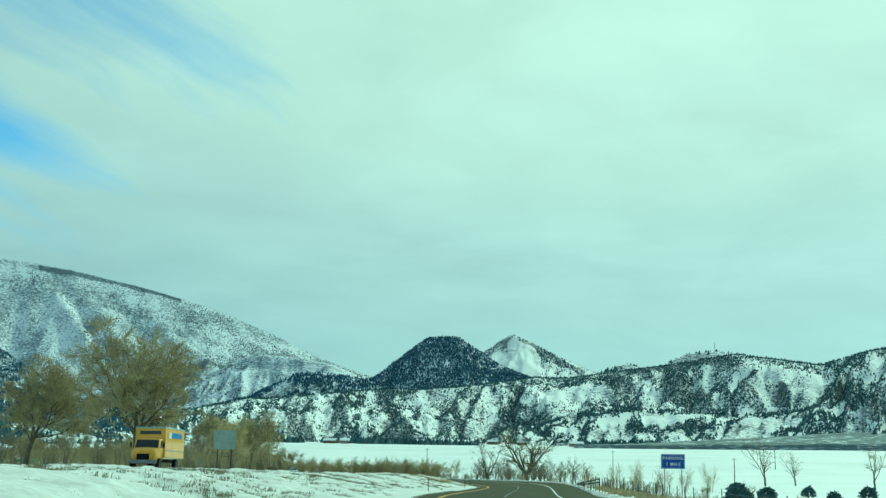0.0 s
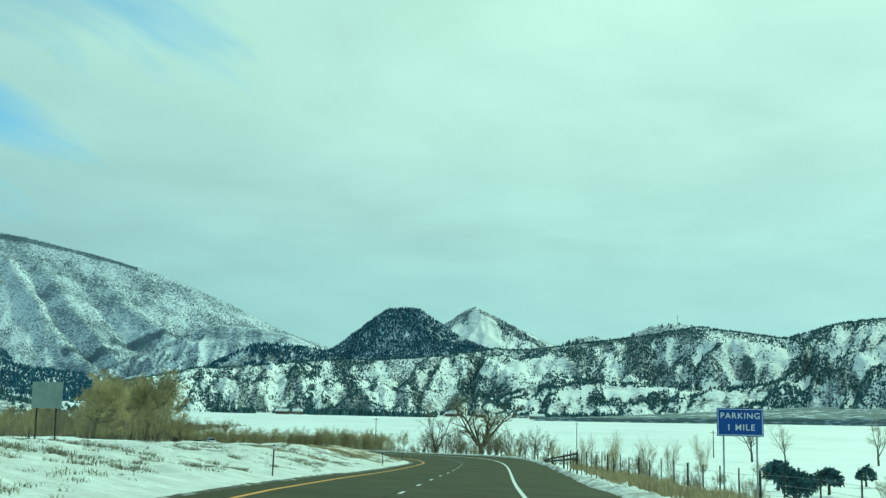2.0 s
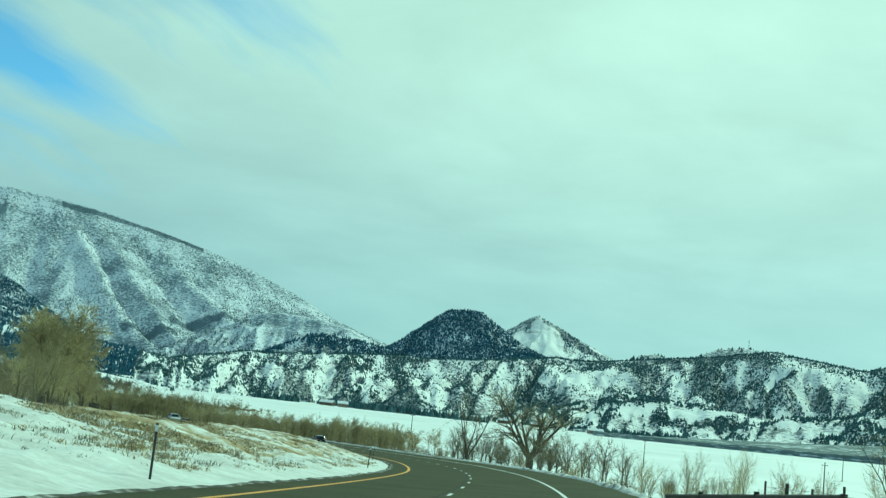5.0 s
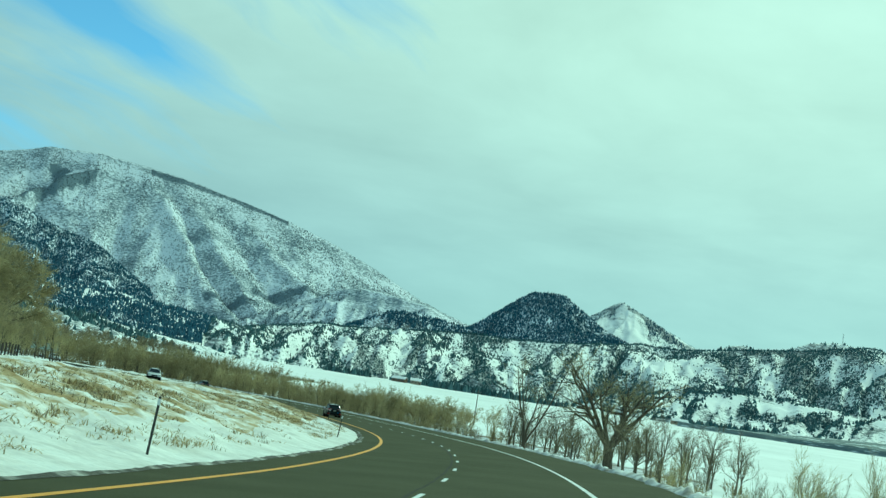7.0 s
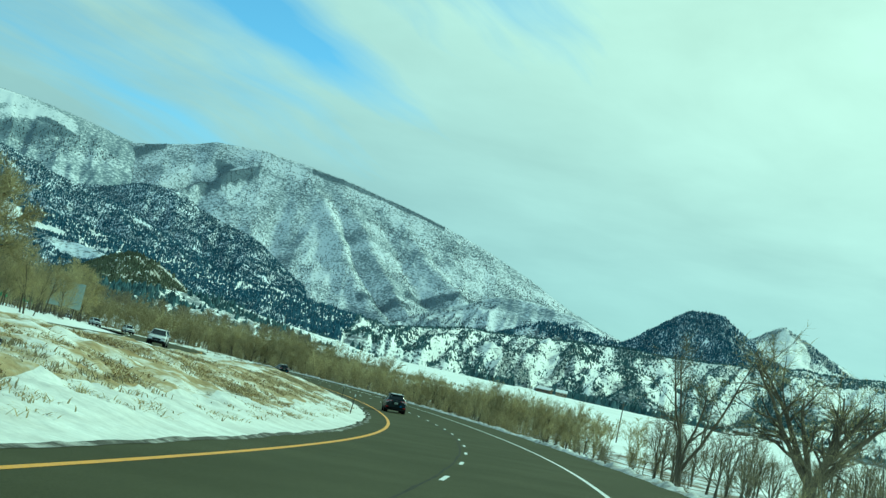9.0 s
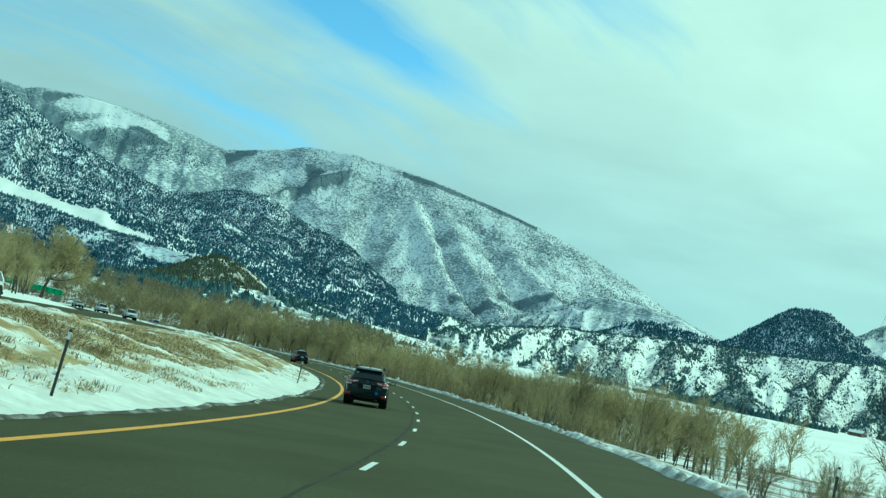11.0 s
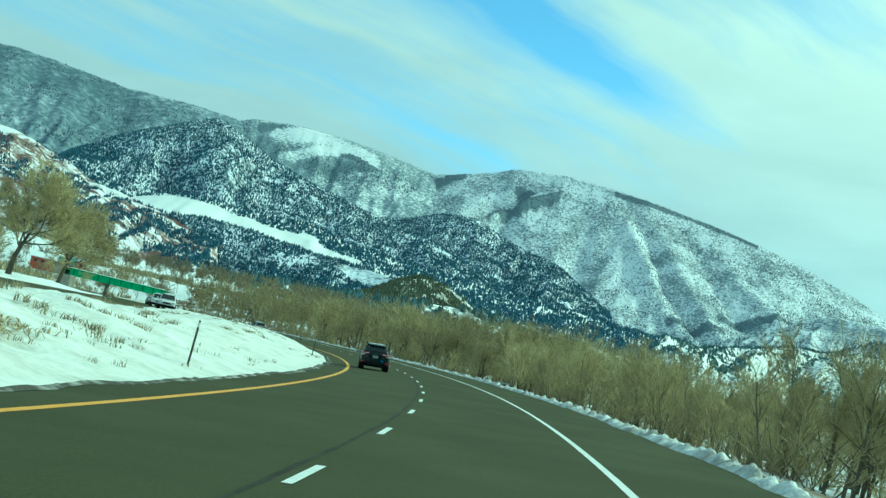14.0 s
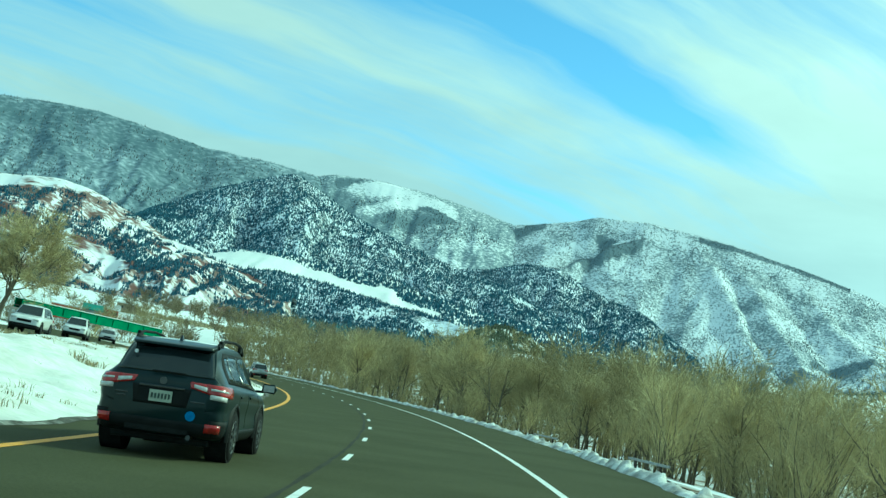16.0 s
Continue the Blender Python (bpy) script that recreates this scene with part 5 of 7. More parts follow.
while len(brush) < 5200:
    x, y = rng.uniform(-480, -200), rng.uniform(450, 760)
    if np.hypot(lane[:, 0] - x, lane[:, 1] - y).min() > 9 and vnoise(x / 22, y / 22, 15) > 0.34:
        brush.append((x, y, ground_at(x, y)))
tufts("hillside_brush", "low brown leafless brush on the snowy slope by the overbridge", brush, 9, 1.4, 1.6, M_SAGEBRUSH, 65, 0.12)

# leaf litter, dead grass and snow under the thicket
ss = np.arange(325, 760, 2.5)
S, TT = np.meshgrid(ss, np.linspace(0, 1, 24), indexing="ij")
U = ROAD_R + 1.3 + (46.0 - 6.0 * smooth(400, 340, S)) * TT
X, Y, _ = road(S, U)
Z = ground_height(X, Y) + 0.03 + 0.3 * (fbm(X / 2.5, Y / 2.5, 3, 91) - 0.35) - 0.5 * smooth(0.93, 1, TT) - 0.5 * smooth(332, 325, S)
M_LITTER = material("leaf_litter_and_snow", (0.15, 0.105, 0.06), 0.95, (0.70, 0.72, 0.75), scale=0.22, detail=8.0, spread=(0.42, 0.56), fine=0.2, fine_scale=5.0, bump=0.1, bump_scale=3.0)
tagged(sheet("thicket_floor", X, Y, Z, M_LITTER, flip=True), "brown leaf litter with patches of snow under the thicket", "ground", kind="structure")


# ---- things: shared part helpers ----
def part(name, bm, mat, parent, label="", smooth_shade=False):
    me = bpy.data.meshes.new(name)
    bmesh.ops.recalc_face_normals(bm, faces=bm.faces)
    bm.to_mesh(me)
    bm.free()
    if smooth_shade:
        for p in me.polygons:
            p.use_smooth = True
    me.materials.append(mat)
    ob = new(name, me)
    ob.parent = parent
    return tagged(ob, label)


def box_bm(size, at=(0, 0, 0), bevel=0.0, bm=None):
    own = bmesh.new()
    bmesh.ops.create_cube(own, size=1.0, matrix=Matrix.Diagonal((*size, 1)))
    if bevel:
        bmesh.ops.bevel(own, geom=own.edges[:], offset=bevel, segments=2, affect="EDGES", profile=0.6)
    bmesh.ops.translate(own, verts=own.verts, vec=at)
    if bm is None:
        return own
    tmp = bpy.data.meshes.new("tmp")
    own.to_mesh(tmp); own.free()
    bm.from_mesh(tmp)
    bpy.data.meshes.remove(tmp)
    return bm


def cyl_bm(r1, r2, depth, at=(0, 0, 0), axis="Z", segments=16):
    bm = bmesh.new()
    m = {"Z": Matrix.Identity(4), "X": Matrix.Rotation(radians(90), 4, "Y"), "Y": Matrix.Rotation(radians(90), 4, "X")}[axis]
    bmesh.ops.create_cone(bm, cap_ends=True, segments=segments, radius1=r1, radius2=r2, depth=depth, matrix=Matrix.Translation(at) @ m)
    return bm


def panel_bm(corners, thick=0.012, inset=0.0):
    """A thin plate on four or more corners in space."""
    pts = [Vector(c) for c in corners]
    n = (pts[1] - pts[0]).cross(pts[2] - pts[0]).normalized()
    bm = bmesh.new()
    a = [bm.verts.new(p + n * thick) for p in pts]
    b = [bm.verts.new(p - n * thick) for p in pts]
    bm.faces.new(a); bm.faces.new(b[::-1])
    for i in range(len(pts)):
        j = (i + 1) % len(pts)
        bm.faces.new((a[i], b[i], b[j], a[j]))
    return bm


def thing(name, label, category, x, y, z, turn=0.0, lean=0.0, group=""):
    top = new(name)
    top.matrix_basis = Matrix.Translation((x, y, z)) @ Matrix.Rotation(turn, 4, "Z") @ Matrix.Rotation(lean, 4, "Y")
    top.empty_display_size = 0.3
    return tagged(top, label, category, group)


M_METAL = material("galvanised_steel", (0.36, 0.36, 0.36), 0.5, (0.24, 0.24, 0.25), scale=4.0, metal=0.7)
M_POST = material("weathered_post", (0.065, 0.055, 0.045), 0.9, (0.035, 0.03, 0.027), scale=5.0, fine=0.2, fine_scale=30, bump=0.01, bump_scale=20)
M_BLUE = material("blue_sign_sheeting", (0.008, 0.045, 0.26), 0.35, (0.01, 0.055, 0.30), scale=2.0)
M_SIGNWHITE = material("white_sign_sheeting", (0.72, 0.74, 0.76), 0.4, (0.62, 0.64, 0.66), scale=6.0)
M_SIGNBACK = material("sign_back_aluminium", (0.40, 0.46, 0.43), 0.6, (0.31, 0.37, 0.345), scale=1.5, metal=0.1)
M_GREENBEAM = material("green_painted_steel", (0.015, 0.22, 0.085), 0.45, (0.012, 0.15, 0.06), scale=0.8, fine=0.1, fine_scale=8)
M_DARKPOST = material("dark_marker_post", (0.035, 0.035, 0.032), 0.7, (0.06, 0.055, 0.05), scale=3.0)
M_WOODPOLE = material("utility_pole_wood", (0.13, 0.10, 0.075), 0.9, (0.08, 0.065, 0.05), scale=2.0, stretch=(1, 1, 0.2), fine=0.2, fine_scale=12)


# ---- blue services sign ----
def text_part(body, size, x, z, parent, mat, name):
    cu = bpy.data.curves.new(name, "FONT")
    cu.body, cu.size, cu.align_x, cu.align_y, cu.extrude = body, size, "CENTER", "CENTER", 0.004
    cu.space_character = 1.18
    cu.offset = 0.003
    ob = new(name, cu)
    ob.parent = parent
    ob.matrix_basis = Matrix.Translation((x, -0.028, z)) @ Matrix.Rotation(radians(90), 4, "X")
    cu.materials.append(mat)
    return ob


def services_sign():
    x, y = 4.1, 95.9
    g = ground_at(x, y)
    t = thing("road_sign", "blue rectangular road sign reading PARKING 1 MILE on two posts", "road sign", x, y, g - 0.15, heading(96) - radians(3))
    top = 3.42 - g + 0.15
    w, h = 1.74, 1.06
    part("panel", box_bm((w, 0.03, h), (0, 0, top - h / 2), 0.012), M_BLUE, t, "blue reflective panel")
    for zz, hh in ((top - 0.045, 0.022), (top - h + 0.045, 0.022)):
        part("border", box_bm((w - 0.07, 0.008, hh), (0, -0.019, zz)), M_SIGNWHITE, t, "thin white border strip")
    for xx in (-w / 2 + 0.045, w / 2 - 0.045):
        part("border", box_bm((0.022, 0.008, h - 0.11), (xx, -0.019, top - h / 2)), M_SIGNWHITE, t, "thin white border strip")
    text_part("PARKING", 0.315, 0, top - 0.30, t, M_SIGNWHITE, "lettering")
    text_part("1 MILE", 0.325, 0.02, top - 0.74, t, M_SIGNWHITE, "lettering")
    for xx in (-0.62, 0.62):
        part("post", box_bm((0.06, 0.05, top + 0.2), (xx, 0.05, (top - 0.2) / 2), 0.006), M_METAL, t, "steel sign post")


services_sign()


# ---- delineator posts on the median ----
def delineator(s, u, tilt, tall=1.3):
    x, y, _ = road(s, u)
    t = thing("marker_post", "thin dark roadside marker post in the snow", "marker post", float(x), float(y), ground_at(x, y) + 0.02, heading(s), tilt, "marker posts along the median")
    part("post", box_bm((0.055, 0.035, tall + 0.3), (0, 0, tall / 2 - 0.15), 0.008), M_DARKPOST, t)
    part("reflector", box_bm((0.06, 0.012, 0.14), (0, -0.024, tall - 0.12), 0.004), M_SIGNWHITE, t, "small pale reflector")


for s, tilt in ((98, 0.02), (148, 0.0), (198, 0.05), (241.5, 0.08), (302, 0.06), (348, 0.03), (399, 0.05), (446.5, 0.06), (497, 0.02)):
    delineator(s, -8.6, tilt)
for s in (255, 305):
    delineator(s, 6.3, 0.02, 1.25)

# ---- fence by the field: steel stakes and wire ----
r_ = np.random.default_rng(5)
fence_pts = []
for i in range(34):
    s = 62 + 2.9 * i
    u = float(np.interp(s, [62, 84, 94, 125, 150, 165], [16.5, 12.9, 10.9, 8.0, 6.8, 6.6]))
    x, y, _ = road(s, u)
    fence_pts.append((float(x), float(y), ground_at(x, y)))
fence = thing("fence", "wire stock fence on dark stakes along the snowy field", "fence", fence_pts[0][0], fence_pts[0][1], fence_pts[0][2])
o = fence.matrix_basis.translation
for i, (x, y, z) in enumerate(fence_pts):
    hgt = 1.35 + r_.uniform(-0.08, 0.12)
    wdt = 0.11 if i % 4 == 0 else 0.07
    bm = cyl_bm(wdt / 2, wdt / 2 * 0.9, hgt + 0.4, (x - o.x, y - o.y, z - o.z + hgt / 2 - 0.2), segments=7)
    part("stake", bm, M_POST, fence)
for hgt in (0.45, 0.85, 1.2):
    pts = [(x - o.x, y - o.y, z - o.z + hgt) for x, y, z in fence_pts]
    v, f = tube_chain(pts, [0.007] * len(pts), 3)
    mesh_object("wire", v, f, M_METAL, fence)

far_pts = []
for i in range(13):
    x, y, _ = road(283 + 1.9 * i, -40.2)
    far_pts.append((float(x), float(y), ground_at(x, y)))
far_fence = thing("fence", "short row of dark fence stakes beyond the opposite carriageway", "fence", *far_pts[0])
for x, y, z in far_pts:
    part("stake", cyl_bm(0.09, 0.08, 1.7, (x - far_pts[0][0], y - far_pts[0][1], z - far_pts[0][2] + 0.45), segments=7), M_POST, far_fence)
v, f = tube_chain([(x - far_pts[0][0], y - far_pts[0][1], z - far_pts[0][2] + 1.05) for x, y, z in far_pts], [0.03] * len(far_pts), 4)
mesh_object("rail", v, f, M_POST, far_fence)

# brace at the fence's end
fx, fy, fz = fence_pts[-4]
rx, ry, _ = (float(c) for c in road(172, 5.6))
rz = ground_at(rx, ry)
rail = thing("fence_brace", "weathered timber brace sloping from the fence's end to the shoulder", "fence", fx, fy, fz)
for k, tall_ in ((0.0, 1.25), (0.35, 1.0), (0.7, 0.7)):
    part("post", box_bm((0.15, 0.15, tall_ + 0.5), (k * (rx - fx), k * (ry - fy), k * (rz - fz) + tall_ / 2 - 0.25), 0.01), M_POST, rail)
for z0, z1 in ((1.15, 0.25), (0.75, 0.1)):
    v, f = tube_chain([(0, 0, z0), (0.5 * (rx - fx), 0.5 * (ry - fy), 0.5 * (z0 + z1 + rz - fz)), (rx - fx, ry - fy, z1 + rz - fz)], [0.09, 0.085, 0.08], 7)
    mesh_object("beam", v, f, M_POST, rail)


# low rail remnants beyond the windrow
for s in (470, 492):
    x, y, _ = road(s, 7.4)
    t = thing("guard_rail", "short length of pale rail low behind the snow windrow", "guard rail", float(x), float(y), ground_at(x, y), heading(s))
    part("beam", box_bm((0.07, 6.5, 0.09), (0, 0, 0.36), 0.02), M_METAL, t)
    for yy in (-2.0, 2.0):
        part("post", box_bm((0.08, 0.08, 0.6), (0.03, yy, 0.08), 0.01), M_POST, t)


# ---- sign backs facing the oncoming traffic ----
def sign_back(x, y, w, h, low, turn):
    t = thing("road_sign", "back of a large ribbed aluminium sign facing the oncoming traffic", "road sign", x, y, ground_at(x, y), turn)
    part("panel", box_bm((w, 0.03, h), (0, 0, low + h / 2), 0.01), M_SIGNBACK, t)
    for k in range(5):
        part("rib", box_bm((w, 0.05, 0.06), (0, -0.035, low + h * (k + 0.5) / 5)), M_SIGNBACK, t)
    for xx in (-w * 0.32, w * 0.32):
        part("post", box_bm((0.12, 0.12, low + h), (xx, 0.06, (low + h) / 2 - 0.15), 0.01), M_POST, t)


sign_back(-123.6, 360.8, 4.4, 3.4, 4.5 - ground_at(-123.6, 360.8), heading(385))
sign_back(-49.0, 153.1, 2.7, 2.3, 4.7 - ground_at(-49.0, 153.1), heading(150))


# ---- utility poles in the field ----
def utility_pole(x, y, tall, turn):
    t = thing("utility_pole", "thin wooden utility pole standing in the snowy field", "utility pole", x, y, ground_at(x, y) - 0.3, turn, 0.0, "utility poles in the field")
    part("pole", cyl_bm(0.17, 0.11, tall, (0, 0, tall / 2), segments=9), M_WOODPOLE, t, smooth_shade=True)
    part("crossarm", box_bm((2.2, 0.1, 0.12), (0, 0, tall - 0.7), 0.01), M_WOODPOLE, t)
    for xx in (-0.95, 0.0, 0.95):
        part("insulator", cyl_bm(0.05, 0.04, 0.16, (xx, 0, tall - 0.56), segments=8), M_SIGNWHITE, t)


for x, y in ((-9.4, 606.0), (70.0, 660.0), (33.0, 429.0), (-90.0, 560.0)):
    utility_pole(x, y, 11.0 if y > 500 else 8.0, 0.7)

# ---- radio mast on the far hill ----
mx, my, mz = 150.0, 2430.0, 242.0
mast = thing("radio_mast", "thin lattice radio mast on the hilltop", "radio mast", mx, my, mz)
for a in range(3):
    px, py = 0.9 * math.cos(a * 2.094), 0.9 * math.sin(a * 2.094)
    v, f = tube_chain([(px, py, -3), (px * 0.4, py * 0.4, 22.0)], [0.22, 0.16], 5)
    mesh_object("leg", v, f, M_METAL, mast)
for k in range(6):
    part("ring", cyl_bm(0.95 - 0.09 * k, 0.95 - 0.09 * k, 0.3, (0, 0, 2 + 3.4 * k), segments=8), M_METAL, mast)
part("antenna", cyl_bm(0.9, 0.9, 0.7, (0.9, 0, 16.0), "Y", 12), M_SIGNWHITE, mast, "white dish antenna")
hut = thing("equipment_hut", "small pale hut beside the hilltop mast", "hut", mx + 14, my - 4, mz - 2)
part("wall", box_bm((9, 5, 4), (0, 0, 1.0), 0.05), M_SIGNWHITE, hut)
part("roof", box_bm((9.8, 5.8, 0.5), (0, 0, 3.2), 0.1), M_SIGNBACK, hut)

# ---- green girder over the side road ----
a, b = Vector((-254.5, 503.0, 6.9)), Vector((-259.2, 530.3, 7.8))
d = b - a
ga = ground_at(a.x, a.y)
girder = thing("bridge", "overbridge of green-painted steel plate girders across the side road", "bridge", a.x, a.y, ga, math.atan2(d.y, d.x))
n = d.length
zz = a.z - ga
part("girder", box_bm((n + 1, 0.10, 1.2), (n / 2, -0.7, zz)), M_GREENBEAM, girder, "green plate girder")
part("girder", box_bm((n + 1, 0.10, 1.2), (n / 2, 0.7, zz)), M_GREENBEAM, girder, "green plate girder")
for sy in (-0.7, 0.7):
    for sz in (-0.62, 0.62):
        part("flange", box_bm((n + 1, 0.34, 0.06), (n / 2, sy, zz + sz), 0.01), M_GREENBEAM, girder)
for k in range(9):
    part("stiffener", box_bm((0.06, 0.16, 0.9), (0.5 + k * n / 8.3, -0.8, zz), 0.0), M_GREENBEAM, girder)
part("deck", box_bm((n + 1, 1.4, 0.12), (n / 2, 0, zz - 0.3)), M_POST, girder)
M_CONCRETE = material("weathered_concrete", (0.34, 0.32, 0.27), 0.85, (0.24, 0.225, 0.19), scale=1.2, fine=0.15, fine_scale=14, bump=0.01, bump_scale=10)
part("deck_snow", box_bm((n + 0.8, 1.5, 0.10), (n / 2, 0, zz + 0.70), 0.03), M_SNOW, girder, "snow lying on the deck")
part("pier", cyl_bm(0.42, 0.42, zz - 0.3, (n * 0.40, 0, (zz - 0.9) / 2 - 0.1), segments=14), M_CONCRETE, girder, "round concrete pier", True)
part("pier_cap", box_bm((0.9, 1.9, 0.4), (n * 0.40, 0, zz - 0.82), 0.04), M_CONCRETE, girder, "concrete pier cap")
part("abutment", box_bm((1.2, 2.4, zz + 0.4), (-0.1, 0, (zz - 0.62) / 2 - 0.5), 0.05), M_CONCRETE, girder, "concrete abutment")
part("abutment", box_bm((1.2, 2.4, zz + 0.4), (n + 0.1, 0, (zz - 0.62) / 2 - 0.5), 0.05), M_CONCRETE, girder, "concrete abutment")


# ---- vehicles ----
def paint(name, c, rough=0.3, metal=0.3):
    return material(name, c, rough, tuple(0.85 * v for v in c), scale=1.5, metal=metal, coat=0.6, fine=0.05, fine_scale=30)


M_TEAL = material("dark_teal_paint", (0.004, 0.012, 0.014), 0.28, (0.005, 0.015, 0.017), scale=1.5, spec=0.22, coat=0.13)
M_SILVER = paint("silver_paint", (0.42, 0.43, 0.43), 0.35, 0.6)
M_WHITEPAINT = paint("white_paint", (0.72, 0.73, 0.72), 0.35, 0.0)
M_BLACKPAINT = paint("black_paint", (0.018, 0.019, 0.021))
M_TRUCKYELLOW = paint("yellow_truck_paint", (0.78, 0.40, 0.015), 0.45, 0.0)
M_PLASTIC = material("black_cladding", (0.010, 0.011, 0.011), 0.6, (0.014, 0.015, 0.015), scale=6.0, spec=0.1)
M_TYRE = material("tyre_rubber", (0.010, 0.010, 0.010), 0.85, (0.017, 0.016, 0.016), scale=12.0, spec=0.12)
M_RIM = material("dark_alloy", (0.06, 0.06, 0.064), 0.4, (0.11, 0.11, 0.11), scale=5.0, metal=0.7)
M_REDLENS = material("red_lamp_lens", (0.32, 0.012, 0.014), 0.18, (0.22, 0.008, 0.010), scale=20.0, coat=0.5)
M_CLEARLENS = material("clear_lamp_lens", (0.62, 0.60, 0.58), 0.15, (0.45, 0.44, 0.42), scale=25.0, coat=0.5)
M_PLATE = material("plate", (0.42, 0.44, 0.36), 0.5, (0.34, 0.36, 0.30), scale=20.0)
M_PLATEBAR = material("plate_bar", (0.05, 0.07, 0.06), 0.6)
M_STICKER = material("blue_sticker", (0.03, 0.20, 0.50), 0.5, (0.025, 0.14, 0.38), scale=20)
M_GLASS = material("tinted_glass", (0.012, 0.018, 0.020), 0.06, (0.016, 0.022, 0.024), scale=1.0, spec=0.5)


def loft(stations, cap=True):
    """A closed skin over rings of equal count."""
    bm = bmesh.new()
    rings = [[bm.verts.new(p) for p in st] for st in stations]
    n = len(rings[0])
    for a, b in zip(rings, rings[1:]):
        for i in range(n):
            bm.faces.new((a[i], a[(i + 1) % n], b[(i + 1) % n], b[i]))
    if cap:
        bm.faces.new(rings[0]); bm.faces.new(rings[-1][::-1])
    return bm


def ring(y, hw, zb, zt, crown=0.03, tuck=0.9):
    """One cross-section of a body shell: sill, flank, shoulder, crowned top."""
    half = [(0.0, zb), (hw * 0.72, zb), (hw * tuck, zb + 0.05), (hw * 0.985, zb + 0.3 * (zt - zb)), (hw, zb + 0.55 * (zt - zb)), (hw * 0.985, zb + 0.82 * (zt - zb)), (hw * 0.93, zt), (hw * 0.55, zt + crown * 0.7), (0.0, zt + crown)]
    return [(x, y, z) for x, z in half] + [(-x, y, z) for x, z in half[-2:0:-1]]


def cabin_ring(y, hwb, hwt, zb, zt):
    half = [(0.0, zb), (hwb, zb), (hwb * 0.99, zb + 0.04), (hwt * 1.04, zt - 0.07), (hwt * 0.96, zt - 0.015), (hwt * 0.55, zt + 0.02), (0.0, zt + 0.03)]
    return [(x, y, z) for x, z in half] + [(-x, y, z) for x, z in half[-2:0:-1]]


def wheel(parent, x, y, r, w=0.22):
    side = 1 if x > 0 else -1
    t = part("wheel", cyl_bm(r * 0.66, r * 0.66, w * 0.9, (x, y, r), "X", 20), M_PLASTIC, parent)
    bm = bmesh.new()
    prof = [(-w / 2, r * 0.64), (-w / 2, r * 0.93), (-w * 0.36, r), (w * 0.36, r), (w / 2, r * 0.93), (w / 2, r * 0.64)]
    rows = []
    for k in range(24):
        a = k * 2 * math.pi / 24
        rows.append([bm.verts.new((x + px, y + pr * math.cos(a), r + pr * math.sin(a))) for px, pr in prof])
    for k in range(24):
        a, b = rows[k], rows[(k + 1) % 24]
        for i in range(len(prof) - 1):
            bm.faces.new((a[i], a[i + 1], b[i + 1], b[i]))
    part("tyre", bm, M_TYRE, t, "black tyre", True)
    bm = None
    for k in range(5):
        own = box_bm((0.03, 0.045, r * 1.22), (0, 0, 0), 0.01)
        bmesh.ops.rotate(own, verts=own.verts, matrix=Matrix.Rotation(k * math.pi / 5, 3, "X"))
        bmesh.ops.translate(own, verts=own.verts, vec=(x + side * w * 0.46, y, r))
        if bm is None:
            bm = own
        else:
            tmp = bpy.data.meshes.new("tmp"); own.to_mesh(tmp); own.free(); bm.from_mesh(tmp); bpy.data.meshes.remove(tmp)
    part("rim", bm, M_RIM, t, "alloy rim with spokes")
    part("hub_cap", cyl_bm(r * 0.17, r * 0.14, 0.03, (x + side * w * 0.50, y, r), "X", 14), M_RIM, t)
    lip, rows = bmesh.new(), []
    for k in range(28):
        a = k * 2 * math.pi / 28
        rows.append([lip.verts.new((x + side * w * px, y + r * pr * math.cos(a), r + r * pr * math.sin(a))) for px, pr in ((0.40, 0.60), (0.51, 0.63), (0.51, 0.665), (0.46, 0.68))])
    for k in range(28):
        a, b = rows[k], rows[(k + 1) % 28]
        for i in range(3):
            lip.faces.new((a[i], a[i + 1], b[i + 1], b[i]))
    part("rim_lip", lip, M_RIM, t, "", True)


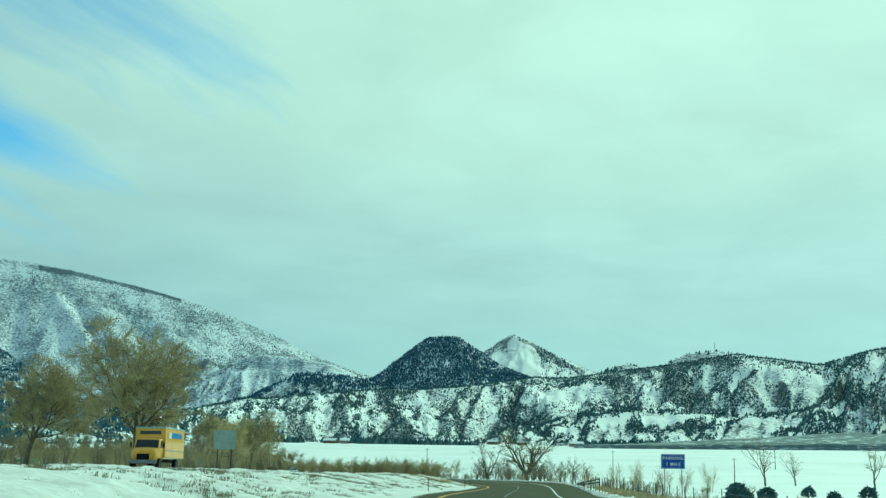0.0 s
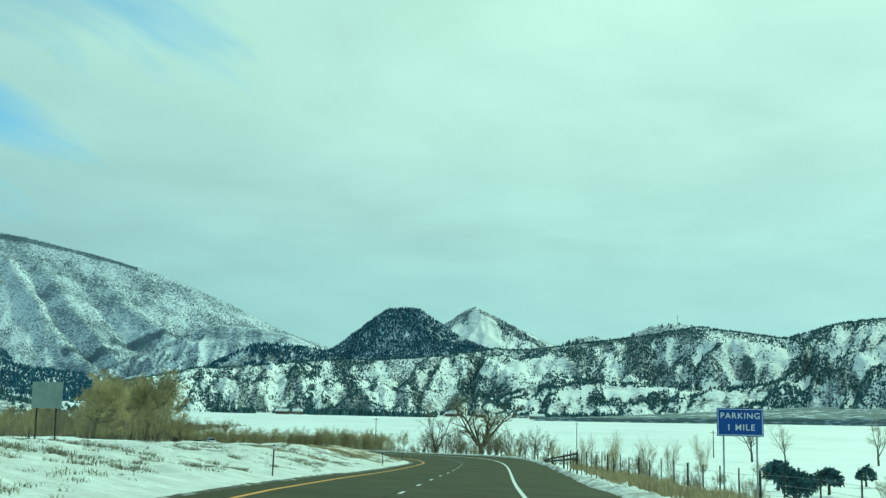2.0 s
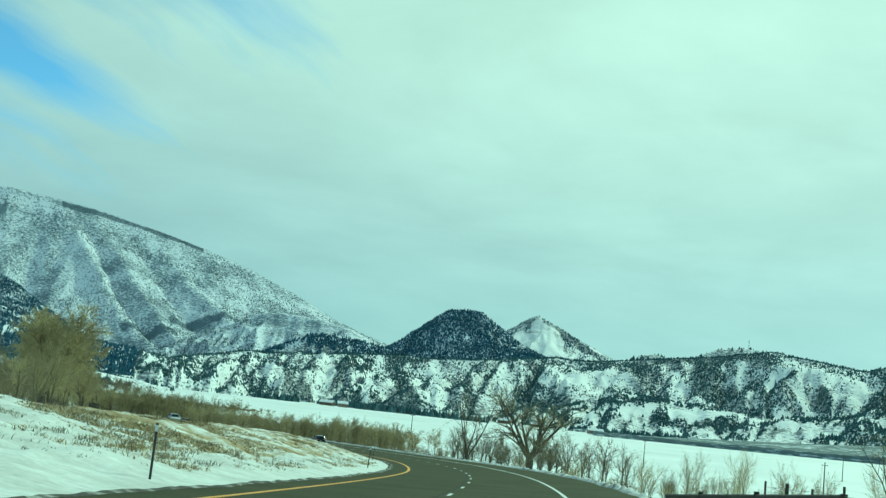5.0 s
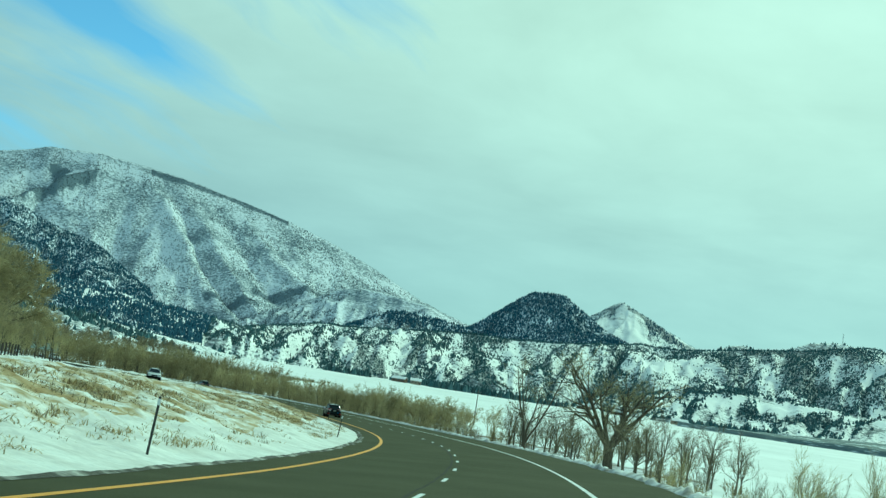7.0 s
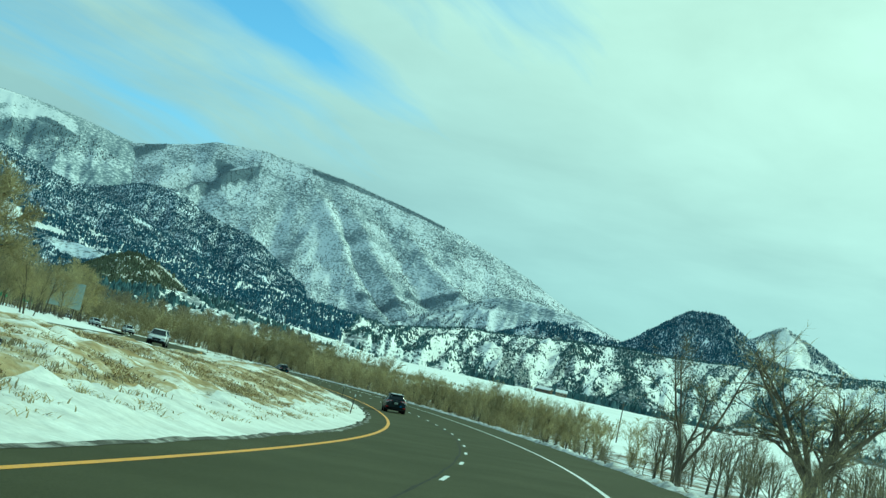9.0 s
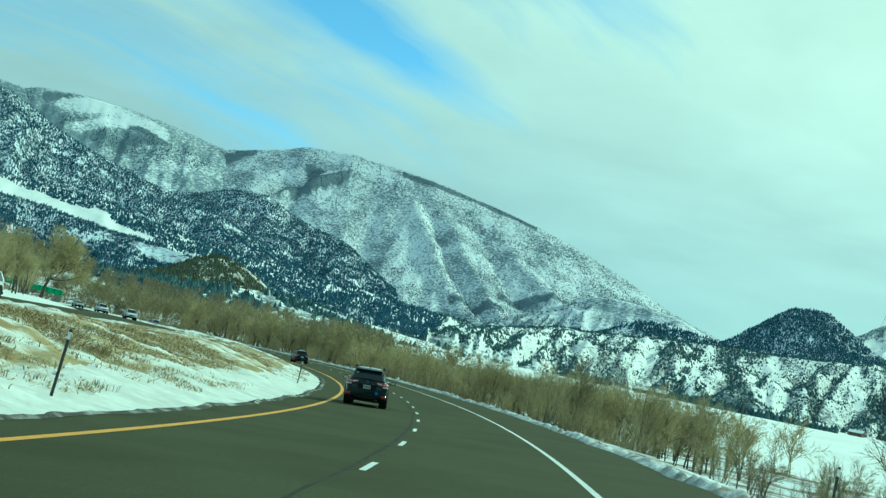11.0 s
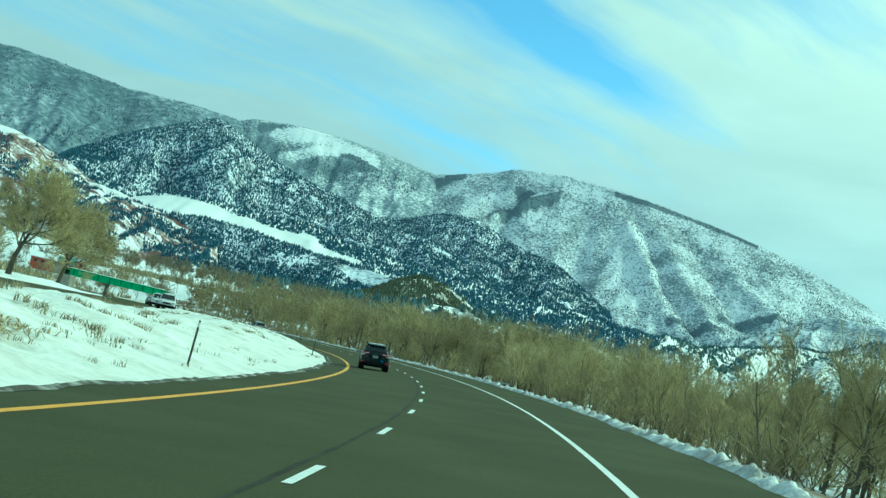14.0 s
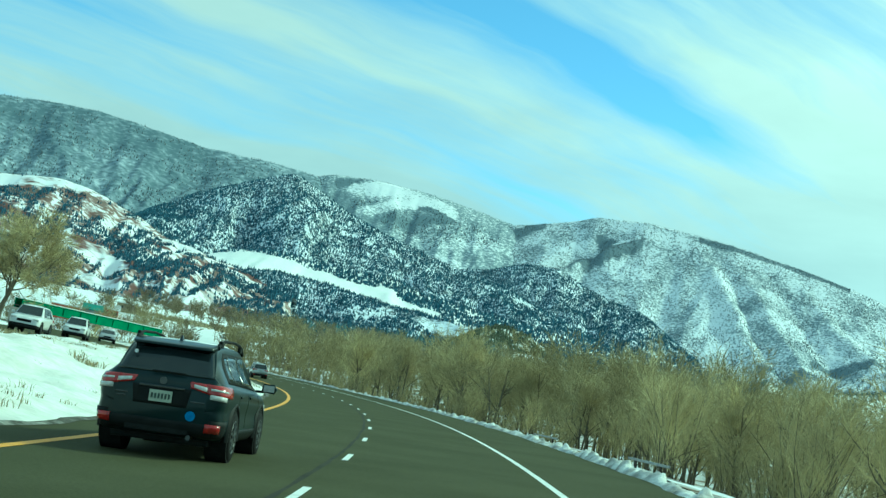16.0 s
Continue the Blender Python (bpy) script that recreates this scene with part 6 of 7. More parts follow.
def car(name, label, paint_mat, x, y, z, turn, bank=0.0, length=4.46, width=1.78, roof=1.60, belt=0.98, hood=0.98, group="", snow_roof=True, sedan=False):
    """A car that faces +y: shell, cabin, glass, wheels, lamps, mirrors, rails."""
    t = thing(name, label, "car", x, y, z, turn, bank, group)
    hl, hw = length / 2, width / 2
    zb, r = 0.26, 0.345
    st = [(-hl, 0.84, 0.40, belt - 0.07), (-hl + 0.06, 0.93, 0.35, belt - 0.03), (-hl + 0.25, 0.985, 0.30, belt - 0.01), (-hl * 0.62, 1.0, zb, belt), (0.0, 0.985, zb - 0.02, belt - 0.01),
          (hl * 0.32, 0.99, zb, belt - 0.02), (hl * 0.55, 1.0, zb, hood - 0.03), (hl - 0.35, 0.97, 0.28, hood - 0.12), (hl - 0.08, 0.88, 0.30, hood - 0.24), (hl, 0.76, 0.38, hood - 0.36)]
    part("body", loft([ring(yy, hw * k, b, tp) for yy, k, b, tp in st]), paint_mat, t, "", True)
    # lower cladding and bumpers
    part("bumper", loft([ring(yy, hw * k, 0.24, 0.50, 0.0) for yy, k in ((-hl - 0.045, 0.84), (-hl + 0.01, 0.955), (-hl + 0.32, 1.0))]), M_PLASTIC, t, "black rear bumper", True)
    part("bumper", loft([ring(yy, hw * k, 0.24, 0.52, 0.0) for yy, k in ((hl - 0.34, 0.975), (hl - 0.04, 0.90), (hl + 0.03, 0.76))]), M_PLASTIC, t, "black front bumper", True)
    for sx in (-1, 1):
        part("sill", box_bm((0.06, length * 0.42, 0.17), (sx * (hw - 0.015), 0.02, 0.30), 0.03), M_PLASTIC, t)
    # cabin: hatch, roof, windscreen
    ry = -hl + (0.75 if sedan else 0.10)
    cb = [(ry, 0.93, 0.90, belt - 0.03, belt + 0.03), (ry + 0.16, 0.93, 0.84, belt - 0.03, belt + 0.30), (ry + 0.36, 0.93, 0.71, belt - 0.03, roof - 0.06), (ry + 0.62, 0.93, 0.68, belt - 0.03, roof - 0.015),
          (-0.25, 0.94, 0.69, belt - 0.03, roof), (0.25, 0.94, 0.69, belt - 0.03, roof - 0.02), (0.50, 0.94, 0.74, belt - 0.03, roof - 0.10), (hl * 0.50, 0.92, 0.86, belt - 0.05, belt + 0.03)]
    part("cabin", loft([cabin_ring(yy, hw * a, hw * b, z0, z1) for yy, a, b, z0, z1 in cb]), paint_mat, t, "", True)
    # glass, a little proud of the cabin
    def rear(fx, fz):
        zz = belt + 0.05 + fz * (roof - 0.13 - belt)
        yy = np.interp(zz, [belt + 0.03, belt + 0.30, roof - 0.06], [ry, ry + 0.16, ry + 0.36]) - 0.05
        ww = hw * np.interp(zz, [belt, roof], [0.90, 0.67]) * 0.95
        return (fx * ww, float(yy), zz)
    part("rear_window", panel_bm([rear(-1, 0.04), rear(1, 0.04), rear(1, 0.96), rear(-1, 0.96)], 0.01), M_GLASS, t, "dark rear window")
    def flank(sx, yy, fz):
        zz = belt + 0.03 + fz * (roof - 0.12 - belt)
        xx = hw * np.interp(zz, [belt + 0.01, roof - 0.07], [0.925, 0.712]) + 0.012
        return (sx * float(xx), yy, zz)
    for sx in (-1, 1):
        for y0, y1, y2, y3 in (((ry + 0.38, -0.62, -0.62, ry + 0.62), (-0.56, 0.36, 0.30, -0.56), (0.42, 0.92, 0.48, 0.36)) if not sedan else ((ry + 0.45, -0.25, -0.25, ry + 0.75), (-0.2, 0.75, 0.40, -0.2))):
            part("side_window", panel_bm([flank(sx, y0, 0.0), flank(sx, y1, 0.0), flank(sx, y2, 0.97), flank(sx, y3, 0.97)], 0.008), M_GLASS, t, "tinted side window")
        part("mirror", box_bm((0.20, 0.11, 0.15), (sx * (hw + 0.11), hl * 0.30, belt + 0.08), 0.035), paint_mat, t, "door mirror")
        part("mirror_glass", box_bm((0.15, 0.01, 0.11), (sx * (hw + 0.11), hl * 0.30 - 0.058, belt + 0.08), 0.0), M_CLEARLENS, t, "mirror glass")
        for yy in (-0.35, 0.55):
            part("door_handle", box_bm((0.03, 0.16, 0.035), (sx * (hw + 0.0), yy - 0.25, belt - 0.13), 0.01), paint_mat, t)
        # wheel arches
        for yy in (-hl + 0.88, hl - 0.90):
            bm = bmesh.new()
            rows = []
            for k in range(13):
                a = math.pi * k / 12
                rows.append([bm.verts.new((sx * (hw + dx), yy + rr * math.cos(a), r + 0.02 + rr * math.sin(a))) for dx, rr in ((-0.10, r + 0.02), (0.018, r + 0.04), (0.018, r + 0.11), (-0.03, r + 0.12))])
            for a, b in zip(rows, rows[1:]):
                for i in range(3):
                    bm.faces.new((a[i], a[i + 1], b[i + 1], b[i]))
            part("wheel_arch", bm, M_PLASTIC, t, "black arch trim", True)
            part("wheel_well", cyl_bm(r + 0.045, r + 0.045, 0.30, (sx * (hw - 0.135), yy, r + 0.02), "X", 20), M_PLASTIC, t)
            wheel(t, sx * (hw - 0.10), yy, r)
        # lamps
        zl = belt - 0.08
        xo = hw * 0.80
        lamp = panel_bm([(sx * hw * 0.955, -hl + 0.03, zl - 0.10), (sx * hw * 0.66, -hl - 0.005, zl - 0.07), (sx * hw * 0.45, -hl - 0.012, zl + 0.01), (sx * hw * 0.45, -hl - 0.012, zl + 0.05), (sx * hw * 0.93, -hl + 0.03, zl + 0.085)], 0.03)
        box_bm((0.06, 0.24, 0.13), (sx * (hw * 0.965 - 0.01), -hl + 0.16, zl), 0.02, lamp)
        part("tail_lamp", lamp, M_REDLENS, t, "red tail lamp")
        part("reversing_lamp", box_bm((0.24, 0.02, 0.055), (sx * (xo - 0.06), -hl - 0.036, zl - 0.02), 0.008), M_CLEARLENS, t, "pale reversing lamp")
        part("reflector", box_bm((0.17, 0.03, 0.10), (sx * hw * 0.78, -hl - 0.045, 0.42), 0.012), M_REDLENS, t, "red bumper reflector")
        part("head_lamp", box_bm((0.36, 0.16, 0.15), (sx * hw * 0.70, hl - 0.12, hood - 0.26), 0.04), M_CLEARLENS, t, "clear head lamp")
        if not sedan:
            v, f = tube_chain([(sx * hw * 0.68, ry + 0.60, roof + 0.0), (sx * hw * 0.685, ry + 0.72, roof + 0.075), (sx * hw * 0.69, -0.2, roof + 0.09), (sx * hw * 0.69, 0.32, roof + 0.06), (sx * hw * 0.685, 0.45, roof - 0.03)], [0.022] * 5, 6)
            mesh_object("roof_rail", v, f, M_PLASTIC, t)
    part("windscreen", panel_bm([(-hw * 0.80, hl * 0.50 + 0.01, belt + 0.06), (hw * 0.80, hl * 0.50 + 0.01, belt + 0.06), (hw * 0.66, 0.52, roof - 0.09), (-hw * 0.66, 0.52, roof - 0.09)], 0.012), M_GLASS, t, "windscreen")
    part("grille", box_bm((hw * 0.9, 0.05, 0.16), (0, hl - 0.01, hood - 0.36), 0.02), M_PLASTIC, t)
    if snow_roof:
        part("roof_snow", box_bm((width * 0.50, 1.0, 0.03), (0.0, -0.55, roof + 0.035), 0.012), M_SNOW, t, "thin snow on the roof")
    # plate with unreadable marks
    pl = part("number_plate", box_bm((0.32, 0.012, 0.16), (0, -hl - 0.022, belt - 0.18), 0.004), M_PLATE, t, "pale number plate")
    for k in range(6):
        part("bar", box_bm((0.026, 0.006, 0.07), (-0.115 + 0.046 * k, -hl - 0.030, belt - 0.18)), M_PLATEBAR, pl)
    return t


def between(rows, f):
    """Smooth values between the rows of a table, f in steps of rows."""
    r = np.asarray(rows, float)
    i = np.clip(np.floor(f).astype(int), 0, len(r) - 2)
    t = (f - i)[:, None]
    p0, p1, p2, p3 = r[np.maximum(i - 1, 0)], r[i], r[i + 1], r[np.minimum(i + 2, len(r) - 1)]
    return 0.5 * (2 * p1 + (p2 - p0) * t + (2 * p0 - 5 * p1 + 4 * p2 - p3) * t * t + (3 * p1 - p0 - 3 * p2 + p3) * t ** 3)


# y, plan width, underside, belt, top, half width of the roof
SHELL = [(-2.24, 0.70, 0.44, 0.88, 0.92, 0.50), (-2.20, 0.87, 0.36, 0.97, 1.02, 0.66), (-2.10, 0.945, 0.31, 1.01, 1.15, 0.665), (-1.96, 0.975, 0.28, 1.03, 1.34, 0.635), (-1.82, 0.985, 0.27, 1.035, 1.50, 0.60), (-1.66, 0.99, 0.26, 1.035, 1.56, 0.585),
         (-1.2, 1.0, 0.25, 1.02, 1.60, 0.59), (-0.5, 1.0, 0.25, 1.00, 1.615, 0.60), (0.05, 0.995, 0.25, 0.985, 1.60, 0.60), (0.40, 0.99, 0.25, 0.975, 1.55, 0.60), (0.80, 0.985, 0.25, 0.965, 1.36, 0.65), (1.20, 0.985, 0.25, 0.955, 1.12, 0.70),
         (1.45, 0.985, 0.25, 0.945, 1.01, 0.70), (1.80, 0.965, 0.26, 0.89, 0.95, 0.66), (2.05, 0.91, 0.28, 0.80, 0.86, 0.60), (2.18, 0.80, 0.32, 0.70, 0.74, 0.50), (2.24, 0.60, 0.40, 0.58, 0.62, 0.38)]


def crossover(x, y, z, turn, bank):
    """A compact crossover that faces +y, its skin one smooth shell; glass, lamps and cladding lie on that skin."""
    t = thing("suv", "dark teal compact crossover with roof rails and a blue round sticker", "car", x, y, z, turn, bank, "traffic ahead")
    hw, r = 0.90, 0.345
    rows = between(SHELL, np.linspace(0, len(SHELL) - 1, 97))
    rings = []
    for yy, k, zb, belt, top, roof in rows:
        w, rise = hw * k, max(top - belt, 0.02)
        half = [(0, zb), (0.78 * w, zb), (0.93 * w, zb + 0.07), (0.985 * w, zb + 0.22), (0.975 * w, 0.5 * (zb + belt) + 0.02), (1.0 * w, belt - 0.20), (0.985 * w, belt - 0.06), (0.945 * w, belt), (0.90 * w, belt + 0.035 * min(1, rise / 0.2)),
                (0.45 * (0.90 * w + roof), belt + 0.55 * rise + 0.005), (roof, belt + 0.86 * rise), (0.93 * roof, belt + 0.95 * rise), (0.6 * roof, top - 0.01 * min(1, rise / 0.2)), (0, top)]
        if rise < 0.15:
            half[9] = (0.5 * (0.90 * w + roof), belt + 0.6 * rise)
        h = between(half, np.linspace(0, len(half) - 1, 40))
        rings.append([(px, yy, pz) for px, pz in h] + [(-px, yy, pz) for px, pz in h[-2:0:-1]])
    bm = loft(rings)
    bmesh.ops.recalc_face_normals(bm, faces=bm.faces)
    skin = BVHTree.FromBMesh(bm)
    part("body", bm, M_TEAL, t, "", True)

    def patch(name, corners, out, mat, label="", off=0.006, n=10, m=6, parent=None):
        """A thin sheet laid on the skin over four corners, seen from the side out."""
        c, d = [Vector(p) for p in corners], Vector(out).normalized()
        own, grid = bmesh.new(), []
        for i in range(n + 1):
            row = []
            for j in range(m + 1):
                f, g = i / n, j / m
                q = (c[0] * (1 - f) + c[1] * f) * (1 - g) + (c[3] * (1 - f) + c[2] * f) * g
                hit, nor, _, _ = skin.ray_cast(q + d * 1.5, -d)
                row.append(own.verts.new(hit + (nor if nor.dot(d) > 0 else -nor) * off if hit else q))
            grid.append(row)
        for i in range(n):
            for j in range(m):
                own.faces.new((grid[i][j], grid[i + 1][j], grid[i + 1][j + 1], grid[i][j + 1]))
        rim = [e for e in own.edges if e.is_boundary]
        ext = bmesh.ops.extrude_edge_only(own, edges=rim)
        for v in [g for g in ext["geom"] if isinstance(g, bmesh.types.BMVert)]:
            v.co -= d * (off + 0.008)
        return part(name, own, mat, parent or t, label, True)

    # rear glass and hatch
    patch("rear_window", [(-0.66, -2.1, 1.10), (0.66, -2.1, 1.10), (0.55, -1.8, 1.475), (-0.55, -1.8, 1.475)], (0, -1, 0.25), M_GLASS, "dark rear window", 0.006, 14, 8)
    sp = [[(fx * w, yy, zz) for fx in (-1, -0.6, 0, 0.6, 1)] + [(fx * w, yy, zz - th) for fx in (1, 0.6, 0, -0.6, -1)] for yy, zz, w, th in ((-1.99, 1.500, 0.52, 0.02), (-1.93, 1.525, 0.555, 0.035), (-1.75, 1.558, 0.57, 0.05), (-1.55, 1.585, 0.56, 0.06))]
    part("spoiler", loft(sp), M_TEAL, t, "roof spoiler over the rear window", True)
    patch("hatch_recess", [(-0.36, -2.2, 0.68), (0.36, -2.2, 0.68), (0.40, -2.2, 0.93), (-0.40, -2.2, 0.93)], (0, -1, 0.05), M_PLASTIC, "dark plate recess", 0.004)
    part("hatch_handle", box_bm((0.62, 0.035, 0.035), (0, -2.245, 0.925), 0.012), M_BLACKPAINT, t, "trim bar above the plate")
    part("wiper", box_bm((0.46, 0.02, 0.02), (0.05, -2.16, 1.13), 0.006), M_PLASTIC, t)
    pl = part("number_plate", box_bm((0.31, 0.012, 0.155), (0, -2.262, 0.80), 0.004), M_PLATE, t, "pale number plate")
    for k in range(6):
        part("bar", box_bm((0.026, 0.006, 0.07), (-0.115 + 0.046 * k, -2.270, 0.80)), M_PLATEBAR, pl)
    part("badge", cyl_bm(0.05, 0.05, 0.02, (0, -2.222, 1.01), "Y", 16), M_RIM, t, "oval badge")
    part("sticker", cyl_bm(0.066, 0.066, 0.02, (0.43, -2.250, 0.585), "Y", 24), M_STICKER, t, "round blue sticker")
    part("sticker", cyl_bm(0.026, 0.026, 0.02, (-0.47, -2.015, 1.36), "Y", 14), M_SIGNWHITE, t, "small white window sticker")
    for xx, w2, zz in ((-0.53, 0.17, 0.80), (-0.53, 0.13, 0.755), (0.50, 0.19, 0.775)):
        patch("lettering_bar", [(xx - w2 / 2, -2.2, zz - 0.010), (xx + w2 / 2, -2.2, zz - 0.010), (xx + w2 / 2, -2.2, zz + 0.010), (xx - w2 / 2, -2.2, zz + 0.010)], (0, -1, 0), M_RIM, "", 0.005, 4, 1)
    # lower cladding
    patch("bumper", [(-0.72, -2.2, 0.34), (0.72, -2.2, 0.34), (0.70, -2.2, 0.50), (-0.70, -2.2, 0.50)], (0, -1, 0), M_PLASTIC, "black lower rear bumper", 0.02, 14, 4)
    part("diffuser", box_bm((0.86, 0.05, 0.10), (0, -2.22, 0.37), 0.02), M_PLASTIC, t, "black skid plate under the bumper")
    part("underbody", box_bm((1.34, 3.9, 0.12), (0, 0, 0.25), 0.03), M_PLASTIC, t)
    part("exhaust", cyl_bm(0.035, 0.035, 0.2, (0.45, -2.18, 0.30), "Y", 12), M_RIM, t)
    for sx in (-1, 1):
        corner = (sx * 1.0, -1.0, 0)
        patch("bumper", [(sx * 0.66, -2.2, 0.33), (sx * 0.90, -1.95, 0.33), (sx * 0.90, -1.95, 0.56), (sx * 0.66, -2.2, 0.56)], corner, M_PLASTIC, "black bumper corner", 0.016, 8, 4)
        patch("reflector", [(sx * 0.63, -2.2, 0.40), (sx * 0.80, -2.1, 0.40), (sx * 0.80, -2.1, 0.51), (sx * 0.63, -2.2, 0.51)], (sx * 0.4, -1, 0), M_REDLENS, "red bumper reflector", 0.03, 4, 2)
        patch("sill", [(sx * 0.9, -1.05, 0.27), (sx * 0.9, 1.02, 0.27), (sx * 0.9, 1.02, 0.44), (sx * 0.9, -1.05, 0.44)], (sx, 0, 0), M_PLASTIC, "black sill cladding", 0.016, 8, 3)
        # lamps: inner piece on the hatch, outer piece wrapping the corner
        lamp = patch("tail_lamp", [(sx * 0.60, -2.2, 0.90), (sx * 0.93, -1.86, 0.87), (sx * 0.90, -1.80, 1.02), (sx * 0.58, -2.2, 1.03)], corner, M_REDLENS, "red tail lamp", 0.016, 12, 5)
        patch("inner_lamp", [(sx * 0.38, -2.2, 0.955), (sx * 0.61, -2.2, 0.905), (sx * 0.59, -2.2, 1.03), (sx * 0.36, -2.2, 1.035)], (sx * 0.2, -1, 0), M_REDLENS, "red lamp on the hatch", 0.014, 6, 4, lamp)
        patch("reversing_lamp", [(sx * 0.42, -2.2, 0.965), (sx * 0.60, -2.2, 0.93), (sx * 0.60, -2.2, 0.985), (sx * 0.42, -2.2, 1.005)], (sx * 0.2, -1, 0), M_CLEARLENS, "pale reversing lamp", 0.020, 5, 2, lamp)
        patch("indicator", [(sx * 0.64, -2.2, 0.84), (sx * 0.82, -2.05, 0.82), (sx * 0.82, -2.05, 0.885), (sx * 0.64, -2.2, 0.905)], corner, M_CLEARLENS, "pale lower lamp", 0.020, 6, 2, lamp)
        patch("brake_strip", [(sx * 0.64, -2.2, 0.955), (sx * 0.82, -2.0, 0.94), (sx * 0.82, -2.0, 0.96), (sx * 0.64, -2.2, 0.98)], corner, M_CLEARLENS, "pale lamp strip", 0.021, 6, 1, lamp)
        # side glass in a black surround
        side = (sx, 0, 0.30)
        patch("window_surround", [(sx * 0.8, -1.72, 1.075), (sx * 0.8, 1.02, 1.01), (sx * 0.65, 0.42, 1.50), (sx * 0.62, -1.42, 1.50)], side, M_PLASTIC, "black window surround", 0.004, 22, 6)
        for y0, y1, y2, y3, z0, z1 in ((-1.50, -1.18, -1.16, -1.33, 1.11, 1.45), (-1.12, -0.30, -0.30, -1.10, 1.085, 1.47), (-0.22, 0.90, 0.40, -0.22, 1.05, 1.475)):
            patch("side_window", [(sx * 0.8, y0, z0 + 0.015), (sx * 0.8, y1, z0), (sx * 0.65, y2, z1), (sx * 0.65, y3, z1)], side, M_GLASS, "tinted side window", 0.009, 10, 6)
        for yy in (-1.14, -0.26, 0.92):          # door joints
            patch("door_gap", [(sx * 0.9, yy - 0.006, 0.46), (sx * 0.9, yy + 0.006, 0.46), (sx * 0.9, yy + 0.006, 1.0), (sx * 0.9, yy - 0.006, 1.0)], (sx, 0, 0), M_TYRE, "", 0.003, 1, 8)
        for yy in (-0.95, -0.06):
            part("door_handle", box_bm((0.035, 0.19, 0.035), (sx * 0.895, yy, 0.905), 0.012), M_TEAL, t)
        mir = part("mirror", loft([[(sx * (0.93 + a), 0.78 + dy, 1.08 + b * k) for a, b in ((0.0, -0.06), (0.20, -0.075), (0.235, 0.0), (0.20, 0.075), (0.02, 0.07))] for dy, k in ((-0.055, 1.0), (0.02, 1.0), (0.09, 0.6))]), M_TEAL, t, "door mirror", True)
        part("mirror_glass", box_bm((0.17, 0.008, 0.10), (sx * 1.045, 0.722, 1.08), 0.003), M_CLEARLENS, mir, "mirror glass")
        part("mirror_arm", box_bm((0.14, 0.07, 0.04), (sx * 0.90, 0.80, 1.02), 0.012), M_PLASTIC, mir)
        for yy in (-1.32, 1.34):
            own, arc = bmesh.new(), []
            for k in range(21):
                a = math.pi * (1.12 * k / 20 - 0.06)
                arc.append([own.verts.new((sx * (0.90 * (0.985 if yy < 0 else 0.975) + dx), yy + rr * math.cos(a), r + 0.02 + rr * math.sin(a))) for dx, rr in ((-0.12, r + 0.03), (0.018, r + 0.045), (0.022, r + 0.10), (-0.03, r + 0.125))])
            for a, b in zip(arc, arc[1:]):
                for i in range(3):
                    own.faces.new((a[i], a[i + 1], b[i + 1], b[i]))
            part("wheel_arch", own, M_PLASTIC, t, "black arch cladding", True)
            part("wheel_well", cyl_bm(r + 0.05, r + 0.05, 0.30, (sx * 0.735, yy, r + 0.02), "X", 28), M_TYRE, t)
            wheel(t, sx * 0.80, yy, r)
        patch("head_lamp", [(sx * 0.52, 2.2, 0.66), (sx * 0.86, 1.9, 0.70), (sx * 0.86, 1.85, 0.80), (sx * 0.52, 2.1, 0.76)], (sx * 0.6, 1, 0.2), M_CLEARLENS, "clear head lamp", 0.012, 6, 3)
        # raised rail with thick feet
        v, f = tube_chain([(sx * 0.565, -1.68, 1.545), (sx * 0.57, -1.52, 1.625), (sx * 0.58, -1.25, 1.66), (sx * 0.59, -0.5, 1.68), (sx * 0.59, 0.0, 1.665), (sx * 0.585, 0.26, 1.63), (sx * 0.58, 0.42, 1.535)], [0.035, 0.026, 0.022, 0.020, 0.022, 0.026, 0.035], 8)
        mesh_object("roof_rail", v, f, M_PLASTIC, t)
        for yy in (-1.50, 0.22):
            part("rail_foot", box_bm((0.05, 0.20, 0.10), (sx * 0.578, yy, 1.605), 0.02), M_PLASTIC, t)
    patch("windscreen", [(-0.70, 1.2, 1.03), (0.70, 1.2, 1.03), (0.58, 0.45, 1.50), (-0.58, 0.45, 1.50)], (0, 1, 0.8), M_GLASS, "windscreen", 0.006, 12, 6)
    patch("grille", [(-0.40, 2.2, 0.50), (0.40, 2.2, 0.50), (0.42, 2.2, 0.62), (-0.42, 2.2, 0.62)], (0, 1, 0), M_PLASTIC, "", 0.01, 8, 3)
    patch("roof_snow", [(-0.46, -1.45, 1.6), (0.46, -1.45, 1.6), (0.44, 0.05, 1.6), (-0.44, 0.05, 1.6)], (0, 0, 1), M_SNOW, "thin snow on the roof", 0.018, 12, 12)
    part("aerial", loft([[(dx * wd, -1.40 + dy * ln + o, zz) for dx, dy in ((-1, -1), (1, -1), (1, 1), (-1, 1))] for zz, o, wd, ln in ((1.58, 0.0, 0.025, 0.08), (1.67, -0.05, 0.008, 0.02))]), M_BLACKPAINT, t, "shark-fin aerial")
    return t


def on_road(s, u, dz=0.0):
    x, y, z = road(s, u)
    return float(x), float(y), float(z) + dz


def lean_of(s):
    return -math.atan(float(np.interp(s, S_ALL, _bank)))


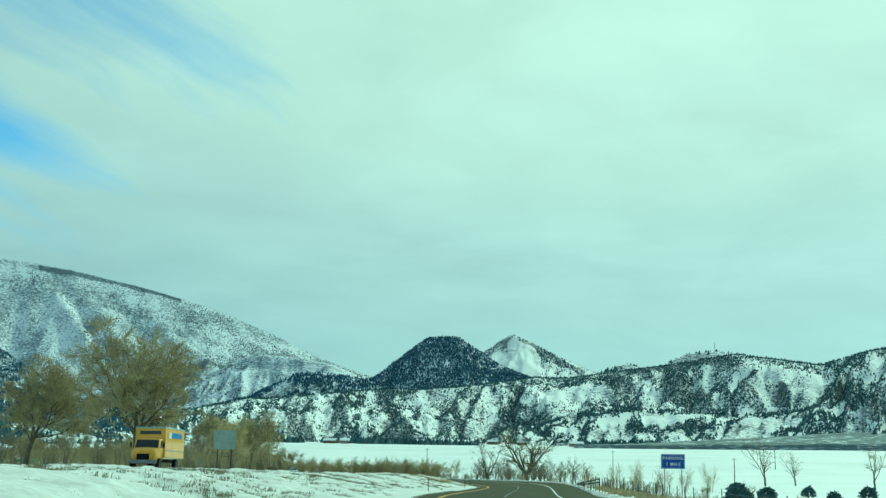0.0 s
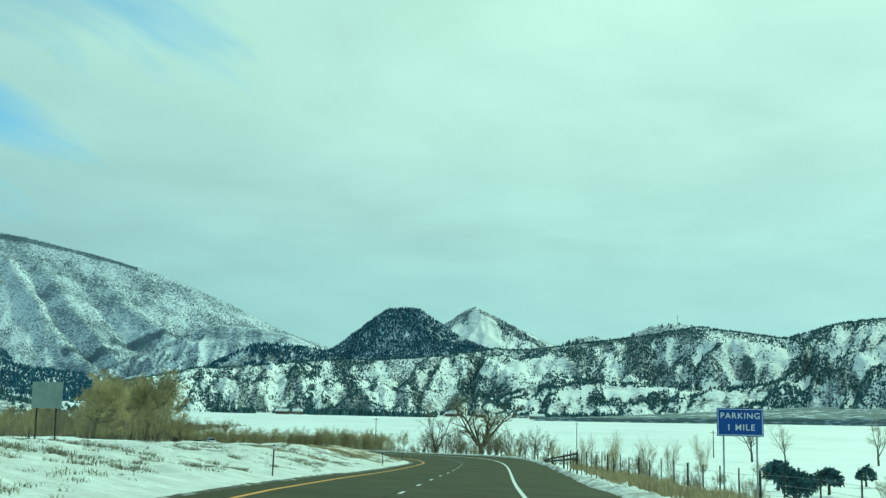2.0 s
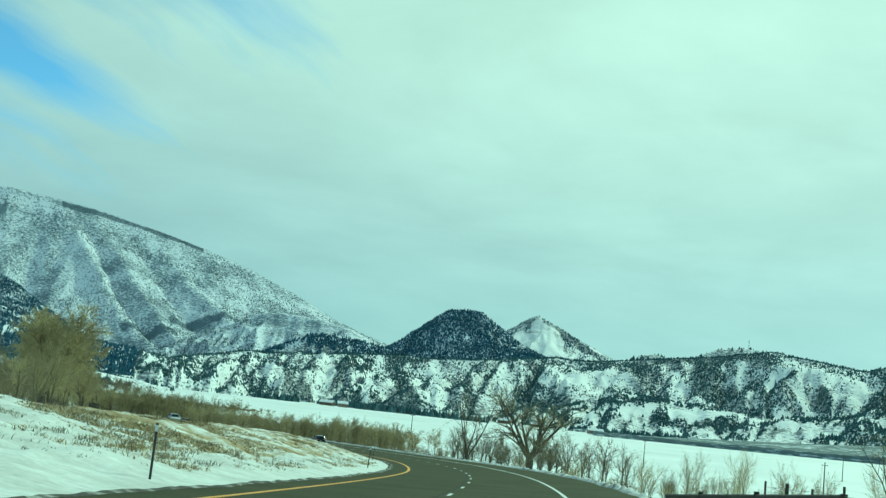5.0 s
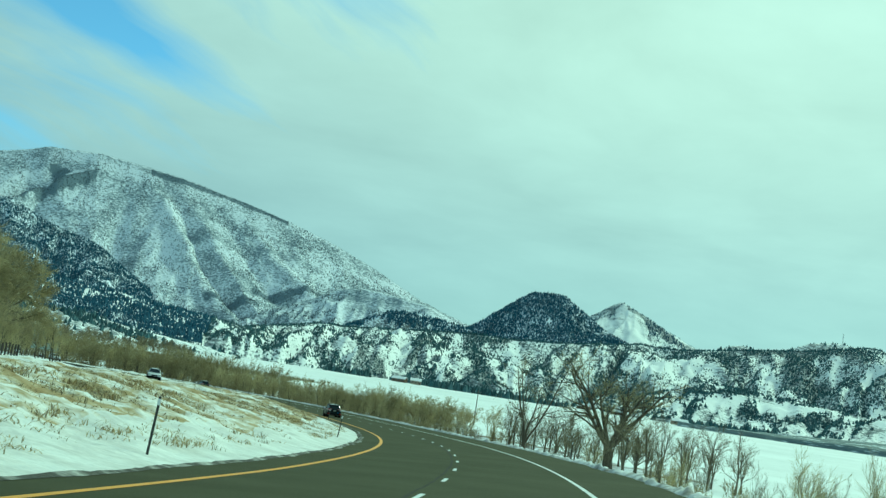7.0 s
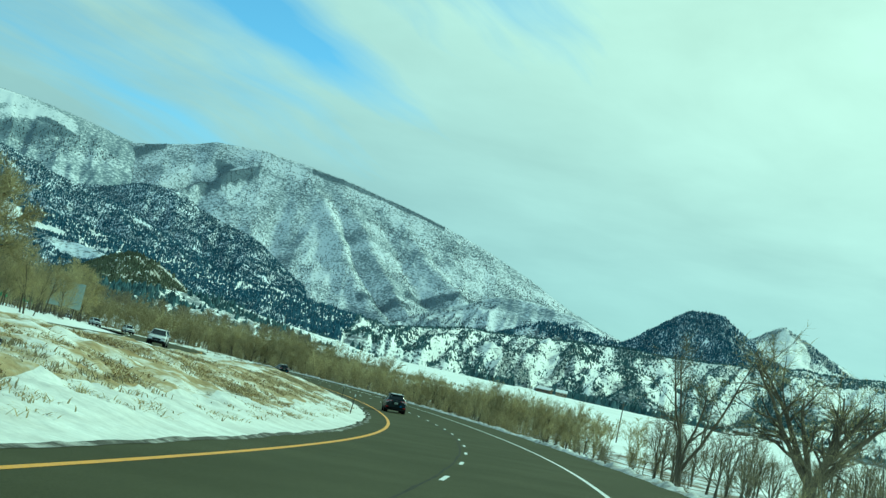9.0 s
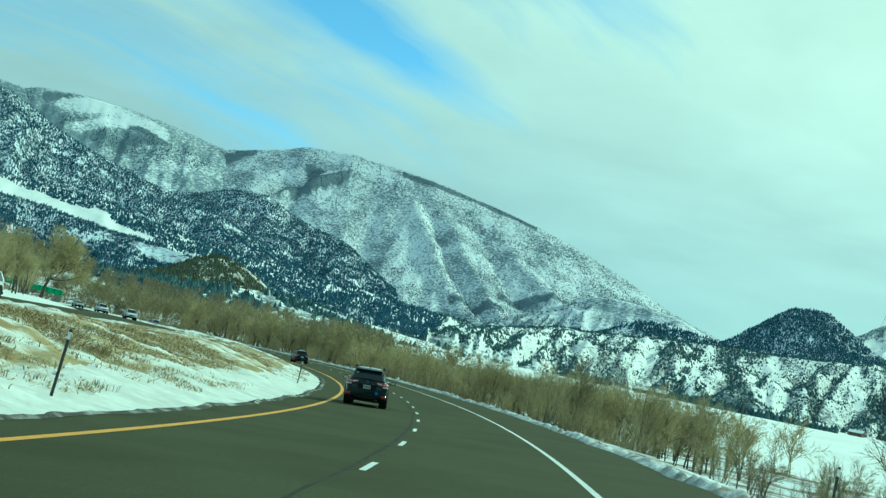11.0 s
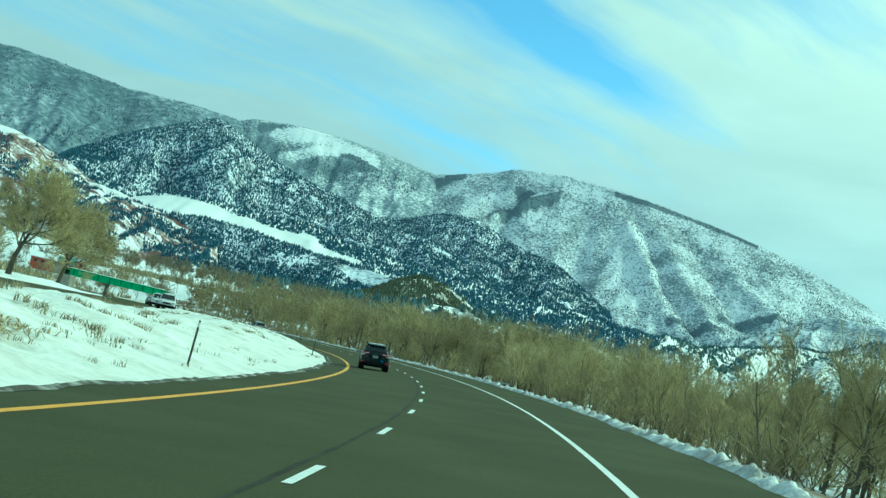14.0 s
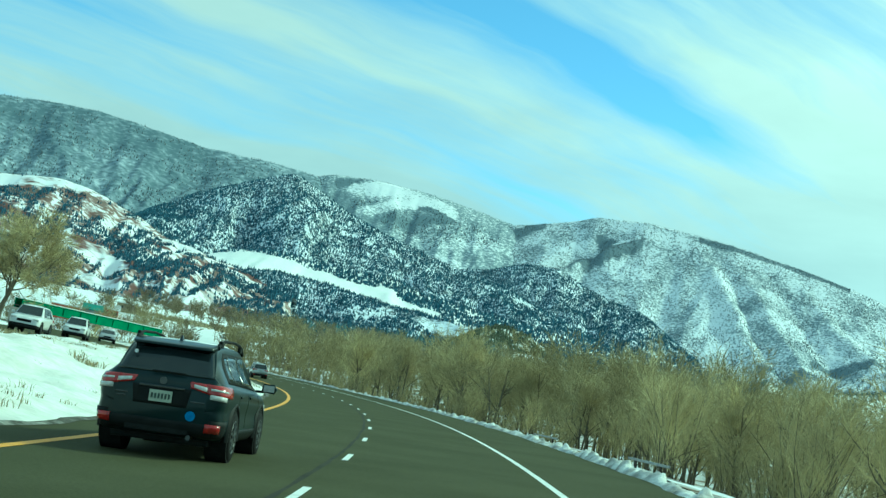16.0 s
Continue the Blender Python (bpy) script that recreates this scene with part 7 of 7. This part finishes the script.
for s in (444.6, 334.3):
    x, y, z = on_road(s, -4.7)
    crossover(x, y, z, heading(s - 0.6), lean_of(s))
x, y, z = on_road(572, -4.6)
car("suv", "silver crossover with dark glass driving ahead on the highway", M_SILVER, x, y, z, heading(572), lean_of(572), roof=1.62, group="traffic ahead")


def oncoming(s, du, mat, label, **kw):
    ou, odz = opposite(np.array(float(s)))
    x, y, _ = road(s, float(ou) + du)
    return car("suv", label, mat, float(x), float(y), float(np.interp(s, S_ALL, _z) + odz), heading(s) + math.pi, 0.0, group="oncoming traffic", **kw)


oncoming(507, 1.8, M_WHITEPAINT, "white sport utility vehicle on the opposite carriageway", snow_roof=False, roof=1.75, width=1.9, length=4.8, belt=1.08, hood=1.08)
oncoming(538, 0.9, M_WHITEPAINT, "white pickup-sized vehicle further back on the opposite carriageway", snow_roof=False, roof=1.8, width=1.95, length=5.0, belt=1.1, hood=1.12)
oncoming(572, 2.4, M_SILVER, "silver car far back on the opposite carriageway", snow_roof=False, sedan=True, roof=1.45)
oncoming(350, 2.2, M_WHITEPAINT, "white crossover passing behind the snowy median", snow_roof=False)


def box_truck(s, du):
    ou, odz = opposite(np.array(float(s)))
    x, y, _ = road(s, float(ou) + du)
    t = thing("box_truck", "yellow rental box truck with a blue stripe on the opposite carriageway", "truck", float(x), float(y), float(np.interp(s, S_ALL, _z) + odz), heading(s) + math.pi + radians(2))
    part("cargo_box", box_bm((2.45, 6.2, 2.35), (0, -1.3, 2.15), 0.04), M_TRUCKYELLOW, t, "yellow cargo box")
    part("roof_trim", box_bm((2.5, 6.25, 0.14), (0, -1.3, 3.33), 0.03), M_SIGNBACK, t, "pale roof edge")
    part("nose_board", box_bm((1.7, 0.02, 0.28), (0, 1.81, 2.95)), M_BLACKPAINT, t, "dark lettering band without readable words")
    cab = part("cab", loft([ring(yy, hw, zb, zt, 0.05) for yy, hw, zb, zt in ((1.80, 1.10, 0.62, 2.45), (2.35, 1.10, 0.60, 2.42), (2.75, 1.08, 0.58, 1.72), (3.55, 1.0, 0.58, 1.50), (3.75, 0.92, 0.62, 1.20))]), M_TRUCKYELLOW, t, "yellow cab with a sloping bonnet", True)
    part("windscreen", panel_bm([(-0.92, 2.80, 1.70), (0.92, 2.80, 1.70), (0.88, 2.42, 2.36), (-0.88, 2.42, 2.36)], 0.015), M_GLASS, cab, "windscreen")
    for sx in (-1, 1):
        part("side_window", panel_bm([(sx * 1.10, 1.95, 1.75), (sx * 1.10, 2.62, 1.72), (sx * 1.07, 2.40, 2.30), (sx * 1.07, 1.95, 2.30)], 0.015), M_GLASS, cab, "cab side window")
        part("head_lamp", box_bm((0.34, 0.10, 0.24), (sx * 0.68, 3.66, 1.05), 0.03), M_CLEARLENS, cab, "head lamp")
        part("mirror", box_bm((0.10, 0.12, 0.42), (sx * 1.32, 2.55, 1.95), 0.02), M_PLASTIC, cab, "door mirror")
        part("stripe", box_bm((0.02, 3.4, 0.42), (sx * 1.24, -1.7, 2.78)), M_STICKER, t, "blue stripe on the cargo box")
        part("stripe_panel", box_bm((0.024, 0.8, 0.50), (sx * 1.242, 0.4, 2.76)), M_SIGNWHITE, t, "white panel beside the stripe")
        part("side_rail", box_bm((0.02, 6.0, 0.05), (sx * 1.24, -1.3, 1.55)), M_METAL, t)
        for yy in (2.9, -2.4):
            wheel(t, sx * 1.0, yy, 0.46, 0.3)
    part("bumper", box_bm((2.2, 0.16, 0.30), (0, 3.80, 0.62), 0.04), M_METAL, t)
    part("grille", box_bm((1.0, 0.06, 0.45), (0, 3.74, 1.02), 0.02), M_PLASTIC, cab)
    part("chassis", box_bm((0.9, 7.6, 0.25), (0, 0, 0.75), 0.02), M_PLASTIC, t)
    return t


box_truck(102, 1.8)


# ---- village at the ridge's foot and houses by the road ----
M_WALLS = [material("house_wall_tan", (0.34, 0.27, 0.19), 0.9, (0.28, 0.22, 0.16), scale=0.6), material("house_wall_red", (0.36, 0.10, 0.06), 0.9, (0.28, 0.08, 0.05), scale=0.6),
           material("house_wall_grey", (0.32, 0.33, 0.33), 0.9, (0.25, 0.26, 0.26), scale=0.6), material("house_wall_brown", (0.16, 0.11, 0.075), 0.9, (0.12, 0.085, 0.06), scale=0.6)]
M_GREENROOF = material("green_metal_roof", (0.05, 0.22, 0.17), 0.5, (0.04, 0.17, 0.13), scale=0.5)
M_WINDOW = material("house_window", (0.02, 0.028, 0.035), 0.1, (0.03, 0.04, 0.05), scale=1.0)


def house(x, y, z, w, d, h, turn, wall, roof=None, label="small house with a snow-covered gable roof in the valley"):
    t = thing("house", label, "house", x, y, z, turn, 0.0, "houses of the village")
    part("wall", box_bm((w, d, h + 1.5), (0, 0, h / 2 - 0.75), 0.02), wall, t)
    rise = d * 0.28
    bm = bmesh.new()
    o, th = 0.5, 0.25
    prof = [(-d / 2 - o, h - 0.1), (0, h + rise), (d / 2 + o, h - 0.1), (d / 2 + o, h - 0.1 + th), (0, h + rise + th), (-d / 2 - o, h - 0.1 + th)]
    a = [bm.verts.new((-w / 2 - o, py, pz)) for py, pz in prof]
    b = [bm.verts.new((w / 2 + o, py, pz)) for py, pz in prof]
    for i in range(6):
        j = (i + 1) % 6
        bm.faces.new((a[i], a[j], b[j], b[i]))
    bm.faces.new((a[0], a[1], a[4], a[5])); bm.faces.new((a[1], a[2], a[3], a[4]))
    bm.faces.new((b[5], b[4], b[1], b[0])); bm.faces.new((b[4], b[3], b[2], b[1]))
    part("roof", bm, roof or M_SNOW, t)
    for sx in (-1, 1):
        bm = bmesh.new()
        v = [bm.verts.new(p) for p in ((sx * w / 2, -d / 2, h - 0.1), (sx * w / 2, d / 2, h - 0.1), (sx * w / 2, 0, h + rise - 0.1))]
        bm.faces.new(v)
        g = bmesh.ops.extrude_face_region(bm, geom=bm.faces[:])
        bmesh.ops.translate(bm, verts=[e for e in g["geom"] if isinstance(e, bmesh.types.BMVert)], vec=(-sx * 0.2, 0, 0))
        part("gable", bm, wall, t)
    for k in range(3):
        part("window", box_bm((w * 0.13, 0.1, h * 0.34), (-w * 0.3 + k * w * 0.3, -d / 2 - 0.02, h * 0.55)), M_WINDOW, t)
    part("door", box_bm((1.0, 0.1, 2.0), (w * 0.42, -d / 2 - 0.02, 1.0)), M_WALLS[3], t)
    part("chimney", box_bm((0.7, 0.7, 1.6), (w * 0.2, d * 0.12, h + rise * 0.7 + 0.5), 0.03), M_WALLS[2], t)


r_ = np.random.default_rng(44)
for k in range(14):
    f = (k + r_.uniform(-0.5, 0.5)) / 13
    x = -450 + 400 * f
    y = 1300 + 40 * f + r_.uniform(-50, 70)
    house(x, y, ground_at(x, y) - 0.2, r_.uniform(8, 15), r_.uniform(6.5, 9), r_.uniform(2.4, 3.4), math.atan2(y, x) - math.pi / 2 + r_.uniform(-0.4, 0.4), M_WALLS[(2, 3, 3, 0)[int(r_.integers(4))]])
for x, y, z, wall, roof in ((-427, 640, 13.0, M_WALLS[2], M_GREENROOF), (-423, 629, 12.8, M_WALLS[1], None), (-440, 656, 13.0, M_WALLS[1], None), (-452, 674, 15.1, M_WALLS[0], None)):
    house(x, y, max(z - 2.6, ground_at(x, y) - 0.2), 8, 6, 2.6, 0.9, wall, roof, "house with a green metal roof on the slope" if roof else "red and tan house with a snowy roof on the slope")

# dark evergreens among the houses
pos = []
for k in range(2600):
    f = r_.uniform(0, 1)
    x, y = -560 + 560 * f + r_.normal(0, 20), 1275 + 55 * f + abs(r_.normal(0, 45))
    if vnoise(x / 45, y / 45, 3) > 0.38:
        pos.append((x, y, ground_at(x, y) - 0.3))
tree_stuff("village_trees", np.array(pos), 6.0 * r_.uniform(0.4, 1.3, len(pos)), TREE_ROUND, M_HAZYJUNIPER, r_, "dark evergreens among the village houses")
# dark junipers in the field by the fence
for (s, u, k) in ((128, 19.0, 1.0), (131, 20.5, 0.8), (139, 24.0, 1.0), (146, 22.0, 1.2), (160, 33.0, 0.9), (118, 17.0, 0.7), (152, 38.0, 1.0), (135, 30.0, 0.8)):
    x, y, _z0 = road(s, u)
    t = thing("juniper_bush", "round dark green juniper bush in the snowy field", "shrub", float(x), float(y), ground_at(x, y) - 0.05, s, 0.0, "juniper bushes in the field")
    n = 420
    a, b = r_.uniform(0, 6.28, n), r_.uniform(-0.3, 1.0, n)
    rad = 0.95 * k * (1 - 0.25 * r_.uniform(0, 1, n))
    P = np.stack([np.cos(a) * np.sqrt(1 - b * b) * rad, np.sin(a) * np.sqrt(1 - b * b) * rad, 0.85 * k + b * rad * 0.95], -1)
    q = r_.normal(0, 0.16 * k, (n, 3, 3))
    v = (P[:, None] + q).reshape(-1, 3)
    mesh_object("foliage", v, np.arange(n * 3).reshape(n, 3), M_HAZYJUNIPER, t, smooth_shade=False)
    part("trunk", cyl_bm(0.12 * k, 0.08 * k, 1.0 * k, (0, 0, 0.4 * k), segments=8), M_BARK, t)
